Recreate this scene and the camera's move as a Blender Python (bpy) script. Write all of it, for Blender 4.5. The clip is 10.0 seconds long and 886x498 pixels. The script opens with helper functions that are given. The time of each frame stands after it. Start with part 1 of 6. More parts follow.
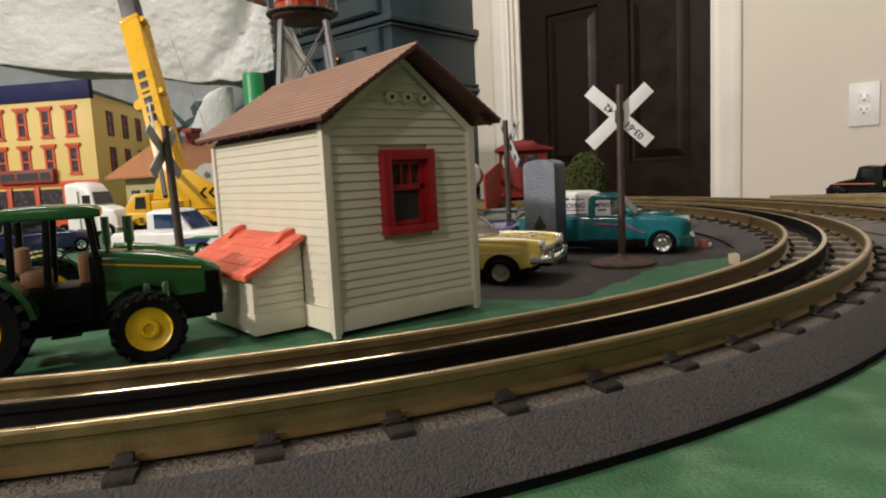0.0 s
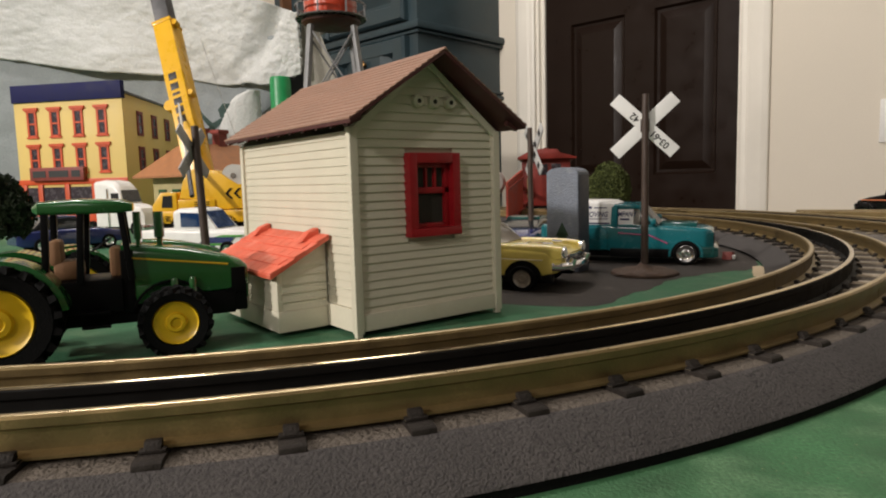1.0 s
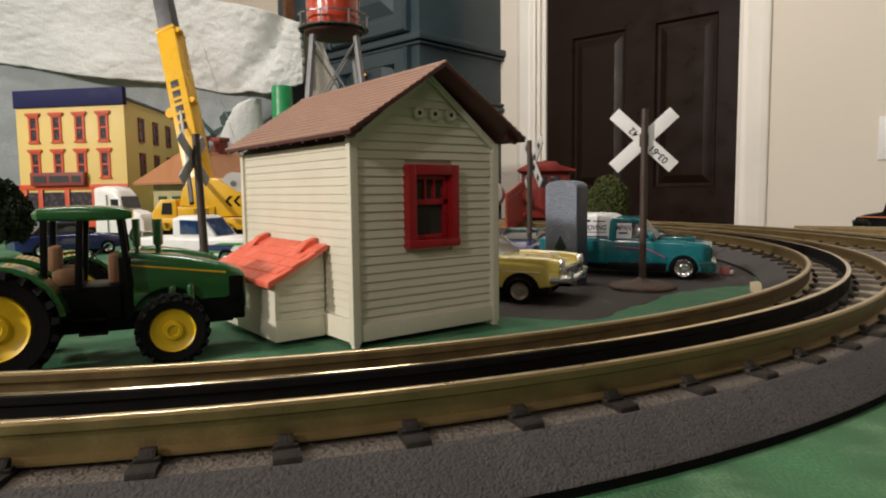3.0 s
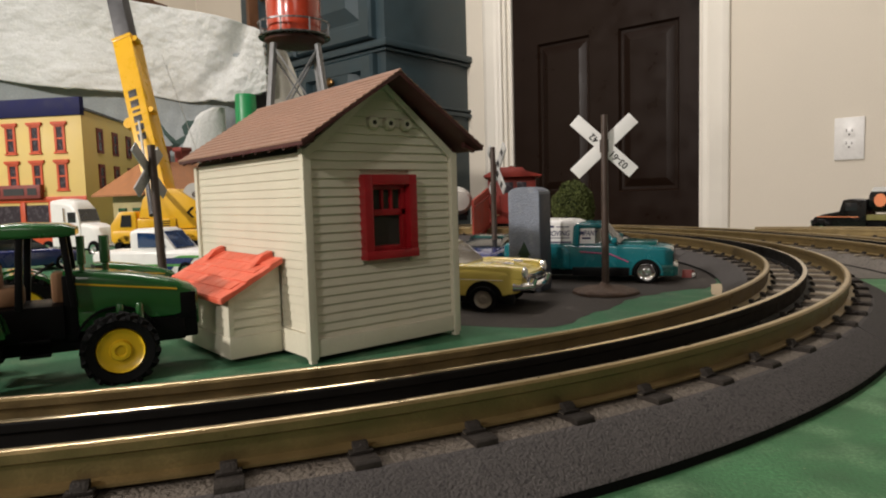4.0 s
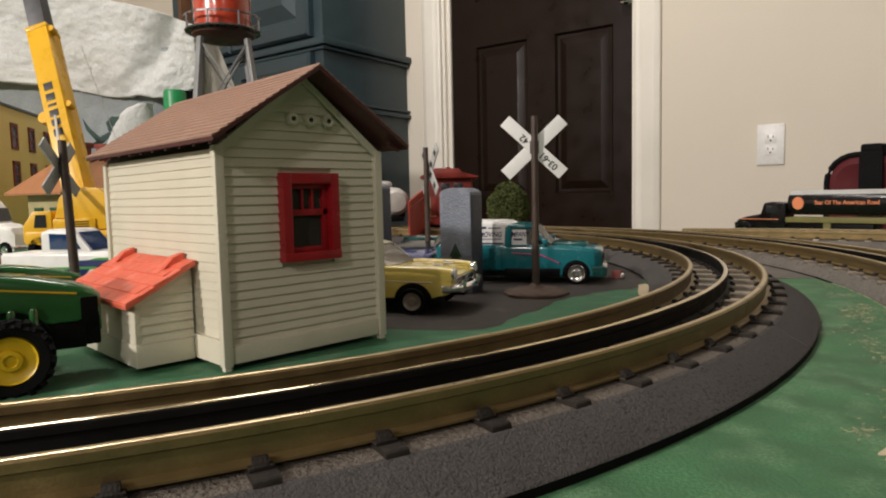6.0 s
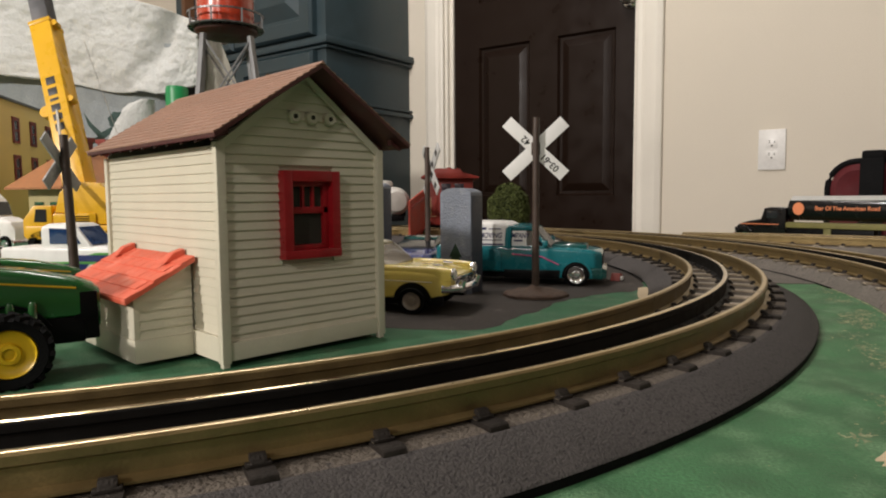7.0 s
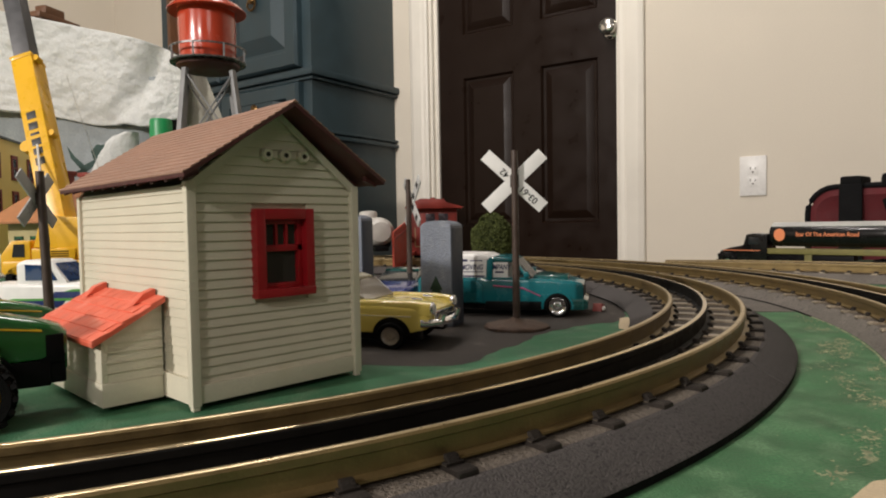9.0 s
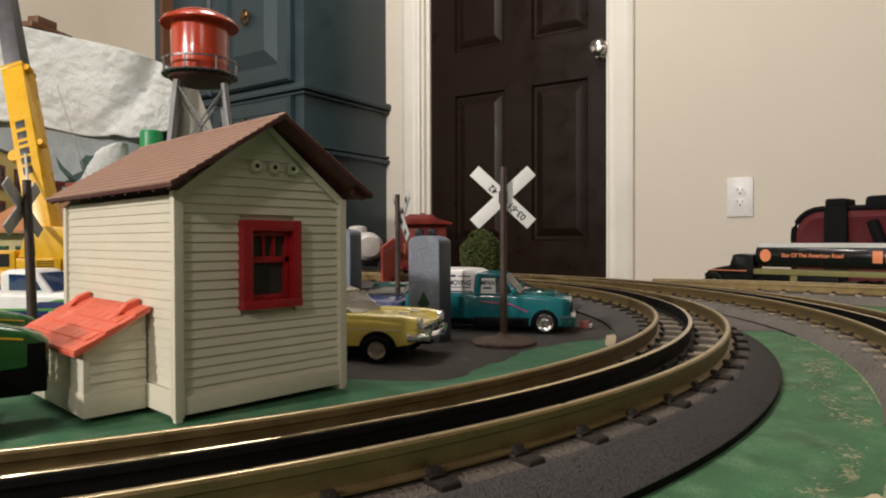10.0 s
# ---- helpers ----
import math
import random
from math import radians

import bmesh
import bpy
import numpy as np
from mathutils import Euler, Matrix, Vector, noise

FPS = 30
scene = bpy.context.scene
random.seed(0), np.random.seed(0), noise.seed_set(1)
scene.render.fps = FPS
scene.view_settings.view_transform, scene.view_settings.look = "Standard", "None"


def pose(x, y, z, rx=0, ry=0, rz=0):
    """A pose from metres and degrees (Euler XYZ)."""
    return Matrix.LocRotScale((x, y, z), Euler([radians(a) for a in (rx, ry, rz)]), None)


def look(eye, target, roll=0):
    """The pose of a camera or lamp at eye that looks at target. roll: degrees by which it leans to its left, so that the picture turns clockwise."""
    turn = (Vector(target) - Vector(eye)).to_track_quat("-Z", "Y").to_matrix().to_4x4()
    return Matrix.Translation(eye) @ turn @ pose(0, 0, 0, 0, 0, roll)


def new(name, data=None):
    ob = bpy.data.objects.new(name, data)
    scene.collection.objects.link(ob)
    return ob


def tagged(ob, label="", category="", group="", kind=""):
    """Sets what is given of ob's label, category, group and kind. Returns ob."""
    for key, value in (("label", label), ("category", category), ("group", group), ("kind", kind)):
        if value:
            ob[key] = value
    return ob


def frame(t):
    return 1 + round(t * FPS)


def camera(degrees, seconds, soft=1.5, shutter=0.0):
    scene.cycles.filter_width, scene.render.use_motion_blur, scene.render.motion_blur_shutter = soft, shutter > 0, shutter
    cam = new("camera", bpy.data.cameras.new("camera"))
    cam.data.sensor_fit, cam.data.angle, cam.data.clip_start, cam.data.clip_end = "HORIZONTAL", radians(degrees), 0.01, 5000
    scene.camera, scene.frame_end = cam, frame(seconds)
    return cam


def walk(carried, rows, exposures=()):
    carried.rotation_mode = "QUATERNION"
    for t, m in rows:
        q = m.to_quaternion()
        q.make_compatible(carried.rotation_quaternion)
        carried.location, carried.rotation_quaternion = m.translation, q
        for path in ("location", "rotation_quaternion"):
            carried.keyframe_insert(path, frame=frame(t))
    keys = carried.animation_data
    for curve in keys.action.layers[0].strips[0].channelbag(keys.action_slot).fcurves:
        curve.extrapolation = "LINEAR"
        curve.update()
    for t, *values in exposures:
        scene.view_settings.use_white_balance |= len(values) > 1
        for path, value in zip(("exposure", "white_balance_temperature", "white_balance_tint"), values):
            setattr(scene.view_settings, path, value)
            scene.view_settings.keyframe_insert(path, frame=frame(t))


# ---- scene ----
# ---- camera ----
cam = camera(68.5, 10.0, soft=2.0)
# seconds, eye, (yaw, pitch, roll)
PATH = [
    (0, (-0.1031, -0.1868, 0.0577), (-38.85, -6.68, -2.84)),
    (0.5, (-0.1052, -0.1877, 0.0567), (-37.62, -6.23, -1.56)),
    (1, (-0.1051, -0.1876, 0.0566), (-37.11, -6.00, -1.52)),
    (1.5, (-0.1053, -0.1876, 0.0563), (-37.13, -5.93, -1.11)),
    (2, (-0.1056, -0.1880, 0.0566), (-36.90, -5.59, -1.10)),
    (2.5, (-0.1057, -0.1882, 0.0567), (-36.91, -5.25, -0.68)),
    (4, (-0.0997, -0.1886, 0.0583), (-39.77, -4.62, -1.61)),
    (4.5, (-0.0945, -0.1890, 0.0587), (-42.98, -4.45, -1.68)),
    (5, (-0.0915, -0.1889, 0.0588), (-44.61, -4.08, -1.75)),
    (5.5, (-0.0914, -0.1885, 0.0581), (-44.94, -4.41, -1.65)),
    (7, (-0.0915, -0.1882, 0.0575), (-44.98, -4.60, -0.43)),
    (7.5, (-0.0910, -0.1884, 0.0574), (-45.23, -4.43, -0.38)),
    (8, (-0.0907, -0.1889, 0.0576), (-45.61, -4.04, -0.44)),
    (8.5, (-0.0901, -0.1890, 0.0591), (-45.69, -2.93, -0.45)),
    (9, (-0.0873, -0.1904, 0.0603), (-46.06, -2.18, -1.02)),
    (9.5, (-0.0863, -0.1912, 0.0601), (-46.78, -0.75, -0.37)),
    (10, (-0.0873, -0.1915, 0.0595), (-46.99, -0.74, -0.18)),
]


def aimed(eye, yaw, pitch, roll):
    """A camera pose from yaw to the left of +y, pitch up and roll, in degrees."""
    y, p = radians(yaw), radians(pitch)
    ahead = Vector((-math.sin(y) * math.cos(p), math.cos(y) * math.cos(p), math.sin(p)))
    return look(eye, Vector(eye) + ahead, roll)


walk(cam, [(t, aimed(eye, *turn)) for t, eye, turn in PATH], exposures=[(0, 0.0), (10, 0.0)])

# ---- light ----
world = bpy.data.worlds.new("world")
scene.world = world
world.use_nodes = True
world.node_tree.nodes["Background"].inputs["Color"].default_value = (1.0, 0.9, 0.78, 1)
world.node_tree.nodes["Background"].inputs["Strength"].default_value = 0.002


def bulb(name, place, watts, size, colour):
    data = bpy.data.lights.new(name, "POINT")
    data.energy, data.shadow_soft_size, data.color = watts, size, colour
    ob = new(name, data)
    ob.location = place
    return ob


WARM = (1.0, 0.928, 0.872)
LAMP_SIDE = (-2.5, 0.3, 1.2)
LAMP_BACK = (-1.0, -2.8, 1.95)
LAMP_TOP = (-0.18, 0.75, 2.02)
bulb("lamp_bulb", LAMP_SIDE, 236, 0.06, WARM)
bulb("lamp_bulb", (-2.4, -1.2, 1.4), 60, 0.08, WARM)
# added soft fills, no fixture behind them: south faces, then door wall and casing
bulb("fill_light", LAMP_BACK, 22, 0.45, WARM)
bulb("fill_light", (0.7, 0.85, 1.95), 31, 0.2, WARM)
bulb("ceiling_bulb", (LAMP_TOP[0] - 0.08, LAMP_TOP[1], LAMP_TOP[2]), 27, 0.03, WARM)
bulb("ceiling_bulb", (LAMP_TOP[0] + 0.08, LAMP_TOP[1], LAMP_TOP[2]), 27, 0.03, WARM)


# ---- materials ----
def surface(name, colour, rough=0.5, metal=0.0, vary=0.12, size=0.01, grain=0.0, grain_size=0.001, other=None, cover=0.5,
            patch=0.02, coat=0.0, sheen=0.0, per_object=0.0, sharp=0.12, spec=0.5):
    """A procedural surface: colour that wanders at the given size, a second colour in worn patches, fine relief."""
    m = bpy.data.materials.new(name)
    m.use_nodes = True
    n, link = m.node_tree.nodes, m.node_tree.links
    b = n["Principled BSDF"]
    co = n.new("ShaderNodeTexCoord")

    def noisy(scale, detail):
        t = n.new("ShaderNodeTexNoise")
        t.inputs["Scale"].default_value, t.inputs["Detail"].default_value = scale, detail
        link.new(co.outputs["Object"], t.inputs["Vector"])
        return t.outputs["Fac"]

    def ramp(value, lo, hi):
        r = n.new("ShaderNodeMapRange")
        r.inputs["From Min"].default_value, r.inputs["From Max"].default_value = lo, hi
        link.new(value, r.inputs["Value"])
        return r.outputs["Result"]

    def mix(fac, a, c, kind="MIX"):
        x = n.new("ShaderNodeMix")
        x.data_type, x.blend_type = "RGBA", kind
        link.new(fac, x.inputs["Factor"])
        for slot, v in ((6, a), (7, c)):
            if isinstance(v, tuple):
                x.inputs[slot].default_value = (*v, 1)
            else:
                link.new(v, x.inputs[slot])
        return x.outputs[2]

    wander = ramp(noisy(1 / size, 4), 0.3, 0.7)
    dark = tuple(v * (1 - vary) for v in colour)
    light = tuple(min(1, v * (1 + vary)) for v in colour)
    col = mix(wander, dark, light)
    if other:
        col = mix(ramp(noisy(1 / patch, 6), cover, cover + sharp), col, other)
    if grain:
        fine = noisy(1 / grain_size, 2)
        col = mix(ramp(fine, 0.3, 0.75), col, tuple(v * (1 - 0.3 * min(1, grain * 1.4)) for v in colour))
        bump = n.new("ShaderNodeBump")
        bump.inputs["Strength"].default_value, bump.inputs["Distance"].default_value = min(1, grain), grain_size
        link.new(fine, bump.inputs["Height"])
        link.new(bump.outputs["Normal"], b.inputs["Normal"])
    if per_object:
        info = n.new("ShaderNodeObjectInfo")
        hue = n.new("ShaderNodeHueSaturation")
        link.new(ramp(info.outputs["Random"], 0, 1), hue.inputs["Value"])
        hue.inputs["Value"].default_value = 1
        r = hue.inputs["Value"].links[0].from_node
        r.inputs["To Min"].default_value, r.inputs["To Max"].default_value = 1 - per_object, 1 + per_object
        link.new(col, hue.inputs["Color"])
        col = hue.outputs["Color"]
    link.new(col, b.inputs["Base Color"])
    rr = n.new("ShaderNodeMapRange")
    rr.inputs["To Min"].default_value, rr.inputs["To Max"].default_value = max(0.02, rough - 0.08), min(1, rough + 0.08)
    link.new(wander, rr.inputs["Value"])
    link.new(rr.outputs["Result"], b.inputs["Roughness"])
    b.inputs["Metallic"].default_value = metal
    b.inputs["Coat Weight"].default_value = coat
    b.inputs["Sheen Weight"].default_value = sheen
    b.inputs["Specular IOR Level"].default_value = spec
    return m


def glass(name, colour=(0.8, 0.85, 0.85), rough=0.05):
    m = bpy.data.materials.new(name)
    m.use_nodes = True
    b = m.node_tree.nodes["Principled BSDF"]
    b.inputs["Base Color"].default_value = (*colour, 1)
    b.inputs["Roughness"].default_value = rough
    b.inputs["Transmission Weight"].default_value = 1
    b.inputs["IOR"].default_value = 1.3
    return m


M = {
    "green": surface("green board paint", (0.048, 0.14, 0.06), 0.6, spec=0.25, vary=0.5, size=0.02, grain=0.45, grain_size=0.0009, other=(0.13, 0.25, 0.13), cover=0.47, patch=0.014, sharp=0.22),
    "mat": surface("green mat paint", (0.046, 0.15, 0.074), 0.65, spec=0.25, vary=0.28, size=0.02, grain=0.6, grain_size=0.0007, other=(0.14, 0.22, 0.13), cover=0.5, patch=0.012, sharp=0.25),
    "road": surface("grey road paint", (0.055, 0.047, 0.042), 0.8, spec=0.25, vary=0.3, size=0.025, grain=0.7, grain_size=0.0007, other=(0.13, 0.115, 0.10), cover=0.6, patch=0.012, sharp=0.2),
    "bare": surface("bare plywood", (0.50, 0.40, 0.26), 0.7, vary=0.15, size=0.006, grain=0.3, grain_size=0.001),
    "ballast": surface("moulded grey ballast", (0.074, 0.067, 0.064), 0.88, spec=0.25, vary=0.22, size=0.02, grain=0.75, grain_size=0.0006, other=(0.03, 0.028, 0.028), cover=0.52, patch=0.0009),
    "scuff": surface("scuffed pale paint", (0.235, 0.255, 0.15), 0.8, spec=0.2, vary=0.35, size=0.003, other=(0.10, 0.17, 0.09), cover=0.5, patch=0.004),
    # paler tone for the middle and outer roadbeds and the filler
    "ballast_far": surface("paler grey ballast", (0.155, 0.138, 0.12), 0.85, spec=0.3, vary=0.22, size=0.02, grain=0.9, grain_size=0.0011, other=(0.06, 0.054, 0.05), cover=0.57, patch=0.003),
    # flat top of the roadbed, lighter and browner than its slopes
    "ballast_top": surface("lighter tan ballast top", (0.12, 0.10, 0.08), 0.85, spec=0.3, vary=0.2, size=0.012, grain=1.0, grain_size=0.0011, other=(0.06, 0.053, 0.05), cover=0.58, patch=0.003),
    "tie_tan": surface("dusty tan metal tie", (0.25, 0.21, 0.155), 0.36, metal=0.45, vary=0.25, size=0.004, grain=0.3, grain_size=0.0006, per_object=0.25),
    "tie": surface("brown plastic tie", (0.026, 0.0215, 0.018), 0.7, spec=0.15, vary=0.3, size=0.004, grain=0.5, grain_size=0.0006, per_object=0.25),
    "rail": surface("tarnished brass rail", (0.23, 0.165, 0.072), 0.42, metal=0.7, vary=0.25, size=0.008, grain=0.15, grain_size=0.0006, other=(0.13, 0.085, 0.035), cover=0.54, patch=0.009, sharp=0.3),
    "rail_dark": surface("blackened centre rail", (0.005, 0.0045, 0.004), 0.6, spec=0.15, vary=0.25, size=0.006),
    "rail_top": surface("polished brass rail head", (0.50, 0.405, 0.25), 0.34, metal=1.0, vary=0.15, size=0.005, grain=0.03, grain_size=0.0005),
    "rail_bright": surface("polished centre rail head", (0.66, 0.54, 0.34), 0.12, metal=1.0, vary=0.12, size=0.006),
    "rubber": surface("black rubber", (0.005, 0.005, 0.005), 0.75, spec=0.1, vary=0.2, size=0.004, grain=0.4, grain_size=0.0005),
    "cream": surface("cream moulded plastic", (0.66, 0.62, 0.49), 0.42, vary=0.05, size=0.012, grain=0.12, grain_size=0.0006, other=(0.60, 0.55, 0.38), cover=0.62, patch=0.02, sharp=0.25),
    "roof": surface("brown roof plastic", (0.31, 0.175, 0.12), 0.55, vary=0.18, size=0.008, grain=0.45, grain_size=0.0007, other=(0.36, 0.23, 0.16), cover=0.56, patch=0.006, sharp=0.2),
    "roof_edge": surface("maroon roof edge", (0.075, 0.018, 0.018), 0.5, vary=0.15, size=0.006),
    "red": surface("red window plastic", (0.33, 0.010, 0.016), 0.35, vary=0.12, size=0.006),
    "coral": surface("faded coral red plastic", (0.72, 0.135, 0.075), 0.45, vary=0.1, size=0.006, other=(0.78, 0.26, 0.18), cover=0.56, patch=0.006, sharp=0.2),
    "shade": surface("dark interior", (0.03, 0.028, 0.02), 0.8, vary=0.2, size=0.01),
    "pane": glass("dusty pane", (0.55, 0.5, 0.4), 0.25),
    "white": surface("white plastic", (0.80, 0.79, 0.76), 0.35, vary=0.04, size=0.01),
    "sign_white": surface("white sign plastic", (0.82, 0.82, 0.80), 0.35, vary=0.05, size=0.01),
    "sign_grey": surface("bare grey sign back", (0.40, 0.40, 0.40), 0.35, vary=0.12, size=0.008),
    # grey of this sign is its shade put into the colour
    "sign_shaded": surface("sign plastic greyed with shade", (0.44, 0.44, 0.43), 0.35, vary=0.1, size=0.006),
    "pole": surface("dark brown pole plastic", (0.055, 0.036, 0.028), 0.38, vary=0.2, size=0.008),
    "base": surface("rust-brown sign base", (0.085, 0.052, 0.035), 0.8, vary=0.4, size=0.003, grain=0.9, grain_size=0.0008),
    "slot": surface("grey socket slot", (0.16, 0.15, 0.13), 0.6, vary=0.1),
    "ink": surface("black ink", (0.02, 0.02, 0.02), 0.5, vary=0.05),
    "wall": surface("greige wall paint", (0.74, 0.68, 0.575), 0.85, vary=0.03, size=0.2, grain=0.12, grain_size=0.003),
    "trim": surface("white trim paint", (0.84, 0.80, 0.71), 0.4, vary=0.03, size=0.1),
    "door": surface("dark espresso door paint", (0.014, 0.0072, 0.0045), 0.34, spec=0.18, vary=0.15, size=0.06, grain=0.08, grain_size=0.003),
    "steel": surface("satin nickel", (0.72, 0.70, 0.66), 0.2, metal=1.0, vary=0.05, size=0.02),
    "chrome": surface("chrome", (0.85, 0.85, 0.86), 0.12, metal=1.0, vary=0.05, size=0.003),
    # unseen carpet: brown kept very dark to limit bounce light
    "carpet": surface("unseen carpet darkened against bounce", (0.05, 0.038, 0.027), 0.95, vary=0.1, size=0.05, grain=1.0, grain_size=0.004),
    # unseen walls: colour kept dark so they bounce little light
    "wall_far": surface("unseen wall darkened against bounce", (0.12, 0.10, 0.08), 0.85, vary=0.06, size=0.2),
    # unseen ceiling: dark grey only to limit bounce light
    "ceiling": surface("unseen ceiling darkened against bounce", (0.13, 0.125, 0.12), 0.9, vary=0.03, size=0.3),
    "blue_paint": surface("slate blue furniture paint", (0.025, 0.047, 0.057), 0.42, vary=0.18, size=0.05, grain=0.1, grain_size=0.004, other=(0.036, 0.06, 0.07), cover=0.58, patch=0.08, sharp=0.2),
}


# ---- building helpers (millimetres inside parts) ----
U = 0.001


def box(bm, x0, x1, y0, y1, z0, z1, bevel=0.0, turn=None):
    made = bmesh.ops.create_cube(bm, size=1)["verts"]
    m = Matrix.Translation(((x0 + x1) / 2, (y0 + y1) / 2, (z0 + z1) / 2)) @ Matrix.Diagonal((x1 - x0, y1 - y0, z1 - z0, 1))
    bmesh.ops.transform(bm, matrix=(turn @ m) if turn else m, verts=made)
    if bevel:
        edges = list({e for v in made for e in v.link_edges})
        bmesh.ops.bevel(bm, geom=edges, offset=bevel, segments=2, profile=0.6, affect="EDGES")
    return made


def prism(bm, outline, lo, hi, axis="y", bevel=0.0):
    """An outline of (a, b) points drawn out from lo to hi: axis y takes (x, z), x takes (y, z), z takes (x, y)."""
    put = {"y": lambda a, b, c: (a, c, b), "x": lambda a, b, c: (c, a, b), "z": lambda a, b, c: (a, b, c)}[axis]
    first = [bm.verts.new(put(a, b, lo)) for a, b in outline]
    last = [bm.verts.new(put(a, b, hi)) for a, b in outline]
    k = len(outline)
    faces = [bm.faces.new([first[i], first[(i + 1) % k], last[(i + 1) % k], last[i]]) for i in range(k)]
    faces += [bm.faces.new(first[::-1]), bm.faces.new(last)]
    if bevel:
        edges = list({e for f in faces for e in f.edges})
        bmesh.ops.bevel(bm, geom=edges, offset=bevel, segments=2, profile=0.6, affect="EDGES", clamp_overlap=True)
    return first + last


def rod(bm, a, b, r0, r1=None, n=12):
    """A round bar from a to b."""
    a, b = Vector(a), Vector(b)
    r1 = r0 if r1 is None else r1
    m = Matrix.Translation((a + b) / 2) @ (b - a).to_track_quat("Z", "Y").to_matrix().to_4x4()
    bmesh.ops.create_cone(bm, cap_ends=True, segments=n, radius1=r0, radius2=r1, depth=(b - a).length, matrix=m)


def tube(bm, pts, r, n=10):
    """A round bar bent along points."""
    pts = [Vector(q) for q in pts]
    rings = []
    for i, q in enumerate(pts):
        d = (pts[min(i + 1, len(pts) - 1)] - pts[max(i - 1, 0)]).normalized()
        a = d.cross(Vector((0, 0, 1)) if abs(d.z) < 0.9 else Vector((1, 0, 0))).normalized()
        b = d.cross(a)
        rings.append([q + (a * math.cos(2 * math.pi * k / n) + b * math.sin(2 * math.pi * k / n)) * r for k in range(n)])
    hull(bm, rings)


def bar(bm, a, b, w, h, bevel=0.0):
    """A flat bar from a to b, w wide and h thick."""
    a, b = Vector(a), Vector(b)
    m = Matrix.Translation((a + b) / 2) @ (b - a).to_track_quat("Z", "Y").to_matrix().to_4x4()
    return box(bm, -w / 2, w / 2, -h / 2, h / 2, -(b - a).length / 2, (b - a).length / 2, bevel, m)


def lathe(bm, profile, n=24, at=(0, 0, 0), turn=None):
    """A turned shape from (radius, height) points."""
    rings = []
    for r, z in profile:
        ring = []
        for k in range(n):
            a = 2 * math.pi * k / n
            v = Vector((r * math.cos(a), r * math.sin(a), z))
            ring.append(bm.verts.new(Vector(at) + ((turn @ v) if turn else v)))
        rings.append(ring)
    for p, q in zip(rings, rings[1:]):
        for k in range(n):
            bm.faces.new([p[k], p[(k + 1) % n], q[(k + 1) % n], q[k]])
    bm.faces.new(rings[0][::-1])
    bm.faces.new(rings[-1])


def hull(bm, sections, cap=True):
    """A skin over closed sections that all have the same number of points."""
    rings = [[bm.verts.new(p) for p in s] for s in sections]
    k = len(rings[0])
    for p, q in zip(rings, rings[1:]):
        for i in range(k):
            bm.faces.new([p[i], p[(i + 1) % k], q[(i + 1) % k], q[i]])
    if cap:
        bm.faces.new(rings[0][::-1])
        bm.faces.new(rings[-1])
    return rings


def sheet_mesh(bm, fn, nu, nv):
    grid = [[bm.verts.new(fn(i / nu, j / nv)) for j in range(nv + 1)] for i in range(nu + 1)]
    for i in range(nu):
        for j in range(nv):
            bm.faces.new([grid[i][j], grid[i + 1][j], grid[i + 1][j + 1], grid[i][j + 1]])


def smooth(me, angle=35):
    for p in me.polygons:
        p.use_smooth = True
    me.set_sharp_from_angle(angle=radians(angle))


def mesh_of(name, bm, material, scale=U, angle=35):
    bmesh.ops.recalc_face_normals(bm, faces=bm.faces)
    me = bpy.data.meshes.new(name)
    bm.to_mesh(me)
    bm.free()
    me.transform(Matrix.Scale(scale, 4))
    me.materials.append(material)
    smooth(me, angle)
    return me


def part(name, bm, material, parent, label="", scale=U, angle=35):
    ob = new(name, mesh_of(name, bm, material, scale, angle))
    ob.parent = parent
    return tagged(ob, label)


def thing(name, label, category, at=(0, 0, 0), turn=0.0, group="", kind=""):
    """An Empty at the thing's base; at in millimetres, turn in degrees about z."""
    ob = new(name)
    ob.empty_display_size = 0.02
    ob.matrix_basis = pose(at[0] * U, at[1] * U, at[2] * U, 0, 0, turn)
    return tagged(ob, label, category, group, kind)


def piece(name, bm, material, label, category="", kind="structure", angle=35, scale=U):
    return tagged(new(name, mesh_of(name, bm, material, scale, angle)), label, category, "", kind)


def lettering(name, text, size, material, parent, m, label="", deep=0.15, shear=0.0, stretch=1.0):
    """Words as thin mesh letters, size in millimetres, lying in the plane of m."""
    cu = bpy.data.curves.new(name, "FONT")
    cu.body, cu.size, cu.extrude, cu.align_x, cu.align_y, cu.shear, cu.offset = text, size, deep, "CENTER", "CENTER", shear, 0.018 * size
    tmp = bpy.data.objects.new(name, cu)
    me = bpy.data.meshes.new_from_object(tmp)
    bpy.data.objects.remove(tmp)
    me.transform(Matrix.Scale(U, 4) @ m @ Matrix.Diagonal((stretch, 1, 1, 1)))
    me.materials.clear()
    me.materials.append(material)
    ob = new(name, me)
    ob.parent = parent
    return tagged(ob, label)


# ---- room ----
ANG = -80.0
UX, UY = math.cos(radians(ANG)), math.sin(radians(ANG))


def room(u, n, z=0.0):
    """Room axes: u along the door wall, n towards it."""
    return Vector((u * UX - n * UY, u * UY + n * UX, z))


ROOM = pose(0, 0, 0, 0, 0, ANG)
BOARD = pose(0, 0, 0, 0, 0, -42)
FLOOR_Z = -210


def in_room(ob):
    ob.matrix_basis = ROOM
    return ob

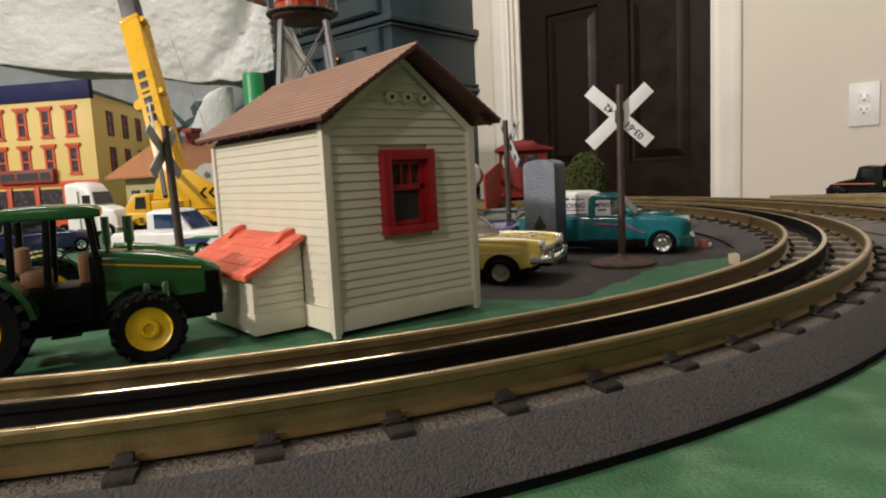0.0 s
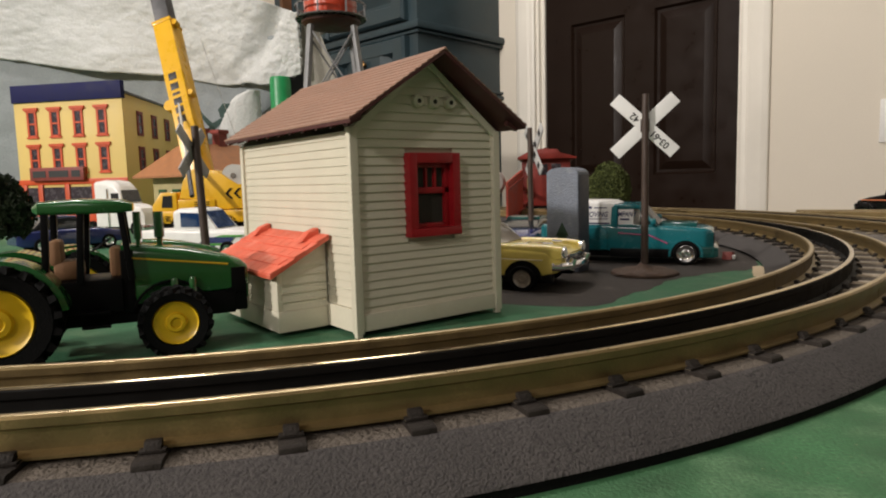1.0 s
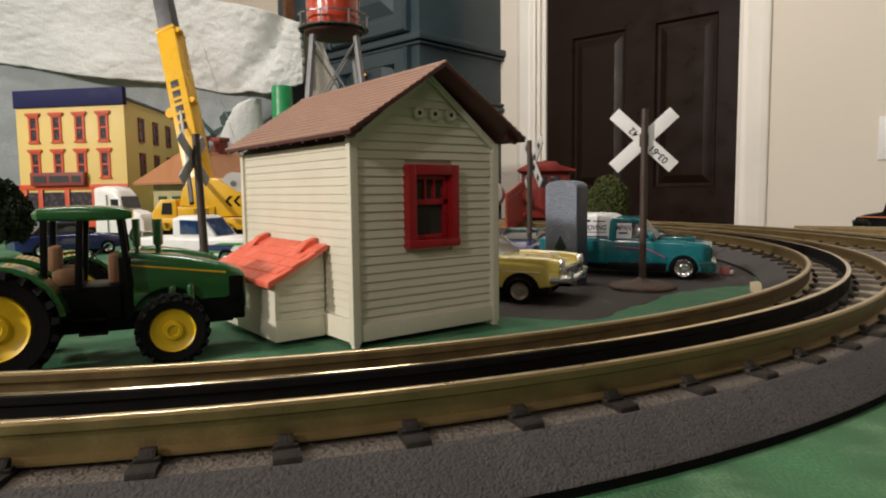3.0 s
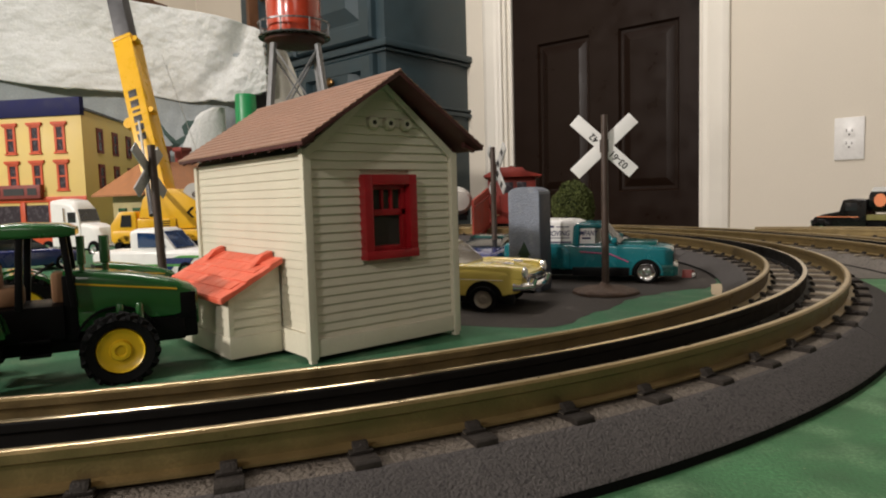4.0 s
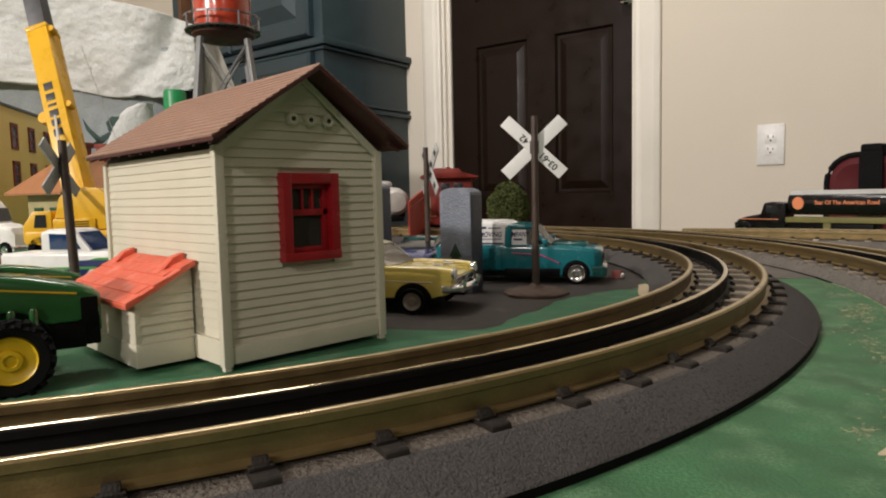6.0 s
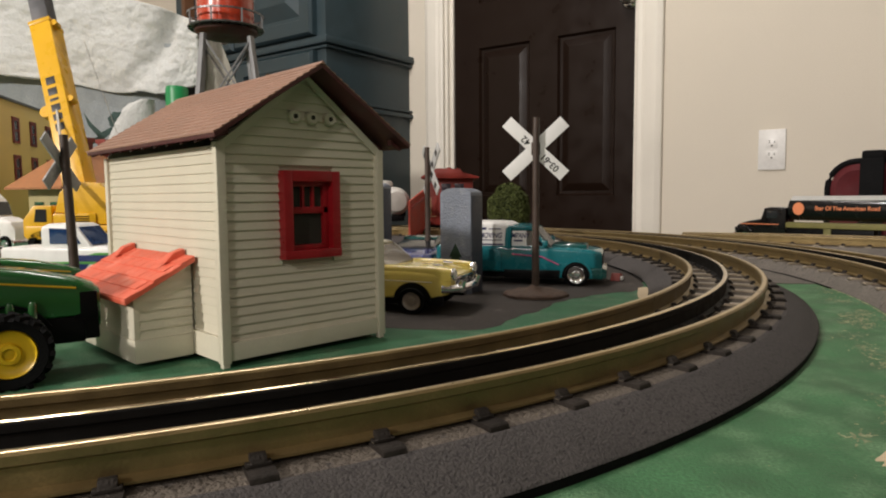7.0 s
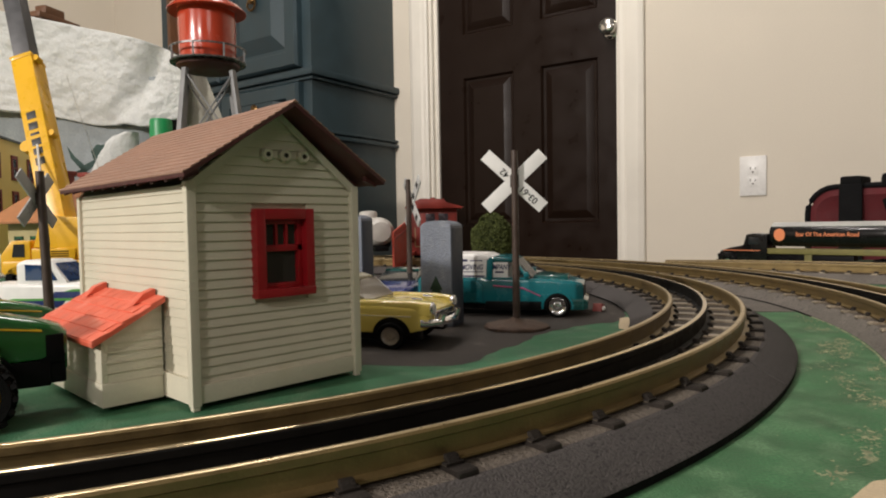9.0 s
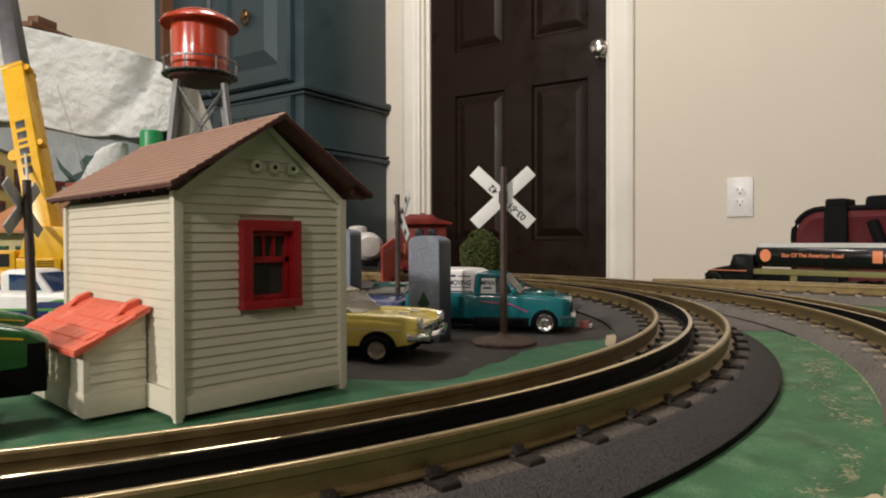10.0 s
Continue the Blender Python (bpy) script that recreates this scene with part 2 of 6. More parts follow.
# walls stand round the layout; the door wall has the door's opening
WALL_N, WALL_L, WALL_R, WALL_S, CEIL_Z = 1944, -3420, 2900, -3300, 2230
DOOR_L, DOOR_R = -1266, -524
bm = bmesh.new()
box(bm, WALL_L, DOOR_L, WALL_N, WALL_N + 110, FLOOR_Z, CEIL_Z)
box(bm, DOOR_R, WALL_R + 120, WALL_N, WALL_N + 110, FLOOR_Z, CEIL_Z)
box(bm, DOOR_L, DOOR_R, WALL_N, WALL_N + 110, FLOOR_Z + 2045, CEIL_Z)
in_room(piece("wall_north", bm, M["wall"], "greige painted wall with a dark door", "wall"))
bm = bmesh.new()
box(bm, WALL_L - 120, WALL_L, WALL_S, WALL_N + 110, FLOOR_Z, CEIL_Z)
in_room(piece("wall_west", bm, M["wall"], "greige painted wall that turns away at the corner", "wall"))
# unseen walls, dark to hold the fill light down
for nm, (a, b, c, d) in {"wall_east": (WALL_R, WALL_R + 120, WALL_S, WALL_N), "wall_south": (WALL_L - 120, WALL_R + 120, WALL_S - 120, WALL_S)}.items():
    bm = bmesh.new()
    box(bm, a, b, c, d, FLOOR_Z, CEIL_Z)
    in_room(piece(nm, bm, M["wall_far"], "unseen room wall, darkened to cut bounce light", "wall"))
# unseen floor, its colour lowered to reduce bounce
bm = bmesh.new()
box(bm, WALL_L - 120, WALL_R + 120, WALL_S - 120, WALL_N + 110, FLOOR_Z - 100, FLOOR_Z)
in_room(piece("floor", bm, M["carpet"], "unseen carpeted floor, darkened to cut bounce light", "floor"))
# unseen ceiling, darkened to keep the shadows deep
bm = bmesh.new()
box(bm, WALL_L - 120, WALL_R + 120, WALL_S - 120, WALL_N + 110, CEIL_Z, CEIL_Z + 60)
in_room(piece("ceiling", bm, M["ceiling"], "unseen ceiling, darkened to cut bounce light", "ceiling"))

# baseboard
for a, b in ((DOOR_R + 86, WALL_R), (WALL_L, DOOR_L - 94)):
    bm = bmesh.new()
    box(bm, a, b, WALL_N - 14, WALL_N - 1, FLOOR_Z, FLOOR_Z + 90, 3)
    in_room(piece("baseboard", bm, M["trim"], "white painted baseboard along the wall", "baseboard"))

# door casing: moulded boards round the opening
bm = bmesh.new()
for s, e in ((DOOR_R, 1), (DOOR_L, -1)):
    prof = [(0, 0), (0, -12), (8, -15), (20, -14), (30, -17), (66, -19), (80, -14), (84, -11), (84, 0)]
    prism(bm, [(s + e * (a - 2), WALL_N - 0.5 + b) for a, b in prof], FLOOR_Z, FLOOR_Z + 2130, "z", 1.0)
prof = [(0, 0), (0, -12), (30, -17), (66, -19), (84, -11), (84, 0)]
prism(bm, [(WALL_N - 0.5 + b, FLOOR_Z + 2043 + a) for a, b in prof], DOOR_L - 2, DOOR_R + 2, "x", 1.0)
in_room(piece("trim", bm, M["trim"], "white painted moulded door casing", "trim"))
# jamb lining with a stop that the door closes against
bm = bmesh.new()
box(bm, DOOR_L + 1, DOOR_L + 14, WALL_N + 1, WALL_N + 108, FLOOR_Z, FLOOR_Z + 2040)
box(bm, DOOR_L + 14.2, DOOR_L + 30, WALL_N + 16, WALL_N + 29, FLOOR_Z, FLOOR_Z + 2040, 2)
box(bm, DOOR_R - 10, DOOR_R - 1, WALL_N + 1, WALL_N + 108, FLOOR_Z, FLOOR_Z + 2040)
box(bm, DOOR_L + 14, DOOR_R - 10, WALL_N + 1, WALL_N + 108, FLOOR_Z + 2026, FLOOR_Z + 2044)
in_room(piece("trim", bm, M["trim"], "white painted door jamb lining and stop", "trim"))


def panel_door():
    t = thing("door_1", "dark espresso six-panel interior door, shut", "door", kind="structure")
    t.matrix_basis = ROOM
    y = WALL_N + 30
    x0, x1 = DOOR_L + 16, DOOR_R - 12
    fields = ((-1131, -920), (-814, -607))
    bm = bmesh.new()
    rails = [(FLOOR_Z + 8, 58), (604, 765), (1340, 1440), (FLOOR_Z + 1935, FLOOR_Z + 2024)]
    for a, b in rails:
        box(bm, x0, x1, y, y + 35, a, b)
    for a, b in ((x0, fields[0][0]), (fields[0][1], fields[1][0]), (fields[1][1], x1)):
        for (_, lo), (hi, _) in zip(rails, rails[1:]):
            box(bm, a, b, y, y + 35, lo, hi)
    part("door_frame", bm, M["door"], t)
    for a, b in fields:
        for (_, lo), (hi, _) in zip(rails, rails[1:]):
            bm = bmesh.new()
            # sunk field with a moulded slope round a raised centre
            steps = [(0, 0), (7, 10), (16, 11), (20, 9), (42, 2)]
            rings = []
            for i, d in steps:
                rings.append([(a + i, y + d, lo + i), (b - i, y + d, lo + i), (b - i, y + d, hi - i), (a + i, y + d, hi - i)])
            hull(bm, rings, cap=False)
            c = steps[-1][0]
            bm.faces.new([bm.verts.new(p) for p in rings[-1]])
            part("panel", bm, M["door"], t, angle=20)
    bm = bmesh.new()
    turn = Matrix.Rotation(radians(90), 3, "X")
    lathe(bm, [(31, 0), (32, 4), (28, 7), (13, 9), (11, 24), (14, 29), (25, 36), (28, 45), (26, 53), (18, 59), (8, 61)], 32, (-556, y, 683), turn)
    part("door_knob", bm, M["steel"], t, "satin nickel round door knob")


panel_door()


def outlet():
    t = thing("wall_outlet", "white double wall outlet with plain cover plate", "outlet")
    t.matrix_basis = ROOM
    y, x, zc = WALL_N, -133.5, 183.5
    bm = bmesh.new()
    box(bm, x - 35.5, x + 35.5, y - 6, y - 0.5, zc - 57, zc + 57, 2.5)
    part("cover_plate", bm, M["white"], t)
    for z in (zc - 17, zc + 17):
        bm = bmesh.new()
        box(bm, x - 15, x + 15, y - 6.9, y - 5.8, z - 13.5, z + 13.5, 0.4)
        socket = part("socket", bm, M["white"], t)
        for dx, h in ((-6.5, 8), (6.5, 6.5)):
            bm = bmesh.new()
            box(bm, x + dx - 1.2, x + dx + 1.2, y - 7.2, y - 6.85, z + 1, z + 1 + h)
            part("slot", bm, M["slot"], socket)
        bm = bmesh.new()
        rod(bm, (x, y - 7.2, z - 6), (x, y - 6.85, z - 6), 2.8)
        part("slot", bm, M["slot"], socket)
    bm = bmesh.new()
    lathe(bm, [(3.4, 0), (3.2, 1), (1.5, 1.6)], 12, (x, y - 6, zc), Matrix.Rotation(radians(90), 3, "X"))
    part("screw", bm, M["white"], t)


outlet()

# ---- board, ground, tracks ----
CX, CY, R1, GAUGE = 94.3, 298.9, 385.6, 17.0
HALF = 38.5
RAIL_Z, BED_Z = 18.0, 9.3


def ground_z(x, y):
    """The painted ground swells a little under the shed and the tractor."""
    s = min(1, max(0, (x - 62) / 50))
    s = s * s * (3 - 2 * s)
    return 4.4 * (1 - s) + 1.6 * s + 0.15 * noise.noise(Vector((x, y, 0)) / 25)


table = thing("train_table", "green painted plywood train table on short legs", "table", kind="structure")
bm = bmesh.new()
prism(bm, [(-1300, -760), (660, -760), (660, 330), (420, 575), (300, 790), (-1300, 790)], -18, 0, "z", 1.0)
part("table_top", bm, M["green"], table).matrix_basis = BOARD
bm = bmesh.new()
box(bm, -1300, 120, 790.4, 1042, -18, 0, 1.0)
part("table_leaf", bm, M["green"], table, "green painted extension board").matrix_basis = BOARD
bm = bmesh.new()
prism(bm, [(661, -760), (1000, -760), (1000, 790), (301, 790), (421, 575), (661, 330)], -27, -9, "z", 1.0)
part("side_shelf", bm, M["green"], table, "lower green painted side board").matrix_basis = BOARD
for u in (-1240, 940):
    for n_ in (-700, 730) + ((1000,) if u < 0 else ()):
        bm = bmesh.new()
        box(bm, u - 35, u + 35, n_ - 35, n_ + 35, FLOOR_Z, -18.5 if u < 0 else -27.5, 3)
        part("leg", bm, M["bare"], table).matrix_basis = BOARD
bm = bmesh.new()


def ground_point(a, r):
    x, y = CX + r * math.cos(a), CY + r * math.sin(a)
    edge = min(1, max(0, (354 - r) / 22))
    return (x, y, max(0.4, ground_z(x, y) * edge))


sheet_mesh(bm, lambda i, j: ground_point(2 * math.pi * i, 4 + 350 * j ** 0.75), 160, 60)
piece("ground", bm, M["mat"], "uneven green painted scenery ground inside the track loop", "ground")


def road_edge(x):
    """The wavy border between the grass strip and the road."""
    pts = [(62, 22), (81, 15), (96, -2), (112, -9), (150, -1), (206, 11), (252, 2), (272, 2), (300, 20)]
    for (a, p), (b, q) in zip(pts, pts[1:]):
        if a <= x <= b:
            return p + (q - p) * (x - a) / (b - a) + 1.2 * math.sin(x / 7) + 0.7 * math.sin(x / 2.9)
    return 20


def road_point(i, j):
    x = 62 + 366 * i
    lo = road_edge(x)
    hi = CY + 60 + math.sqrt(max(0, 346 ** 2 - (x - CX) ** 2)) * 0.4
    y = lo + (hi - lo) * j
    r = math.hypot(x - CX, y - CY)
    if r > 351:
        x, y = CX + (x - CX) * 351 / r, CY + (y - CY) * 351 / r
    a = math.atan2(y - CY, x - CX)
    return (x, y, ground_point(a, min(r, 347))[2] + 0.09)


bm = bmesh.new()
sheet_mesh(bm, road_point, 140, 80)
piece("road", bm, M["road"], "dusty dark grey painted road surface", "road")


# bare wood where the paint ends at the tip of the grass strip
bm = bmesh.new()
tip = [(235, -13), (239, -16), (251, -11.5), (262, -7), (276, 0), (280, 6), (271, 6.5), (260, 0.5), (249, -5)]
rings = []
for k in range(7):
    e = 1 - k / 6.5
    rings.append([bm.verts.new((x, y, ground_point(math.atan2(y - CY, x - CX), math.hypot(x - CX, y - CY))[2] + 0.3)) for x, y in ((257 + (p - 257) * e, -5 + (q + 5) * e) for p, q in tip)])
for a, b in zip(rings, rings[1:]):
    for i in range(len(tip)):
        j = (i + 1) % len(tip)
        bm.faces.new((a[i], a[j], b[j], b[i]))
bm.faces.new(rings[-1])
piece("ground_patch", bm, M["bare"], "bare tan plywood patch at the grass tip", "ground")


def arc_sweep(bm, cx, cy, profile, a0, a1, step=1.0):
    """A profile of (radius, z) swept round a centre between two angles."""
    k = max(2, int(abs(a1 - a0) / step))
    rings = []
    for i in range(k + 1):
        a = radians(a0 + (a1 - a0) * i / k)
        rings.append([(cx + r * math.cos(a), cy + r * math.sin(a), z) for r, z in profile])
    hull(bm, rings)


def rail_profile(r, w=2.3):
    h, f = RAIL_Z, BED_Z + 1.2
    return [(r - 2.7, f), (r + 2.7, f), (r + 2.7, f + 0.5), (r + 0.6, f + 1.1), (r + 0.6, h - 2.6), (r + w / 2, h - 2.1),
            (r + w / 2, h - 0.5), (r + w / 2 - 0.5, h), (r - w / 2 + 0.5, h), (r - w / 2, h - 0.5), (r - w / 2, h - 2.1), (r - 0.6, h - 2.6), (r - 0.6, f + 1.1), (r - 2.7, f + 0.5)]


TIE = {}


def tie_mesh(bare):
    """A tie with rail chairs and a proud lump at each end, dark on the near curve and bare tan on the far ones."""
    bm = bmesh.new()
    w = 26 if bare else 17
    prism(bm, [(-w, 0), (w, 0), (w - 0.2, 0.7), (w - 1.2, 1.3), (1.2 - w, 1.3), (0.2 - w, 0.7)], -2.7, 2.7, "y", 0.3)
    for e in () if bare else (-1, 1):
        prism(bm, [(e * 26.3, 0.2), (e * 26.0, 1.2), (e * 25.4, 1.55), (e * 22.9, 1.5), (e * 22.3, 1.15), (e * 17.1, 1.15), (e * 17.1, 0.2)][::e], -2.5, 2.5, "y", 0.15)
    for c in (-17, 0, 17):
        box(bm, c - 4.4, c + 4.4, -2.3, 2.3, 1.2, 1.9, 0.2)
        for e in (-3.2, 3.2):
            prism(bm, [(c + e - 1.2, 1.7), (c + e + 1.2, 1.7), (c + e * 0.8 + 0.7, 3.2), (c + e * 0.8 - 0.7, 3.2)], -1.5, 1.5, "y", 0.25)
    me = mesh_of("tie", bm, M["tie_tan"])
    me.materials.append(M["tie"])
    for p in me.polygons:
        c = p.center / U
        p.material_index = 1 if c.z > 1.33 and (abs(c.x) < 22.4 or not bare) or abs(c.x) > 17.05 and not bare else 0
    return me


def curve_track(label, cx, cy, r, a0, a1, section=45, first=0.0, spacing=3.36, drop=0.0, half=HALF, bed_mat="ballast"):
    t = thing("toy_railway_track", label, "railway track", (0, 0, drop), kind="structure")
    top = min(26.6, half - 6)
    bed = [(r - half, 2.3), (r + half, 2.3), (r + half - 0.4, 2.9), (r + top + 1.6, 8.2), (r + top + 0.6, BED_Z - 0.4), (r + top, BED_Z), (r - top, BED_Z), (r - top - 0.6, BED_Z - 0.4), (r - top - 1.6, 8.2), (r - half + 0.4, 2.9)]
    joints = [a0] + [a for a in np.arange(first - 360, 720, section) if a0 < a < a1] + [a1]
    for p, q in zip(joints, joints[1:]):
        bm = bmesh.new()
        arc_sweep(bm, cx, cy, bed, p + 0.06, q - 0.06)
        part("roadbed", bm, M[bed_mat], t, "grey moulded plastic ballast roadbed")
        bm = bmesh.new()
        arc_sweep(bm, cx, cy, [(r - top, BED_Z - 0.5), (r + top, BED_Z - 0.5), (r + top - 0.6, BED_Z - 0.1), (r + top - 1.6, BED_Z + 0.1), (r - top + 1.6, BED_Z + 0.1), (r - top + 0.6, BED_Z - 0.1)], p + 0.07, q - 0.07)
        part("ballast_top", bm, M["ballast_top"], t, "lighter tan ballast strip between the rails")
        bm = bmesh.new()
        arc_sweep(bm, cx, cy, [(r - half + 2, 0.05), (r + half - 0.3, 0.05), (r + half - 0.5, 2.28), (r - half + 2, 2.28)], p, q)
        part("underlay", bm, M["rubber"], t, "black underlay strip below the roadbed")
        for k, d in enumerate((-GAUGE, 0, GAUGE)):
            bm = bmesh.new()
            arc_sweep(bm, cx, cy, rail_profile(r + d, 2.8 if d else 2.4), p + 0.03, q - 0.03, 0.8)
            body = part("rail", bm, M["rail" if d else "rail_dark"], t, "" if d else "blackened centre rail")
            bm = bmesh.new()
            w = 0.95 if d else 0.95
            arc_sweep(bm, cx, cy, [(r + d - w, RAIL_Z - 0.2), (r + d + w, RAIL_Z - 0.2)] + [(r + d + w * math.sin(radians(e)) / 0.766, RAIL_Z - 0.1 + 0.9 * w * (math.cos(radians(e)) - 0.643)) for e in (50, 36, 24, 12, 0, -12, -24, -36, -50)], p + 0.03, q - 0.03, 0.8)
            part("rail_head", bm, M["rail_top" if d else "rail_bright"], body, "polished brass running surface", angle=50)
    bare = bed_mat == "ballast_far"
    if bare not in TIE:
        TIE[bare] = tie_mesh(bare)
    a = a0 + 1
    while a < a1 - 0.5:
        ob = new("tie", TIE[bare])
        ob.parent = t
        ob.matrix_basis = pose((cx + r * math.cos(radians(a))) * U, (cy + r * math.sin(radians(a))) * U, (BED_Z - 0.2) * U, 0, 0, a)
        a += spacing * 385.6 / r
    return t


curve_track("near curve of three-rail brass toy track on grey roadbed", CX, CY, R1, -150, 42, 45, -81.8)
curve_track("middle curve of three-rail brass toy track on grey roadbed", CX, CY, 487, -82, 33, 30, -65, drop=-2.0, half=30.5, bed_mat="ballast_far")
curve_track("outer curve of three-rail brass toy track on grey roadbed", 215, -40, 417, -48, 24, 45, -12, drop=-2.0, bed_mat="ballast_far")


# worn paint: pale chips in the grass strip between the two curves, and a bare edge along the middle roadbed
rnd = random.Random(12)
bm = bmesh.new()
spots = [(radians(rnd.gauss(-71, 6.5)), 441 + rnd.gauss(3, 6), rnd.uniform(3, 8)) for k in range(17)] + [(radians(rnd.gauss(-84, 4)), 449 + rnd.gauss(2, 3), rnd.uniform(3, 6)) for k in range(7)]
for k in range(9):
    e = rnd.random()
    x, y = 268 - 122 * e, -112 - 28 * e + rnd.gauss(0, 4)
    spots.append((math.atan2(y - CY, x - CX), math.hypot(x - CX, y - CY), rnd.uniform(4, 8)))
for a0, r0, spread in spots:
    for k in range(34):
        c = Vector((CX + r0 * math.cos(a0) + rnd.gauss(0, spread * 0.8), CY + r0 * math.sin(a0) + rnd.gauss(0, spread * 0.4), 0))
        if not 427 < math.hypot(c.x - CX, c.y - CY) < 455.5:
            continue
        turn, n = rnd.gauss(0.2, 0.5), rnd.randint(5, 8)
        long_, wide = rnd.uniform(0.25, 1.9), rnd.uniform(0.15, 0.7)
        ring = []
        for i in range(n):
            q = 2 * math.pi * i / n
            k_ = rnd.uniform(0.5, 1.25)
            x, y = long_ * k_ * math.cos(q), wide * k_ * math.sin(q)
            ring.append(bm.verts.new((c.x + x * math.cos(turn) - y * math.sin(turn), c.y + x * math.sin(turn) + y * math.cos(turn), 0.06 + 0.0006 * k)))
        bm.faces.new(ring)
# fine single specks on the bare green nearer the start
for k in range(150):
    a0, r0 = radians(rnd.uniform(-101, -84)), rnd.uniform(429, 466)
    c, turn, long_ = (CX + r0 * math.cos(a0), CY + r0 * math.sin(a0)), rnd.uniform(0, 3), 0.1 + 0.5 * rnd.random() ** 4
    ring = []
    for i in range(6):
        q, k_ = math.pi * i / 3, rnd.uniform(0.5, 1.2)
        x, y = long_ * k_ * math.cos(q), 0.45 * long_ * k_ * math.sin(q)
        ring.append(bm.verts.new((c[0] + x * math.cos(turn) - y * math.sin(turn), c[1] + x * math.sin(turn) + y * math.cos(turn), 0.09)))
    bm.faces.new(ring)
piece("ground_scuff", bm, M["scuff"], "pale scuffed paint chips on the green board", "ground")
bm = bmesh.new()
ring = []
for i in range(40):
    q = 2 * math.pi * i / 40
    k = 1 + 0.55 * noise.noise(Vector((2.2 * math.cos(q), 2.2 * math.sin(q), 5)))
    x, y = 12 * k * math.cos(q), 3.0 * k * math.sin(q)
    ring.append(bm.verts.new((81 + x * 0.985 + y * 0.17, -161.5 - x * 0.17 + y * 0.985, 0.1)))
bm.faces.new(ring)
piece("ground_patch", bm, M["bare"], "bare cream plywood patch where the green paint has worn", "ground")
bm = bmesh.new()
rings = []
for i in range(61):
    a = -93 + 53 * i / 60
    w = 0.9 + 1.2 * max(0, -79 - a) / 10 + 0.9 * noise.noise(Vector((a * 0.6, 3, 0))) + 0.4 * noise.noise(Vector((a * 2.7, 9, 0)))
    p, q = radians(a), 456.2 + 6 * max(0, -76 - a) / 10
    rings.append([(CX + (q - max(0.15, w) * e) * math.cos(p), CY + (q - max(0.15, w) * e) * math.sin(p), z) for e, z in ((0, 0.02), (1, 0.02), (1, 0.2), (0, 0.25))])
hull(bm, rings)
piece("ground_edge", bm, M["scuff"], "bare pale board edge along the roadbed", "ground")


# grey filler where the two roadbeds meet, with an open seam
bm = bmesh.new()
rings = []
for i in range(41):
    a = radians(-53 + 33 * i / 40)
    lo, hi = 421, 458.5
    rings.append([(CX + r * math.cos(a), CY + r * math.sin(a), z) for r, z in ((lo, 0.03), (hi, 0.03), (hi, 0.9), (hi - 3, 0.5), (lo + 4, 0.5), (lo, 0.9))])
hull(bm, rings)
piece("roadbed_filler", bm, M["ballast_far"], "paler grey ballast filling between the two curves", "ground")
bm = bmesh.new()
rings = []
for i in range(31):
    e = i / 30
    a, r = radians(-56 + 17 * e), 455.2 + 0.9 * noise.noise(Vector((e * 9, 2, 0)))
    w = 0.15 + 0.75 * math.sin(math.pi * e) + 0.25 * noise.noise(Vector((e * 30, 5, 0)))
    rings.append([(CX + q * math.cos(a), CY + q * math.sin(a), z) for q, z in ((r - w, 0.3), (r + w, 0.3), (r + w * 0.8, 1.0), (r - w * 0.8, 1.0))])
hull(bm, rings)
piece("roadbed_seam", bm, M["rubber"], "black underlay showing in the seam", "ground")


# ---- shed ----
def board_courses(t, name, mat, lo, hi, pitch, place):
    """Lapped clapboards, one object a course; place(z0, z1, k) gives the outline of the course."""
    k, z = 0, lo
    while z < hi - 0.5:
        top = min(z + pitch, hi)
        bm = bmesh.new()
        place(bm, z, top)
        if bm.faces:
            part(name, bm, mat, t)
        z, k = z + pitch, k + 1


def clap_y(bm, y0, y1, x, z0, z1, out=-1, lip=0.75):
    """One clapboard along y on a wall at x, thick at its lower edge."""
    prism(bm, [(x - out * 0.6, z0), (x + out * lip, z0), (x + out * lip, z0 + 0.35), (x + out * 0.15, z1), (x - out * 0.6, z1)], y0, y1, "y")


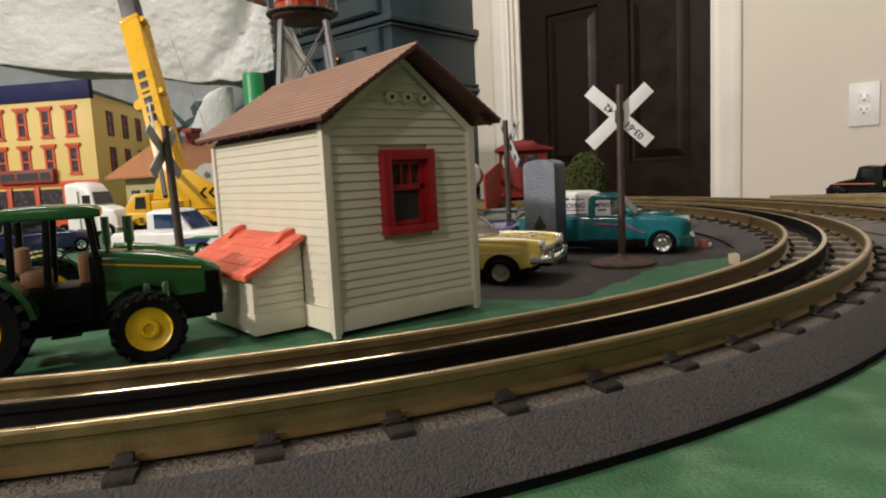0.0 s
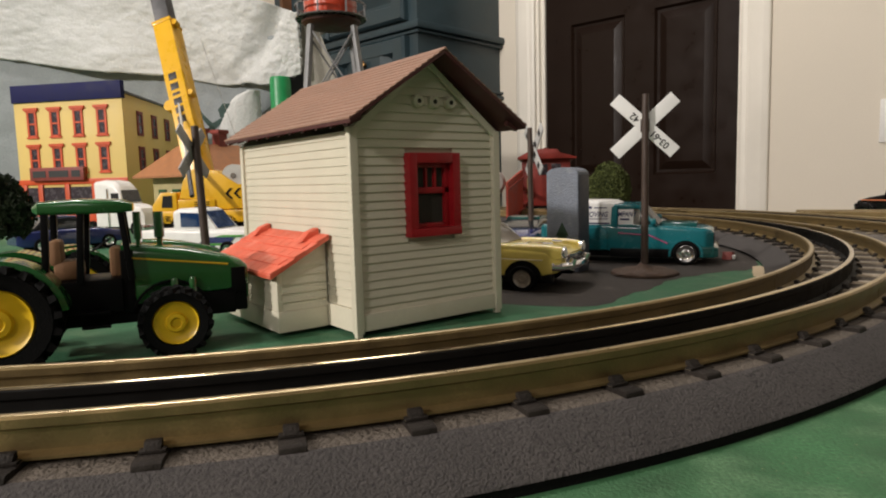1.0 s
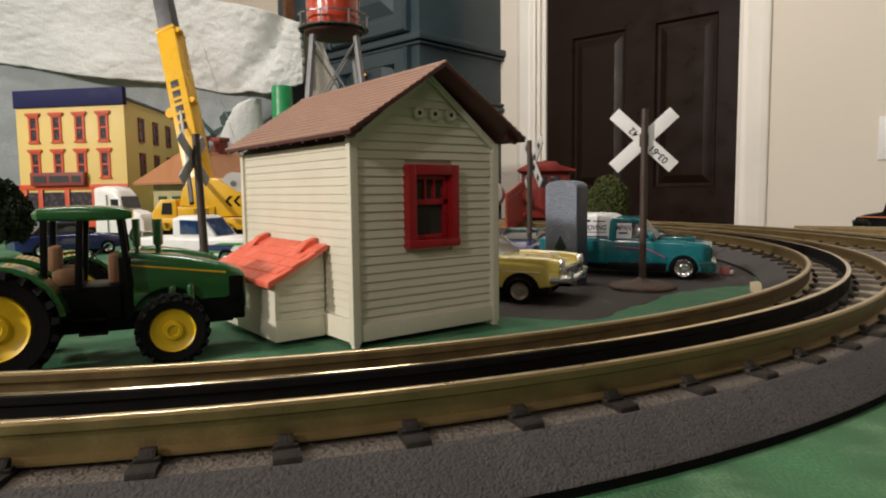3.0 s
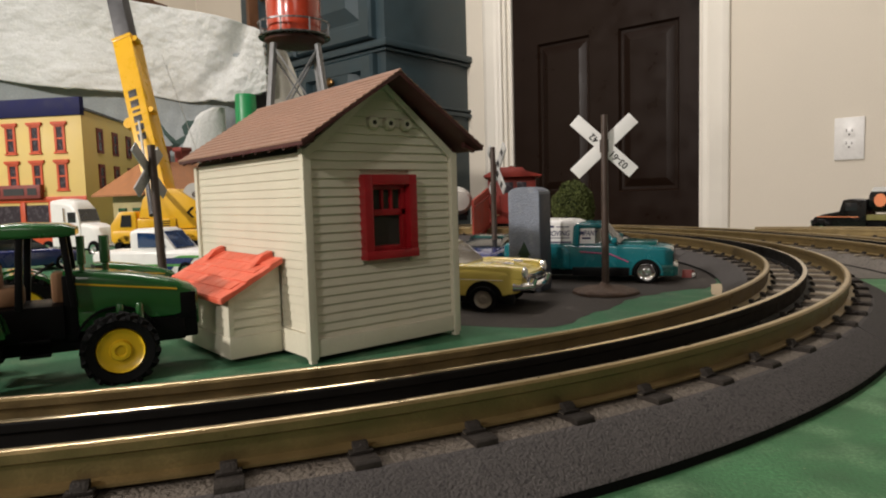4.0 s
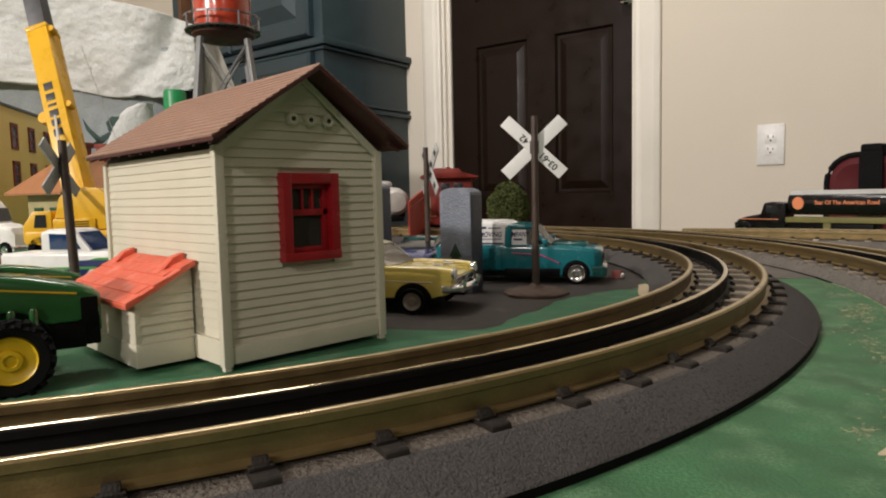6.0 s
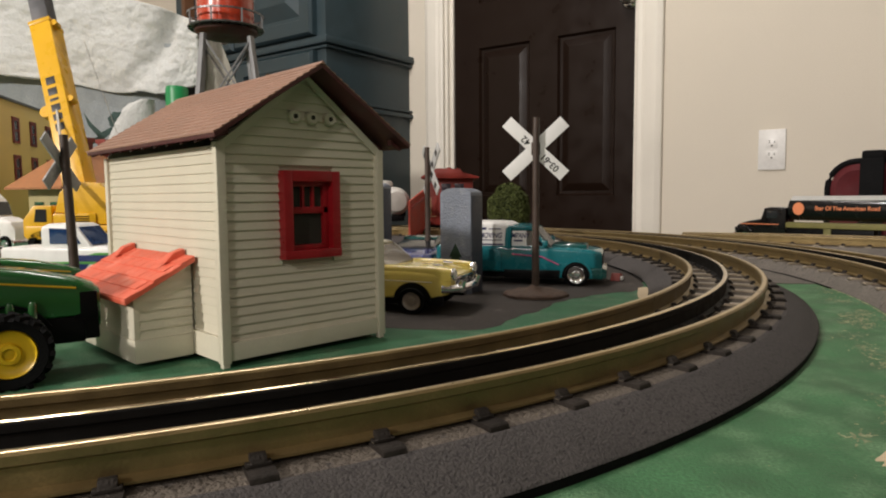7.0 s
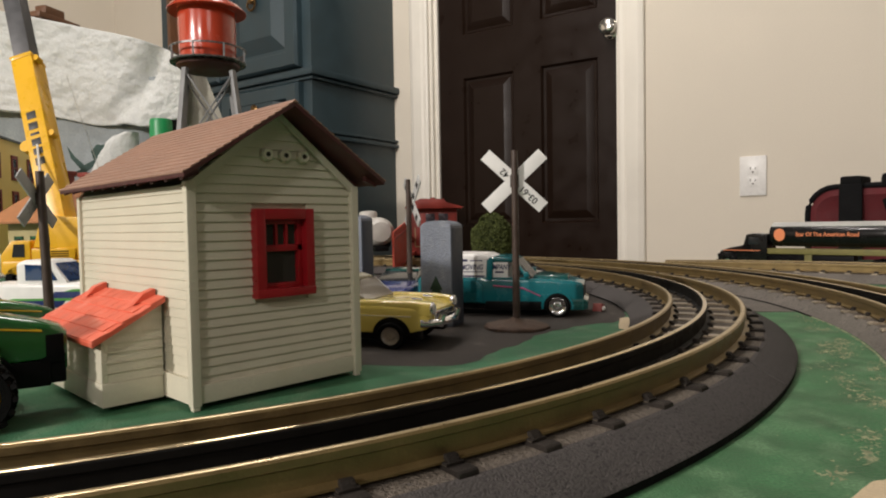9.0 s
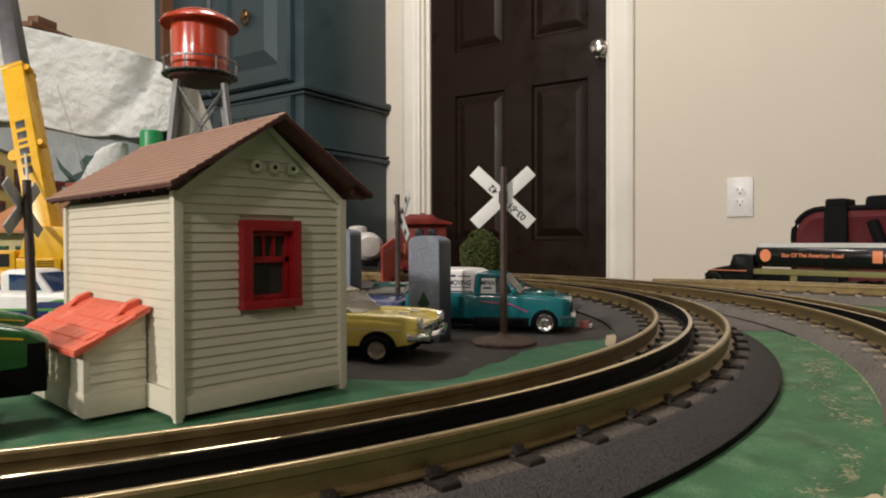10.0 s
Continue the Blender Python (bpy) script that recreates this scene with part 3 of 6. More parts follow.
def shed():
    t = thing("track_shed", "cream clapboard toy shed with brown shingled gable roof and red window", "toy building", (0, 0, 5.8))
    Wd, L, H, RZ = 65.5, 99.5, 68.0, 92.6
    cream = M["cream"]
    # plinth boards between the corner boards
    for y0, y1, f in ((0.8, 2.8, 1), (L - 2.8, L - 0.8, -1)):
        bm = bmesh.new()
        box(bm, 3.15, Wd - 3.15, y0, y1, 0.6, 6.4, 0.3)
        part("plinth", bm, cream, t)
    for x in (0.0, Wd - 2):
        bm = bmesh.new()
        box(bm, x + 0.3, x + 1.7, 3.15, L - 3.15, 0.6, 8.4)
        part("plinth", bm, cream, t)
    # corner boards down to little feet
    for x in (0.1, Wd - 3.1):
        for y in (0.1, L - 3.1):
            bm = bmesh.new()
            box(bm, x, x + 3.0, y, y + 3.0, 0.02, H + (1 if y < 50 else 0), 0.3)
            part("corner_board", bm, cream, t)
            bm = bmesh.new()
            box(bm, x + 0.3, x + 2.5, y + 0.3, y + 2.5, -1.3, 0.0, 0.2)
            part("foot", bm, cream, t)
    # clapboards of the long walls
    for x, out in ((1.6, -1), (Wd - 1.6, 1)):
        board_courses(t, "clapboard", cream, 8.6, H, 3.0, lambda bm, a, b: clap_y(bm, 3.1, L - 3.1, x, a, b, out, 0.55))

    # gable walls: clapboards stop at the window and follow the roof's slope
    def gable(bm, a, b, y, out, keep):
        def half(z):
            return Wd / 2 - 1.2 if z < H + 0.5 else (Wd / 2 - 1.2) * max(0.02, (RZ + 0.8 - z) / (RZ + 0.8 - H - 0.5))

        cx, wa, wb = Wd / 2, half(a + 0.01), half(b)
        spans = [(cx - wa, cx + wa, cx - wb, cx + wb)]
        if keep and b > 31.0 and a < 60.5:
            spans = [(cx - wa, 22.9, cx - wb, 22.9)] if keep < 0 else [(43.9, cx + wa, 43.9, cx + wb)]
        elif keep > 0:
            spans = []
        for l0, r0, l1, r1 in spans:
            q = [(l0, y - out * 0.6, a), (r0, y - out * 0.6, a), (r0, y + out * 0.9, a), (l0, y + out * 0.9, a)]
            s = [(l0, y - out * 0.6, a + 0.4), (r0, y - out * 0.6, a + 0.4), (r0, y + out * 0.85, a + 0.4), (l0, y + out * 0.85, a + 0.4)]
            e = [(l1, y - out * 0.6, b), (r1, y - out * 0.6, b), (r1, y + out * 0.15, b), (l1, y + out * 0.15, b)]
            hull(bm, [q, s, e])

    board_courses(t, "clapboard", cream, 5.6, RZ - 0.6, 3.0, lambda bm, a, b: gable(bm, a, b, 2.6, -1, -1))
    board_courses(t, "clapboard", cream, 5.6, RZ - 0.6, 3.0, lambda bm, a, b: gable(bm, a, b, 2.6, -1, 1))
    board_courses(t, "clapboard", cream, 8.6, RZ - 0.6, 3.0, lambda bm, a, b: gable(bm, a, b, L - 1.9, 1, 0))
    # sheathing behind the boards
    for a, b, c, d in ((2.9, 23.4, 8.6, 66), (43.4, Wd - 2.9, 8.6, 66), (23.4, 43.4, 8.6, 32.5), (23.4, 43.4, 59.5, 66)):
        bm = bmesh.new()
        box(bm, a, b, 3.25, 3.8, c, d)
        part("sheathing", bm, cream, t)
    # rake boards under the roof's edge
    for s in (-1, 1):
        bm = bmesh.new()
        cx = Wd / 2
        a, b = (cx + s * 33.0, H - 0.4), (cx, RZ + 0.6)
        prism(bm, [a, b, (b[0], b[1] - 2.4), (a[0] - s * 1.2, a[1] - 2.5)], 0.3, 1.1, "y")
        part("rake_board", bm, cream, t)
    # inner floor keeps light out
    bm = bmesh.new()
    box(bm, 3.0, Wd - 3.0, 3.4, L - 3.4, 1.0, 1.8)
    part("inner_floor", bm, M["shade"], t)
    # roof: two thick slabs with lapped shingle courses and rafter tails
    cx = Wd / 2
    for s in (-1, 1):
        bm = bmesh.new()
        o = [(cx, RZ + 0.9), (cx, RZ + 2.4), (cx + s * 37.6, 70.6), (cx + s * 37.5, 69.2)]
        prism(bm, o, -9.5, L + 3.5, "y", 0.25)
        part("roof_slab", bm, M["roof_edge"], t, "maroon roof slab edge")
        n = 15
        for k in range(n):
            d0, d1 = 37.8 * k / n, 37.8 * (k + 1) / n + 0.12
            z0, z1 = RZ + 2.42 - d0 * 0.648, RZ + 2.42 - d1 * 0.648
            bm = bmesh.new()
            prism(bm, [(cx + s * d0, z0), (cx + s * d0, z0 + 0.12), (cx + s * d1, z1 + 0.6), (cx + s * d1, z1)], -9.6, L + 3.6, "y")
            part("shingle_course", bm, M["roof"], t)
        for k in range(11):
            y = -6 + k * 10.6
            bm = bmesh.new()
            prism(bm, [(cx + s * 31.5, H + 4.4), (cx + s * 36.4, 69.7), (cx + s * 36.4, 68.7), (cx + s * 31.5, H + 2.6)], y, y + 1.8, "y")
            part("rafter_tail", bm, M["roof_edge"], t)
    bm = bmesh.new()
    prism(bm, [(cx - 1.3, RZ + 2.0), (cx, RZ + 3.2), (cx + 1.3, RZ + 2.0)], -9.9, L + 3.9, "y", 0.2)
    part("ridge_cap", bm, M["roof"], t)
    # three round vents in the gable
    for x in (28.2, 35.0, 42.2):
        bm = bmesh.new()
        lathe(bm, [(2.2, 0), (2.2, 2.2), (1.7, 2.8), (0.8, 2.5)], 20, (x, 2.4, 78.6), Matrix.Rotation(radians(90), 3, "X"))
        v = part("gable_vent", bm, cream, t)
        bm = bmesh.new()
        rod(bm, (x, 0.1, 78.6), (x, -0.3, 78.6), 0.8)
        part("vent_hole", bm, M["shade"], v)
    # red sash window
    w = thing("window", "", "")
    w.parent = t
    w.name = "window"
    x0, x1, z0, z1 = 22.3, 44.6, 31.2, 60.7
    bm = bmesh.new()
    for a, b, c, d in ((x0, x0 + 3.3, z0, z1), (x1 - 3.3, x1, z0, z1), (x0 + 3.3, x1 - 3.3, z1 - 3.6, z1)):
        box(bm, a, b, -1.5, 3.4, c, d, 0.25)
    part("casing", bm, M["red"], w)
    bm = bmesh.new()
    box(bm, x0 - 0.15, x1 + 0.15, -1.8, 3.4, z0, z0 + 3.0, 0.4)
    part("sill", bm, M["red"], w)
    bm = bmesh.new()
    mid = 47.5
    for a, b, c, d in ((x0 + 3.3, x1 - 3.3, mid - 1.1, mid + 1.1), (x0 + 3.3, x0 + 5.2, z0 + 3, z1 - 3.6), (x1 - 5.2, x1 - 3.3, z0 + 3, z1 - 3.6), (x0 + 5.2, x1 - 5.2, z0 + 3, z0 + 4.6), (x0 + 5.2, x1 - 5.2, z1 - 5.2, z1 - 3.6)):
        box(bm, a, b, 1.4, 3.4, c, d, 0.15)
    for k in (1, 2):
        x = x0 + 5.2 + (x1 - x0 - 10.4) * k / 3
        box(bm, x - 0.45, x + 0.45, 1.7, 3.0, mid + 1.1, z1 - 5.2)
    part("sash", bm, M["red"], w)
    bm = bmesh.new()
    box(bm, x0 + 5.2, x1 - 5.2, 3.0, 3.3, z0 + 4.6, z1 - 5.2)
    part("pane", bm, M["shade"], w)

    # lean-to bin on the side wall
    lean = thing("lean_to", "", "")
    lean.parent = t
    y0, y1, xo = 20.8, 77.5, -18.5
    hi_, lo_ = 31.5, 21.5
    bm = bmesh.new()
    box(bm, xo, 0.1, y0, y0 + 1.4, 0.2, 7.4, 0.15)
    box(bm, xo, 0.1, y1 - 1.4, y1, 0.2, 7.4, 0.15)
    box(bm, xo, xo + 1.4, y0 + 1.42, y1 - 1.42, 0.2, 7.4, 0.15)
    part("plinth", bm, cream, lean)
    for y, out in ((y0 + 1.0, -1), (y1 - 1.0, 1)):
        z = 7.5
        while z < hi_ - 1:
            top = min(z + 3.0, hi_)
            bm = bmesh.new()

            def inner(zz):
                return max(xo + 0.6, min(0.3, xo + 0.6 + (zz - lo_) * 17.5 / 9.6)) if zz > lo_ else xo + 0.6

            l0, l1 = inner(z + 0.1), inner(top)
            q = [(l0, y - out * 0.6, z), (0.4, y - out * 0.6, z), (0.4, y + out * 0.75, z), (l0, y + out * 0.75, z)]
            e = [(l1, y - out * 0.6, top), (0.41, y - out * 0.6, top), (0.41, y + out * 0.15, top), (l1, y + out * 0.15, top)]
            hull(bm, [q, e])
            part("clapboard", bm, cream, lean)
            z += 3.0
    z = 7.5
    while z < lo_:
        bm = bmesh.new()
        clap_y(bm, y0 + 1.7, y1 - 1.7, xo + 0.9, z, min(z + 3.0, lo_), -1, 0.5)
        part("clapboard", bm, cream, lean)
        z += 3.0
    for y in (y0 + 0.3, y1 - 2.0):
        bm = bmesh.new()
        box(bm, xo + 0.1, xo + 1.9, y, y + 1.7, 7.4, lo_ - 0.2, 0.2)
        part("corner_board", bm, cream, lean)
    bm = bmesh.new()
    prism(bm, [(0.3, hi_ - 0.2), (0.3, hi_ + 1.5), (-22.2, 21.0), (-21.8, 19.4)], y0 - 3.2, y1 + 3.0, "y", 0.3)
    lid = part("lid", bm, M["coral"], lean, "faded coral red hinged lid")
    for k in range(5):
        d0, d1 = 22.0 * k / 5, 22.0 * (k + 1) / 5 + 0.3
        f = lambda d: hi_ + 1.55 - d * (hi_ + 1.5 - 21.0) / 22.5
        for j in range(9):
            w0 = y0 - 3.1 + 62.6 * (j + (0.5 if k % 2 else 0)) / 9
            w1 = min(w0 + 62.6 / 9 - 0.25, y1 + 2.9)
            bm = bmesh.new()
            prism(bm, [(0.3 - d0, f(d0)), (0.3 - d0, f(d0) + 0.05), (0.3 - d1, f(d1) + 0.4), (0.3 - d1, f(d1))], w0, w1, "y")
            part("shingle", bm, M["coral"], lid)
    for y in (26, 70):
        bm = bmesh.new()
        prism(bm, [(0.6, hi_ + 0.8), (0.6, hi_ + 3.6), (-3.4, hi_ + 2.2), (-6.6, hi_ - 1.2)], y, y + 4.2, "y", 0.3)
        part("hinge", bm, M["coral"], lid)


shed()


# ---- crossing signs ----
def crossing_sign(at, turn, label, back, h=104.0, arm=25.0, group="crossing signs", text=False, base=True, drop=16.0, thick=1.0, bars=False):
    t = thing("crossing_sign", label, "crossing sign", at, turn, group)
    bm = bmesh.new()
    rod(bm, (0, 0, 0), (0, 0, h), 2.05 * thick, 1.75 * thick, 16)
    part("pole", bm, M["pole"], t)
    if base:
        bm = bmesh.new()
        lathe(bm, [(17.5, 0), (17.6, 1.4), (16.4, 2.3), (13, 2.9), (9, 3.3), (5, 3.8), (3.2, 5.0), (2.0, 6.2)], 48)
        for v in bm.verts:
            k = 1 + 0.10 * noise.noise(v.co / 5)
            v.co.x, v.co.y = v.co.x * k, v.co.y * k
            v.co.z *= 1 + 0.25 * noise.noise(v.co / 4 + Vector((9, 0, 0)))
        part("base", bm, M["base"], t, "rust-brown moulded oval base")
    for k, s in enumerate((1, -1)):
        bm = bmesh.new()
        turn_ = Matrix.Translation((0, 2.6 + 0.55 * k, h - drop)) @ Matrix.Rotation(s * radians(43), 4, "Y")
        box(bm, -arm + 1.5, arm - 1.5, -0.5, 0.5, -3.65, 3.65, 0.15, turn_)
        blade = part("blade", bm, back, t)
        for c in range(4) if bars else ():
            bm = bmesh.new()
            x = (arm - 5) * (-0.85 + 0.566 * c)
            box(bm, x - 1.8, x + 1.8, -0.75, -0.48, -2.2, 2.2, 0.0, turn_)
            part("print_bar", bm, M["ink"], blade)
        if text and s == 1:
            face = turn_ @ Matrix.Translation((0, -0.52, 0)) @ Matrix.Rotation(radians(90), 4, "X")
            spin = Matrix.Rotation(radians(180), 4, "Z")
            lettering("lettering", "03-61", 5.2, M["ink"], blade, face @ Matrix.Translation((11.0, -0.4, 0)) @ spin, "", 0.12)
            lettering("lettering", "42", 5.2, M["ink"], blade, face @ Matrix.Translation((-7.0, -0.4, 0)) @ spin, "", 0.12)
    bm = bmesh.new()
    box(bm, -2.4, 2.4, 1.2, 2.4, h - drop - 3.5, h - drop + 3.5, 0.3)
    part("bracket", bm, M["pole"], t)
    return t


crossing_sign((200.5, 31, 1.9), -48, "white crossed blades on a dark brown pole, seen from behind", M["sign_white"], 98.5, 23.4, text=True, drop=16.8)


# ---- toy vehicles ----
M.update({
    "jd_green": surface("glossy green toy paint", (0.018, 0.115, 0.026), 0.24, vary=0.12, size=0.01, coat=0.6),
    "jd_yellow": surface("yellow wheel plastic", (0.72, 0.46, 0.012), 0.38, vary=0.08, size=0.006),
    "black": surface("black plastic", (0.004, 0.004, 0.0044), 0.45, spec=0.12, vary=0.15, size=0.006),
    "tan": surface("tan seat plastic", (0.30, 0.155, 0.075), 0.6, vary=0.12, size=0.006),
    "car_yellow": surface("pale yellow enamel", (0.72, 0.57, 0.13), 0.22, vary=0.05, size=0.01, coat=0.6),
    "car_cream": surface("cream enamel roof", (0.68, 0.63, 0.48), 0.25, vary=0.05, size=0.01, coat=0.4),
    "teal": surface("teal enamel", (0.005, 0.12, 0.14), 0.25, vary=0.06, size=0.01, coat=0.35),
    "teal_dark": surface("dark teal enamel", (0.006, 0.075, 0.07), 0.25, vary=0.08, size=0.01, coat=0.5),
    "pink": surface("magenta stripe", (0.42, 0.05, 0.16), 0.35, vary=0.1),
    "navy": surface("navy blue enamel", (0.016, 0.026, 0.12), 0.22, vary=0.1, size=0.01, coat=0.6),
    "blue_glass": surface("blue tinted window", (0.012, 0.04, 0.12), 0.1, vary=0.1, coat=0.5),
    "dark_glass": surface("dark toy window", (0.02, 0.022, 0.024), 0.12, vary=0.1, coat=0.3),
    "smoke_glass": surface("smoky grey windscreen", (0.30, 0.27, 0.22), 0.15, vary=0.08, coat=0.4),
    "wheel_grey": surface("dusty grey wheel disc", (0.34, 0.30, 0.26), 0.35, metal=0.4, vary=0.15, size=0.003),
    "screen_black": surface("black toy windscreen", (0.01, 0.013, 0.015), 0.3, spec=0.2, vary=0.1),
    "lime": surface("lime green stripe", (0.08, 0.30, 0.05), 0.35, vary=0.08),
    "crane_yellow": surface("crane yellow enamel", (0.80, 0.44, 0.012), 0.3, vary=0.05, size=0.02, coat=0.3),
    "gunmetal": surface("dark grey metal", (0.085, 0.085, 0.09), 0.4, metal=0.3, vary=0.12, size=0.01),
    "grey_plastic": surface("grey tower plastic", (0.24, 0.24, 0.245), 0.42, vary=0.1, size=0.01),
    # tank red with the shade below the tank put into it
    "tank_red_shaded": surface("red tank plastic darkened with shade", (0.06, 0.012, 0.008), 0.5, vary=0.15, size=0.008),
    "cloth_beige": surface("grey-beige cloth", (0.36, 0.34, 0.29), 0.95, vary=0.12, size=0.03, grain=0.3, grain_size=0.003, sheen=0.3),
    "tower_steel": surface("dark steel walkway", (0.17, 0.165, 0.165), 0.28, metal=0.6, vary=0.1, size=0.006),
    "tank_red": surface("glossy red tank plastic", (0.52, 0.055, 0.022), 0.2, vary=0.06, size=0.02, coat=0.5),
    "plow_body": surface("plow red plastic", (0.25, 0.024, 0.015), 0.45, vary=0.12, size=0.01),
    "plow_red": surface("orange-red plow plastic", (0.40, 0.04, 0.018), 0.5, vary=0.12, size=0.01, per_object=0.08),
    "silver": surface("silver tank paint", (0.50, 0.48, 0.44), 0.4, vary=0.08, size=0.01),
    "slate": surface("mottled slate blue paint", (0.17, 0.195, 0.245), 0.5, vary=0.2, size=0.006, grain=0.5, grain_size=0.001, other=(0.26, 0.28, 0.31), cover=0.58, patch=0.01),
    # darker copy of slate for the side turned from the light
    "slate_shaded": surface("slate paint darkened with shade", (0.05, 0.06, 0.085), 0.5, vary=0.2, size=0.006, grain=0.4, grain_size=0.001),
    "fir": surface("dark fir green", (0.012, 0.04, 0.018), 0.7, vary=0.2),
    "building": surface("butter yellow card wall", (0.74, 0.54, 0.17), 0.55, vary=0.04, size=0.03, grain=0.03, grain_size=0.002),
    "cornice": surface("navy cornice", (0.012, 0.014, 0.075), 0.6, spec=0.2, vary=0.12, size=0.02),
    "orange": surface("red-orange trim plastic", (0.60, 0.075, 0.016), 0.45, vary=0.08, size=0.01),
    "brick_red": surface("brick red plastic", (0.22, 0.035, 0.025), 0.55, vary=0.15, size=0.008),
    "window_dark": surface("dark window film", (0.05, 0.04, 0.05), 0.25, vary=0.3, size=0.006),
    "terracotta": surface("terracotta roof plastic", (0.36, 0.155, 0.065), 0.55, vary=0.12, size=0.01),
    "station": surface("buff station plastic", (0.42, 0.36, 0.18), 0.55, vary=0.1, size=0.02),
    "bottle_green": surface("bottle green trim", (0.015, 0.10, 0.045), 0.4, vary=0.1),
    "tube_green": surface("bright green plastic", (0.01, 0.25, 0.075), 0.4, vary=0.1, size=0.02),
    "fleece": surface("white fleece cloth", (0.57, 0.585, 0.57), 0.95, vary=0.06, size=0.03, grain=0.32, grain_size=0.0045, sheen=0.3),
    "fleece_grey": surface("grey-white felt cloth", (0.29, 0.32, 0.33), 0.95, vary=0.12, size=0.06, grain=0.3, grain_size=0.004, sheen=0.3),
    "navy_cloth": surface("dark navy cloth", (0.012, 0.016, 0.022), 0.9, vary=0.2, size=0.02, grain=0.4, grain_size=0.002),
    "felt_dark": surface("dark green felt", (0.05, 0.085, 0.075), 0.95, vary=0.2, size=0.01),
    "leaf": surface("olive foam foliage", (0.08, 0.10, 0.02), 0.85, vary=0.35, size=0.006, grain=0.8, grain_size=0.0015),
    "leaf_dark": surface("dark foam foliage", (0.02, 0.035, 0.012), 0.85, vary=0.35, size=0.006, grain=0.8, grain_size=0.0015),
    "bark": surface("brown trunk", (0.06, 0.04, 0.025), 0.8, vary=0.2),
    "brass": surface("aged brass", (0.20, 0.115, 0.045), 0.32, metal=1.0, vary=0.15, size=0.01),
    "wood": surface("brown stained wood", (0.13, 0.055, 0.022), 0.45, vary=0.25, size=0.03, grain=0.3, grain_size=0.004),
    "olive": surface("olive painted wood", (0.17, 0.15, 0.045), 0.6, vary=0.12, size=0.01),
    "oil_black": surface("glossy black enamel", (0.006, 0.0055, 0.0055), 0.25, spec=0.3, vary=0.15, size=0.02, coat=0.15),
    "print_orange": surface("orange print", (0.75, 0.24, 0.10), 0.45, vary=0.05),
    "bag_red": surface("red bag cloth", (0.11, 0.008, 0.012), 0.8, vary=0.12, size=0.02, grain=0.5, grain_size=0.002),
    "bag_black": surface("black bag webbing", (0.005, 0.005, 0.0055), 0.8, spec=0.15, vary=0.2, size=0.02, grain=0.5, grain_size=0.002),
    "light_grey": surface("light grey enamel", (0.42, 0.42, 0.40), 0.35, vary=0.06, size=0.02),
    "print_blue": surface("dark blue print", (0.015, 0.02, 0.09), 0.45, vary=0.05),
})


def rr(x, w, z0, z1, r=2.0, rb=1.0, n=4, y=0.0):
    """A closed section across a body at x: half width w, from z0 to z1, rounded."""
    pts = []
    for cy, cz, rad, a0 in ((w - r, z1 - r, r, 0), (-w + r, z1 - r, r, 90), (-w + rb, z0 + rb, rb, 180), (w - rb, z0 + rb, rb, 270)):
        for k in range(n + 1):
            a = radians(a0 + 90 * k / n)
            pts.append((x, y + cy + rad * math.cos(a), cz + rad * math.sin(a)))
    return pts


LUG = {}


def wheel_arch(t, x, z, r, y0, y1):
    bm = bmesh.new()
    prism(bm, [(x + r * math.cos(radians(10 * k)), z + r * math.sin(radians(10 * k))) for k in range(19)], min(y0, y1), max(y0, y1), "y")
    part("wheel_arch", bm, M["black"], t)


def arch_sheet(bm, cx, cz, r0, r1, a0, a1, y0, y1, n=12):
    """A curved mudguard between two angles."""
    rings = []
    for k in range(n + 1):
        a = radians(a0 + (a1 - a0) * k / n)
        rings.append([(cx + r * math.cos(a), y, cz + r * math.sin(a)) for r, y in ((r0, y0), (r0, y1), (r1, y1), (r1, y0))])
    hull(bm, rings)


def wheel(t, x, y, z, r, w, side, rim_mat, rim=0.6, lugs=0, name="wheel", hub=0.25):
    """A wheel whose outer face looks along side (+1 or -1 in y)."""
    turn = Matrix.Rotation(radians(-90 * side), 3, "X")
    bm = bmesh.new()
    h = w / 2
    lathe(bm, [(r * rim, -h), (r * 0.92, -h), (r, -h * 0.6), (r, h * 0.6), (r * 0.93, h), (r * rim, h * 0.92), (r * rim, h * 0.4)], 32, (x, y, z), turn)
    tyre = part("wheel", bm, M["rubber"], t)
    if lugs:
        key = (r, w)
        if key not in LUG:
            bl = bmesh.new()
            prism(bl, [(-0.085 * r, -0.05 * r), (0.085 * r, -0.05 * r), (0.06 * r, 0.085 * r), (-0.06 * r, 0.085 * r)], -h * 0.62, h * 0.62, "y")
            LUG[key] = mesh_of("lug", bl, M["rubber"])
        for k in range(lugs):
            for s in (-1, 1):
                a = 2 * math.pi * (k + (0.5 if s > 0 else 0)) / lugs
                ob = new("lug", LUG[key])
                ob.parent = tyre
                ob.matrix_basis = Matrix.Translation(Vector((x, y, z)) * U) @ Matrix.Rotation(a, 4, "Y") @ Matrix.Translation(Vector((0, s * h * 0.5, r)) * U) @ Matrix.Rotation(radians(28 * s), 4, "Z")
    bm = bmesh.new()
    k = r * rim
    lathe(bm, [(k, -h * 0.3), (k, h * 0.55), (k * 0.93, h * 0.85), (k * 0.86, h * 0.7), (k * 0.6, h * 0.55), (k * (hub + 0.2), h * 0.55), (k * (hub + 0.14), h * 0.8), (k * hub, h * 0.82), (k * hub * 0.8, h * 0.66), (0.1, h * 0.66)], 28, (x, y, z), turn)
    part("rim", bm, rim_mat, tyre)
    return tyre


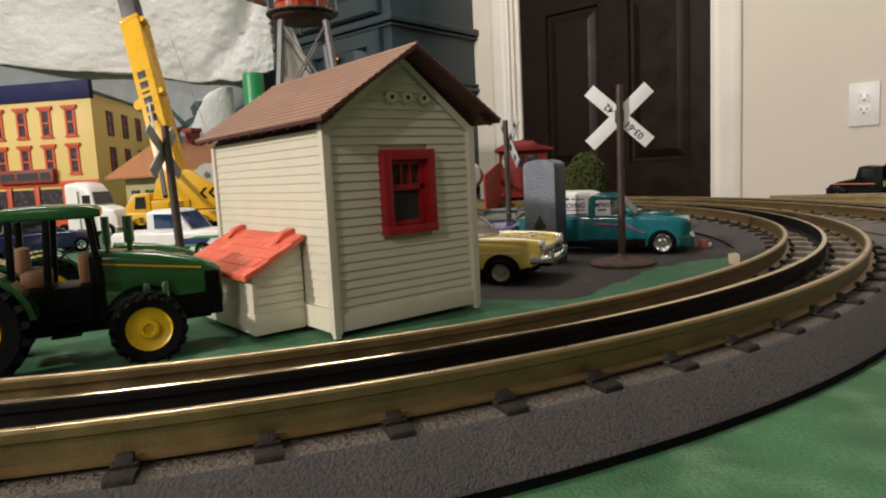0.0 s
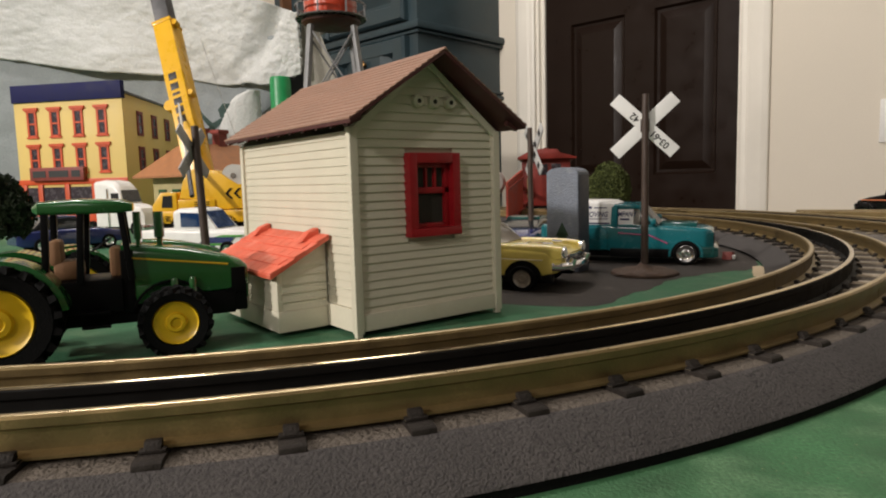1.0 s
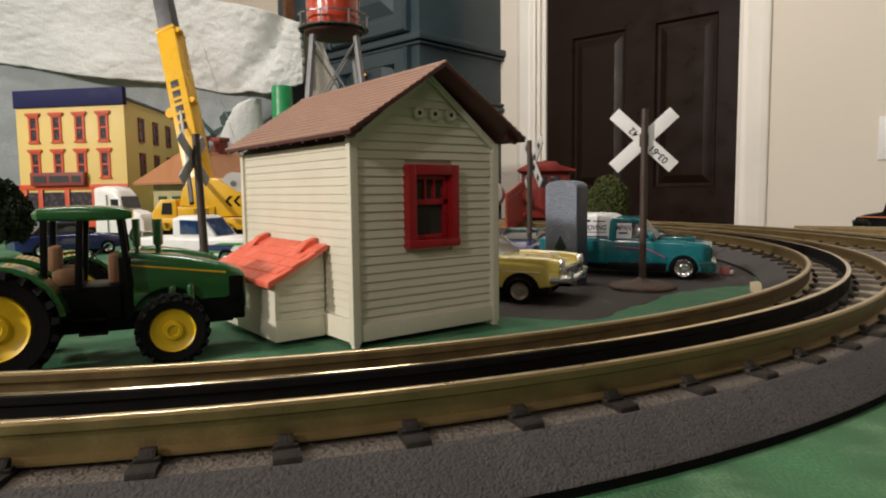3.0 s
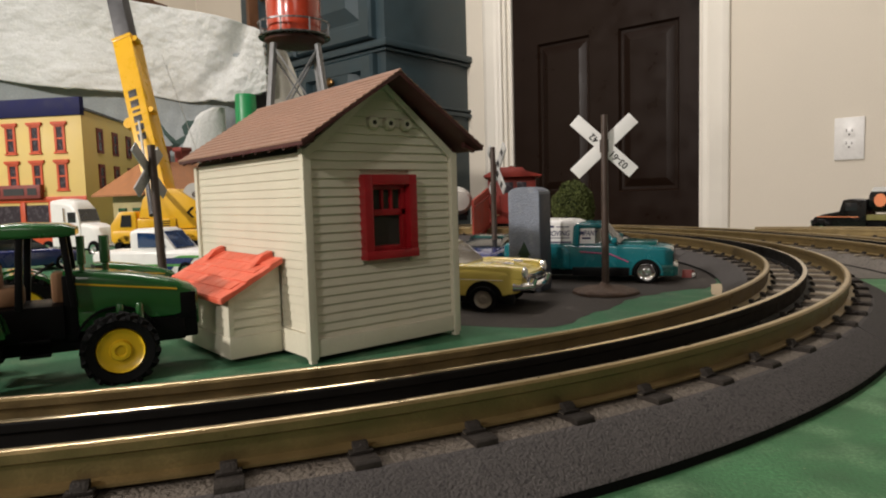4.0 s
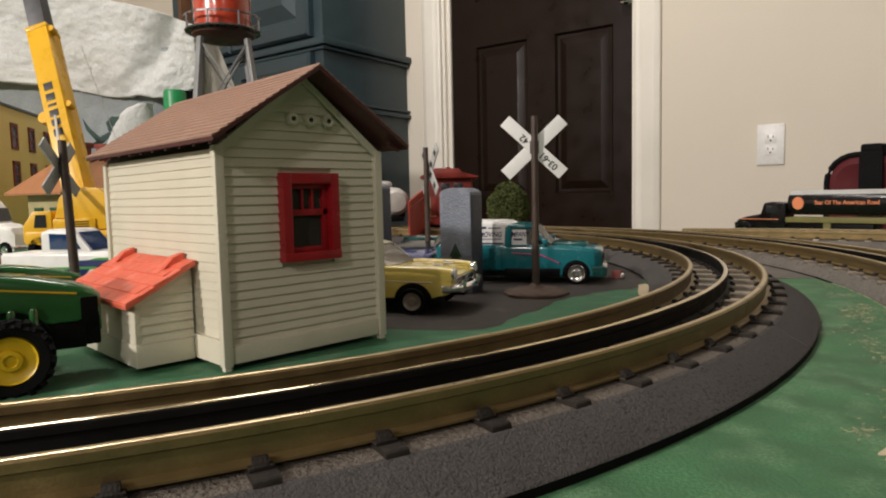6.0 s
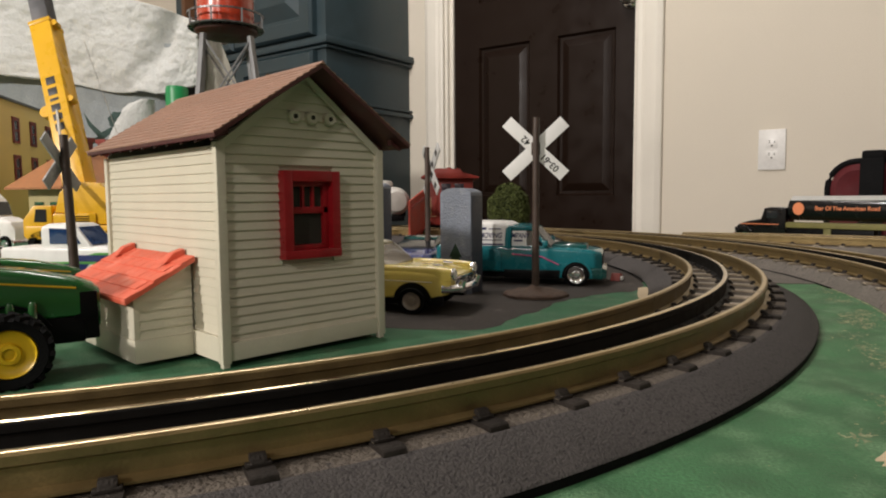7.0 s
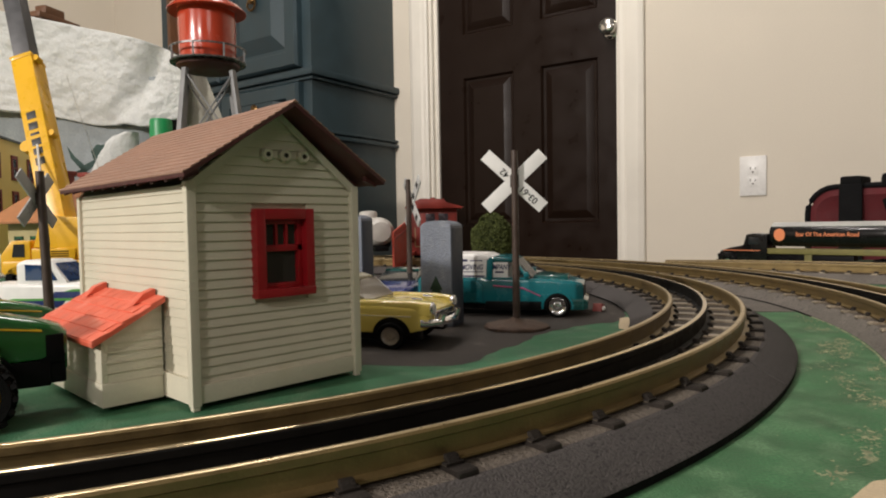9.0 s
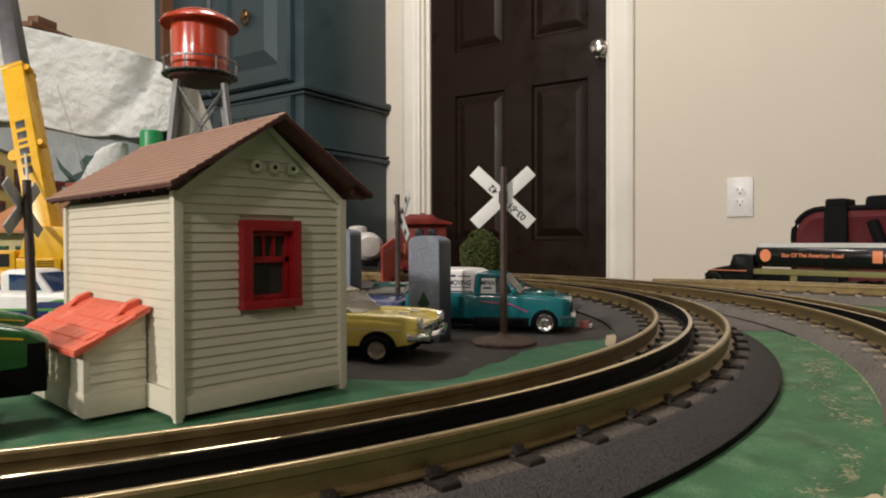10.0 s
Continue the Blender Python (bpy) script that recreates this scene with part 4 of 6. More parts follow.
def tractor(at, turn, label, front=True):
    t = thing("toy_tractor", label, "toy tractor", at, turn, "toy tractors")
    g = M["jd_green"]
    for s in (-1, 1):
        wheel(t, 23.5, 15 * s, 10.2, 10.2, 8.5, s, M["jd_yellow"], 0.70, 18)
        wheel(t, -23.5, 16.5 * s, 15.4, 15.4, 10, s, M["jd_yellow"], 0.66, 20)
    bm = bmesh.new()
    hull(bm, [rr(x, w, z0, z1, r, 1) for x, w, z0, z1, r in ((9, 7.5, 17, 34.6, 3), (16, 7.7, 17, 34.2, 3.2), (28, 7.4, 17.5, 32.4, 3.4), (40, 6.8, 17.5, 29.4, 3.4), (45.5, 6.2, 17.5, 27.4, 3), (47.5, 5.2, 18.5, 25.4, 2.4))])
    part("hood", bm, g, t)
    for s in (-1, 1):
        bm = bmesh.new()
        bar(bm, (11, 7.7 * s, 30.6), (41, 7.2 * s, 26.4), 0.7, 0.5)
        part("stripe", bm, M["jd_yellow"], t, "yellow hood stripe")
        bm = bmesh.new()
        box(bm, 40.2, 46.6, 6.0 * s - 0.6, 6.0 * s + 0.6, 16.5, 25.0, 0.2)
        part("grille", bm, M["black"], t)
        # front fender over the steering wheel
        bm = bmesh.new()
        arch_sheet(bm, 23, 10.4, 11.6, 12.3, 25, 160, 8.0 * s, 9.2 * s)
        part("front_fender", bm, M["black"], t, "black front mudguard")
        # rear fender: an arched sheet that sweeps down to the step
        bm = bmesh.new()
        arch_sheet(bm, -23, 15.2, 16.3, 18.0, 8, 150, 7.5 * s, 19.5 * s, 16)
        part("rear_fender", bm, g, t)
        bm = bmesh.new()
        box(bm, -3, 5, min(9 * s, 13 * s), max(9 * s, 13 * s), 9.8, 10.8, 0.2)
        box(bm, -3, 5, min(9 * s, 13 * s), max(9 * s, 13 * s), 14.2, 15.0, 0.2)
        part("step", bm, M["black"], t)
    bm = bmesh.new()
    box(bm, -28, 43, -6.5, 6.5, 9.5, 17.4, 0.6)
    box(bm, 38, 47, -5.8, 5.8, 10, 20.5, 0.8)
    part("chassis", bm, M["black"], t)
    bm = bmesh.new()
    for s in (-1, 1):
        rod(bm, (23, 0, 10.9), (23, 15 * s, 10.9), 1.8)
        rod(bm, (-22, 0, 15.4), (-22, 16 * s, 15.4), 2.4)
    part("axles", bm, M["black"], t)
    bm = bmesh.new()
    box(bm, 42, 47.5, -5.5, 5.5, 14, 19.5, 0.8)
    part("front_weights", bm, g, t)
    bm = bmesh.new()
    box(bm, 8.6, 12.4, -8.1, 8.1, 13, 33.2, 0.6)
    part("hood_vent", bm, M["black"], t, "black vent panel behind the hood")
    for s in (-1, 1):
        bm = bmesh.new()
        box(bm, 12.5, 17.5, min(6.5 * s, 8.3 * s), max(6.5 * s, 8.3 * s), 15.5, 21.5, 0.8)
        part("side_panel", bm, g, t)
        bm = bmesh.new()
        for x in (24, 29.5):
            lathe(bm, [(1.3, 17.5), (1.3, 22.2), (0.9, 23.2), (0.3, 23.5)], 10, (x, 8.6 * s, 0))
        part("engine_fitting", bm, g, t)
    if not front:
        return t
    # cab
    bm = bmesh.new()
    hull(bm, [rr(x, w, z0, z1, r, 1.0) for x, w, z0, z1, r in ((-13.6, 10, 46.0, 47.6, 0.75), (-12, 12, 45.2, 49.0, 1.6), (-2, 12.6, 45.0, 49.6, 2), (10, 12.2, 45.0, 49.0, 1.9), (13.4, 10.8, 45.4, 47.6, 1.0))])
    part("cab_roof", bm, g, t)
    for x0, x1, y in ((-11.5, -10.5, 10.4), (-2.5, -1.0, 10.8), (11.8, 9.8, 10.2)):
        for s in (-1, 1):
            bm = bmesh.new()
            bar(bm, (x0, y * s, 24), (x1, y * s, 45.7), 2.6, 1.9, 0.2)
            part("cab_post", bm, M["black"], t)
    bm = bmesh.new()
    box(bm, -28, 9, -9.5, 9.5, 14, 24.5, 0.8)
    part("cab_floor", bm, M["black"], t)
    bm = bmesh.new()
    box(bm, -10, -2, -5, 5, 24.5, 30.5, 1.4)
    box(bm, -11, -7.5, -5, 5, 29, 37.0, 1.4)
    part("seat", bm, M["tan"], t, "tan plastic seat")
    bm = bmesh.new()
    box(bm, 5.5, 9, -4.5, 4.5, 24.5, 34, 1.2)
    part("console", bm, M["tan"], t, "tan plastic dash console")
    bm = bmesh.new()
    m = Matrix.Rotation(radians(-35), 3, "Y")
    lathe(bm, [(3.6, 0), (3.9, 0.3), (3.6, 0.6), (3.2, 0.3)], 20, (3.5, 0, 34.5), m)
    part("steering_wheel", bm, M["black"], t)
    for x, y, r, h in ((14.2, -5.0, 1.2, 45.0), (20.6, 5.0, 1.6, 44.5)):
        bm = bmesh.new()
        lathe(bm, [(r * 0.6, 30), (r * 0.6, h - 9), (r, h - 8.6), (r, h), (r * 0.7, h)], 14, (x, y, 0))
        part("exhaust_pipe", bm, g, t)
    return t


def hull_car(t, sections, mat, name="body"):
    bm = bmesh.new()
    hull(bm, [rr(*s) for s in sections])
    return part(name, bm, mat, t)


def sedan(at, turn, label, paint, roof, win, tail=True):
    """A finned fifties hardtop, about 108 mm long."""
    t = thing("toy_car", label, "toy car", at, turn, "toy cars")
    hull_car(t, [(-53, 15, 10, 20, 2), (-50, 18.5, 8, 23.5, 2.6), (-36, 19.6, 8, 23.4, 2.8), (-10, 20, 8, 23.2, 3), (14, 20, 8, 23.2, 3.2), (30, 19.8, 8, 23.4, 3.6), (44, 19.2, 8.5, 22.6, 3.6), (50, 18, 10, 21.2, 3.2), (52, 16.5, 11.5, 19, 2.4)], paint)
    for s in (-1, 1):
        # raised wings, headlamp hoods and bright side trim
        bm = bmesh.new()
        hull(bm, [rr(x, 2.6, 17, z1, 2.0, 0.6, 4, s * y) for x, z1, y in ((8, 23.8, 16.8), (24, 24.6, 16.8), (44, 24.2, 16.2), (52.5, 23.2, 15.6))])
        part("wing", bm, paint, t)
        bm = bmesh.new()
        hull(bm, [rr(x, 1.5, 19, z1, 1.2, 0.5, 4, s * 17.6) for x, z1 in ((-52, 28.5), (-40, 26.5), (-20, 24.2))])
        part("tail_fin", bm, paint, t)
        bm = bmesh.new()
        lathe(bm, [(3.0, 0), (3.1, 1.6), (2.4, 2.0), (2.2, 1.2)], 20, (51.6, 15.2 * s, 20.3), Matrix.Rotation(radians(90), 3, "Y"))
        lamp = part("headlight", bm, M["chrome"], t, "chrome ringed headlight")
        bm = bmesh.new()
        lathe(bm, [(2.2, 0), (1.8, 0.7), (0.8, 1.1)], 16, (52.7, 15.2 * s, 20.3), Matrix.Rotation(radians(90), 3, "Y"))
        part("lens", bm, M["white"], lamp)
        bm = bmesh.new()
        bar(bm, (-46, 20.0 * s, 17.6), (44, 19.5 * s, 16.6), 0.7, 0.5)
        part("side_trim", bm, M["chrome"], t, "bright chrome side strip")
        for x in (-32, 34.5):
            wheel(t, x, 19.0 * s, 6.8, 6.8, 5.2, s, M["wheel_grey"], 0.68)
            wheel_arch(t, x, 7.2, 9.0, 19.0 * s, 20.2 * s)
        bm = bmesh.new()
        box(bm, -50, 48, min(14 * s, 18.6 * s), max(14 * s, 18.6 * s), 4.5, 9.5, 0.8)
        part("underbody", bm, M["black"], t)
    # bumper with a drooping bar and guards
    bm = bmesh.new()
    pts = [(48.5, -19.6, 13.4), (52, -18.4, 13.4), (54.3, -13, 13.0), (55.2, 0, 12.8), (54.3, 13, 13.0), (52, 18.4, 13.4), (48.5, 19.6, 13.4)]
    tube(bm, pts, 2.0)
    part("front_bumper", bm, M["chrome"], t, "chrome front bumper")
    for s in (-1, 1):
        bm = bmesh.new()
        rod(bm, (54, 11 * s, 11.5), (56.2, 11 * s, 17.0), 2.3, 1.5, 12)
        part("bumper_guard", bm, M["chrome"], t)
    bm = bmesh.new()
    box(bm, 51.5, 53.2, -12.5, 12.5, 13.4, 18.3, 0.5)
    part("grille", bm, M["chrome"], t)
    bm = bmesh.new()
    for z in (14.6, 15.8, 17.0):
        box(bm, 53.1, 53.5, -11.5, 11.5, z, z + 0.5)
    part("grille_gap", bm, M["black"], t)
    for s in (-1, 1):
        bm = bmesh.new()
        rod(bm, (40, 7 * s, 23.6), (45, 7 * s, 23.4), 0.9, 0.5, 8)
        part("hood_ornament", bm, M["chrome"], t)
    # greenhouse
    bm = bmesh.new()
    hull(bm, [rr(x, w, 22.5, z1, min(2.4, (z1 - 22.5) * 0.4), 0.6) for x, w, z1 in ((-31, 15.5, 23.8), (-22, 15.8, 32.6), (-16, 15.6, 34.0), (6, 15.6, 34.0), (11, 15.6, 32.6), (21, 16.2, 23.8))])
    part("greenhouse", bm, win, t)
    bm = bmesh.new()
    hull(bm, [rr(x, w, z0, z1, 1.4, 0.5) for x, w, z0, z1 in ((-25, 14.0, 31.8, 34.2), (-18, 15.8, 32.2, 35.6), (4, 15.8, 32.2, 35.6), (10, 14.4, 31.8, 34.2))])
    part("roof", bm, roof, t)
    for x0, x1 in ((20.5, 10.4), (-30, -23)):
        for s in (-1, 1):
            bm = bmesh.new()
            bar(bm, (x0, 15.6 * s, 23.2), (x1, 15.3 * s, 33), 0.8, 0.8)
            part("window_post", bm, M["chrome"], t)
    return t


def panel_truck(at, turn, label):
    """A teal square-nosed pickup with a white van top that carries lettering."""
    t = thing("toy_truck", label, "toy truck", at, turn, "toy cars")
    teal = M["teal"]
    # load box and cab base, then the hood with its square nose
    hull_car(t, [(-54, 18, 9, 23.4, 1.6), (-52, 20.2, 8, 24.8, 1.8), (-10, 20.4, 8, 24.8, 1.8), (-8.5, 20.4, 8, 24.2, 1.8), (13, 20.4, 8, 24.2, 2.0)], teal)
    hull_car(t, [(12.6, 20.2, 9, 24.3, 2.2), (30, 20.0, 9, 23.6, 2.2), (46, 19.4, 9, 22.4, 2.2), (50.5, 18.8, 9.5, 21.2, 1.8), (51.6, 17.8, 10.5, 20.0, 1.6)], teal, "hood")
    bm = bmesh.new()
    hull(bm, [rr(x, w, z0, z1, 1.4, 0.8) for x, w, z0, z1 in ((44, 20.6, 4.6, 11.4), (51.5, 20.0, 4.6, 11.8), (54.2, 17.4, 5.2, 10.4))])
    part("front_bumper", bm, M["teal_dark"], t, "dark teal moulded front bumper")
    bm = bmesh.new()
    box(bm, 51.0, 52.2, -11.5, 11.5, 12.6, 18.6, 0.4)
    part("grille", bm, M["black"], t)
    bm = bmesh.new()
    box(bm, -51, 44, -17.5, 17.5, 4.4, 9.5, 0.8)
    part("chassis", bm, M["black"], t)
    for s in (-1, 1):
        bm = bmesh.new()
        box(bm, 49.8, 52.0, min(12.2 * s, 18.0 * s), max(12.2 * s, 18.0 * s), 13.2, 18.4, 0.6)
        part("headlight", bm, M["dark_glass"], t)
        for x in (-36, 36):
            wheel(t, x, 19.3 * s, 7.2, 7.2, 6.0, s, M["chrome"], 0.78)
            wheel_arch(t, x, 6.6, 8.8, 19.6 * s, 20.75 * s)
            bm = bmesh.new()
            arch_sheet(bm, x, 6.6, 8.6, 10.0, -8, 188, 19.6 * s, 21.5 * s, 14)
            part("wheel_flare", bm, teal, t)
        # swelling rear wing behind the cab
        bm = bmesh.new()
        hull(bm, [rr(x, 1.7, 9, z1, 1.2, 0.6, 4, 20.6 * s) for x, z1 in ((-48, 20), (-45, 23.4), (-14, 23.4), (-10.5, 20))])
        part("rear_wing", bm, teal, t)
        bm = bmesh.new()
        box(bm, -9, 26, min(19.8 * s, 21.2 * s), max(19.8 * s, 21.2 * s), 4.4, 9.8, 0.6)
        part("running_board", bm, M["black"], t, "black running board")
        bm = bmesh.new()
        bar(bm, (25.5, 20.5 * s, 13.4), (14, 20.7 * s, 18.6), 3.6, 0.5)
        bar(bm, (15, 20.7 * s, 18.2), (-4, 20.7 * s, 19.6), 2.2, 0.5)
        part("stripe", bm, M["pink"], t, "magenta side stripe")
        bm = bmesh.new()
        box(bm, 15.4, 19.0, min(20.6 * s, 23.8 * s), max(20.6 * s, 23.8 * s), 25.0, 28.6, 0.9)
        part("wing_mirror", bm, teal, t)
    # cab: roof on open window frames, the white top showing behind
    bm = bmesh.new()
    hull(bm, [rr(x, w, z0, z1, 1.3, 0.6) for x, w, z0, z1 in ((-8.6, 18.2, 34.6, 36.8), (-6, 18.8, 34.2, 37.6), (6, 18.6, 34.2, 37.4), (10.6, 17.6, 33.8, 35.8))])
    part("cab_roof", bm, teal, t)
    for s in (-1, 1):
        bm = bmesh.new()
        bar(bm, (-6.6, 19.7 * s, 22.6), (-6.2, 18.6 * s, 36), 4.4, 1.8, 0.5)
        bar(bm, (9.2, 18.4 * s, 35.6), (18.6, 19.6 * s, 23.6), 2.6, 1.8, 0.5)
        bar(bm, (-6.6, 19.7 * s, 24.0), (18, 19.7 * s, 24.0), 1.6, 1.4, 0.4)
        part("door_frame", bm, teal, t, "teal window frame of the cab door")
    bm = bmesh.new()
    hull(bm, [[(19.6, -16.5, 24.0), (19.6, 16.5, 24.0), (20.4, 16.5, 24.1), (20.4, -16.5, 24.1)], [(10.0, -15.5, 35), (10.0, 15.5, 35), (10.8, 15.5, 35.2), (10.8, -15.5, 35.2)]])
    part("windscreen", bm, M["screen_black"], t)
    bm = bmesh.new()
    box(bm, 20, 42, -9, 9, 22.4, 25.4, 1.0)
    part("hood_scoop", bm, M["teal_dark"], t, "dark teal hood scoop")
    # white cargo top
    bm = bmesh.new()
    hull(bm, [rr(x, w, 24.4, z1, 2.6, 0.4) for x, w, z1 in ((-46, 17.6, 35), (-44.5, 19.2, 38.6), (-34, 19.4, 39.8), (-14, 19.4, 39.6), (-9, 19.2, 39.2), (-4, 17.6, 37.2))])
    hull(bm, [rr(x, 18.2, 23.4, z1, 1.2, 0.4) for x, z1 in ((-9.4, 36.5), (5.0, 34.4))])
    top = part("cargo_top", bm, M["white"], t, "white van top with dark blue lettering")
    for s in (-1, 1):
        turn_ = Matrix.Rotation(radians(90), 4, "X") if s < 0 else Matrix.Rotation(radians(90), 4, "X") @ Matrix.Rotation(radians(180), 4, "Y")
        lettering("lettering", "MOVING", 4.6, M["print_blue"], top, Matrix.Translation((-18.0, 19.45 * s, 31.0)) @ turn_, "", 0.1, 0.25, 0.8)
        lettering("lettering", "COMPANY", 4.6, M["print_blue"], top, Matrix.Translation((-1.6, 18.3 * s, 31.0)) @ turn_, "", 0.1, 0.25, 0.72)
        for x0, x1, z, h in ((-26, -20.5, 34.8, 1.4), (-19, -11, 35.0, 0.6), (-26, -10.5, 28.0, 0.5), (-45, -9.5, 25.0, 0.9), (-3.0, 2.5, 27.4, 1.1)):
            y = 19.2 if x1 < -9 else 18.1
            bm = bmesh.new()
            box(bm, x0, x1, min(y * s, (y + 0.4) * s), max(y * s, (y + 0.4) * s), z, z + h)
            part("print_bar", bm, M["print_blue"], top)
    return t


def low_car(at, turn, label, paint, top_mat, h=26):
    """A plain small saloon or coupe."""
    t = thing("toy_car", label, "toy car", at, turn, "toy cars")
    hull_car(t, [(-44, 14, 8, 16, 2), (-40, 17, 6, 19, 2.6), (-10, 18, 5, 19.5, 3), (20, 18, 5, 19, 3.4), (38, 17, 6, 16.5, 4), (44, 14, 7, 13.5, 3)], paint)
    bm = bmesh.new()
    hull(bm, [rr(x, w, 18.6, z1, min(2.4, (z1 - 18.6) * 0.4), 0.5) for x, w, z1 in ((-32, 13.6, 19.8), (-22, 13.8, h - 0.6), (-4, 13.8, h), (4, 14, h - 1), (17, 14.4, 19.6))])
    part("greenhouse", bm, M["dark_glass"], t)
    bm = bmesh.new()
    hull(bm, [rr(x, w, h - 1.4, z1, 0.8, 0.3) for x, w, z1 in ((-22, 13.0, h + 0.4), (-6, 13.6, h + 1.0), (3, 12.6, h + 0.4))])
    part("roof", bm, top_mat, t)
    for s in (-1, 1):
        for x in (-26, 27):
            wheel(t, x, 16.2 * s, 6.4, 6.4, 5, s, M["chrome"], 0.66)
        bm = bmesh.new()
        lathe(bm, [(2.4, 0), (2.2, 1.0), (1.0, 1.4)], 16, (42.6, 10.5 * s, 12), Matrix.Rotation(radians(90), 3, "Y"))
        part("headlight", bm, M["chrome"], t)
    bm = bmesh.new()
    tube(bm, ((40, -16.5, 8.5), (45.2, -9, 8.3), (45.2, 9, 8.3), (40, 16.5, 8.5)), 1.2, 8)
    part("front_bumper", bm, M["chrome"], t)
    return t


def white_pickup(at, turn, label):
    t = thing("toy_truck", label, "toy truck", at, turn, "toy cars")
    hull_car(t, [(-60, 19, 8, 24, 2), (-56, 21, 7, 26.5, 2.4), (10, 21.6, 6.5, 27, 3), (34, 21.4, 7, 27.4, 4), (54, 20.4, 8, 25.6, 4), (59, 18, 9, 21, 3)], M["white"])
    bm = bmesh.new()
    hull(bm, [rr(x, w, 26.2, z1, min(3.4, (z1 - 26.2) * 0.4), 0.5) for x, w, z1 in ((-20, 18.6, 43.5), (-14, 19.0, 45.6), (6, 18.8, 45.4), (11, 18.6, 43.4), (25, 19.4, 27.4))])
    part("cab", bm, M["white"], t)
    for s in (-1, 1):
        bm = bmesh.new()
        prism(bm, [(-12, 29.4), (16.5, 29.4), (8.5, 41.2), (-12, 42)], min(18.2 * s, 19.6 * s), max(18.2 * s, 19.6 * s), "y")
        part("side_window", bm, M["blue_glass"], t)
        for (x0, x1, z0, z1), m in (((-50, 20, 8, 13.5), "navy"), ((-30, 30, 13.4, 15.2), "lime"), ((8, 40, 15.4, 20.5), "navy"), ((24, 50, 20.6, 22.4), "lime")):
            bm = bmesh.new()
            prism(bm, [(x0, z0), (x1, z0), (x1 + 5, z1), (x0 + 8, z1)], min(21.2 * s, 21.9 * s), max(21.2 * s, 21.9 * s), "y")
            part("paint_stripe", bm, M[m], t)
        for x in (-38, 37):
            wheel(t, x, 19.4 * s, 8.6, 8.6, 7, s, M["chrome"], 0.68)
        bm = bmesh.new()
        box(bm, 55, 58.6, min(12 * s, 17.6 * s), max(12 * s, 17.6 * s), 17.5, 21.5, 0.6)
        part("headlight", bm, M["chrome"], t)
    bm = bmesh.new()
    hull(bm, [[(24.6, -15.5, 28.2), (24.6, 15.5, 28.2), (25.3, 15.5, 28.4), (25.3, -15.5, 28.4)], [(12.2, -14.5, 42.4), (12.2, 14.5, 42.4), (12.9, 14.5, 42.9), (12.9, -14.5, 42.9)]])
    part("windscreen", bm, M["blue_glass"], t)
    bm = bmesh.new()
    box(bm, 54, 61, -20, 20, 8.5, 12.5, 0.9)
    part("front_bumper", bm, M["chrome"], t)
    return t


def semi_truck(at, turn, label):
    t = thing("toy_truck", label, "toy truck", at, turn, "toy cars")
    w = M["white"]
    bm = bmesh.new()
    hull(bm, [rr(x, 21, 14, z1, r, 1) for x, z1, r in ((-48, 76, 5), (-30, 78, 8), (-8, 76, 10), (4, 66, 9), (10, 46, 4))])
    part("sleeper_cab", bm, w, t)
    bm = bmesh.new()
    hull(bm, [rr(x, wd, 12, z1, 5, 1) for x, wd, z1 in ((8, 20, 46), (26, 19, 44), (42, 17, 39), (47, 14, 32))])
    part("hood", bm, w, t)
    bm = bmesh.new()
    hull(bm, [[(9.8, -18, 48), (9.8, 18, 48), (11.2, 18, 47.5), (11.2, -18, 47.5)], [(4.0, -17, 64), (4.0, 17, 64), (5.6, 17, 64), (5.6, -17, 64)]])
    part("windscreen", bm, M["dark_glass"], t)
    for s in (-1, 1):
        bm = bmesh.new()
        box(bm, -14, 3, min(20.6 * s, 21.3 * s), max(20.6 * s, 21.3 * s), 46, 60, 0.5)
        part("side_window", bm, M["dark_glass"], t)
        bm = bmesh.new()
        rod(bm, (-20, 22 * s, 14), (-20, 22 * s, 66), 1.8, n=12)
        part("exhaust_pipe", bm, M["chrome"], t)
        for x in (33, -36, -62):
            wheel(t, x, 17 * s, 11, 11, 8, s, M["chrome"], 0.6)
    bm = bmesh.new()
    box(bm, -80, 46, -12, 12, 9, 15, 1)
    part("chassis", bm, M["black"], t)
    bm = bmesh.new()
    box(bm, 45, 50, -20, 20, 8, 17, 1.5)
    part("front_bumper", bm, M["chrome"], t)
    return t


tractor((-70, 46, 4.3), -13, "green toy farm tractor with yellow wheels and open cab")
tractor((-44, 126, 4.3), -4, "open green toy tractor without a cab, half hidden", False).scale = (0.86, 0.86, 0.86)
sedan((119, 82, 1.5), -65, "pale yellow fifties hardtop toy car with chrome bumper", M["car_yellow"], M["car_cream"], M["smoke_glass"]).scale = (1.06, 1.06, 0.95)
panel_truck((248.6, 77.7, 1.5), -60, "teal toy truck with white lettered van top")
low_car((234, 160, 2.0), -150, "glossy navy blue toy coupe", M["navy"], M["teal_dark"])
white_pickup((53, 330, 1.0), -50, "white toy pickup with navy and lime stripes").scale = (0.8, 0.8, 0.87)
semi_truck((66, 657, 0.5), -58, "white toy semi-truck tractor with tall sleeper cab").scale = (0.72, 0.72, 0.86)
low_car((-22, 470, 4.4), 10, "dark blue toy saloon behind the tractor", M["navy"], M["navy"], 30)
low_car((335, 130, 1.5), -75, "dark green toy car behind the teal truck", M["teal_dark"], M["teal_dark"], 27)

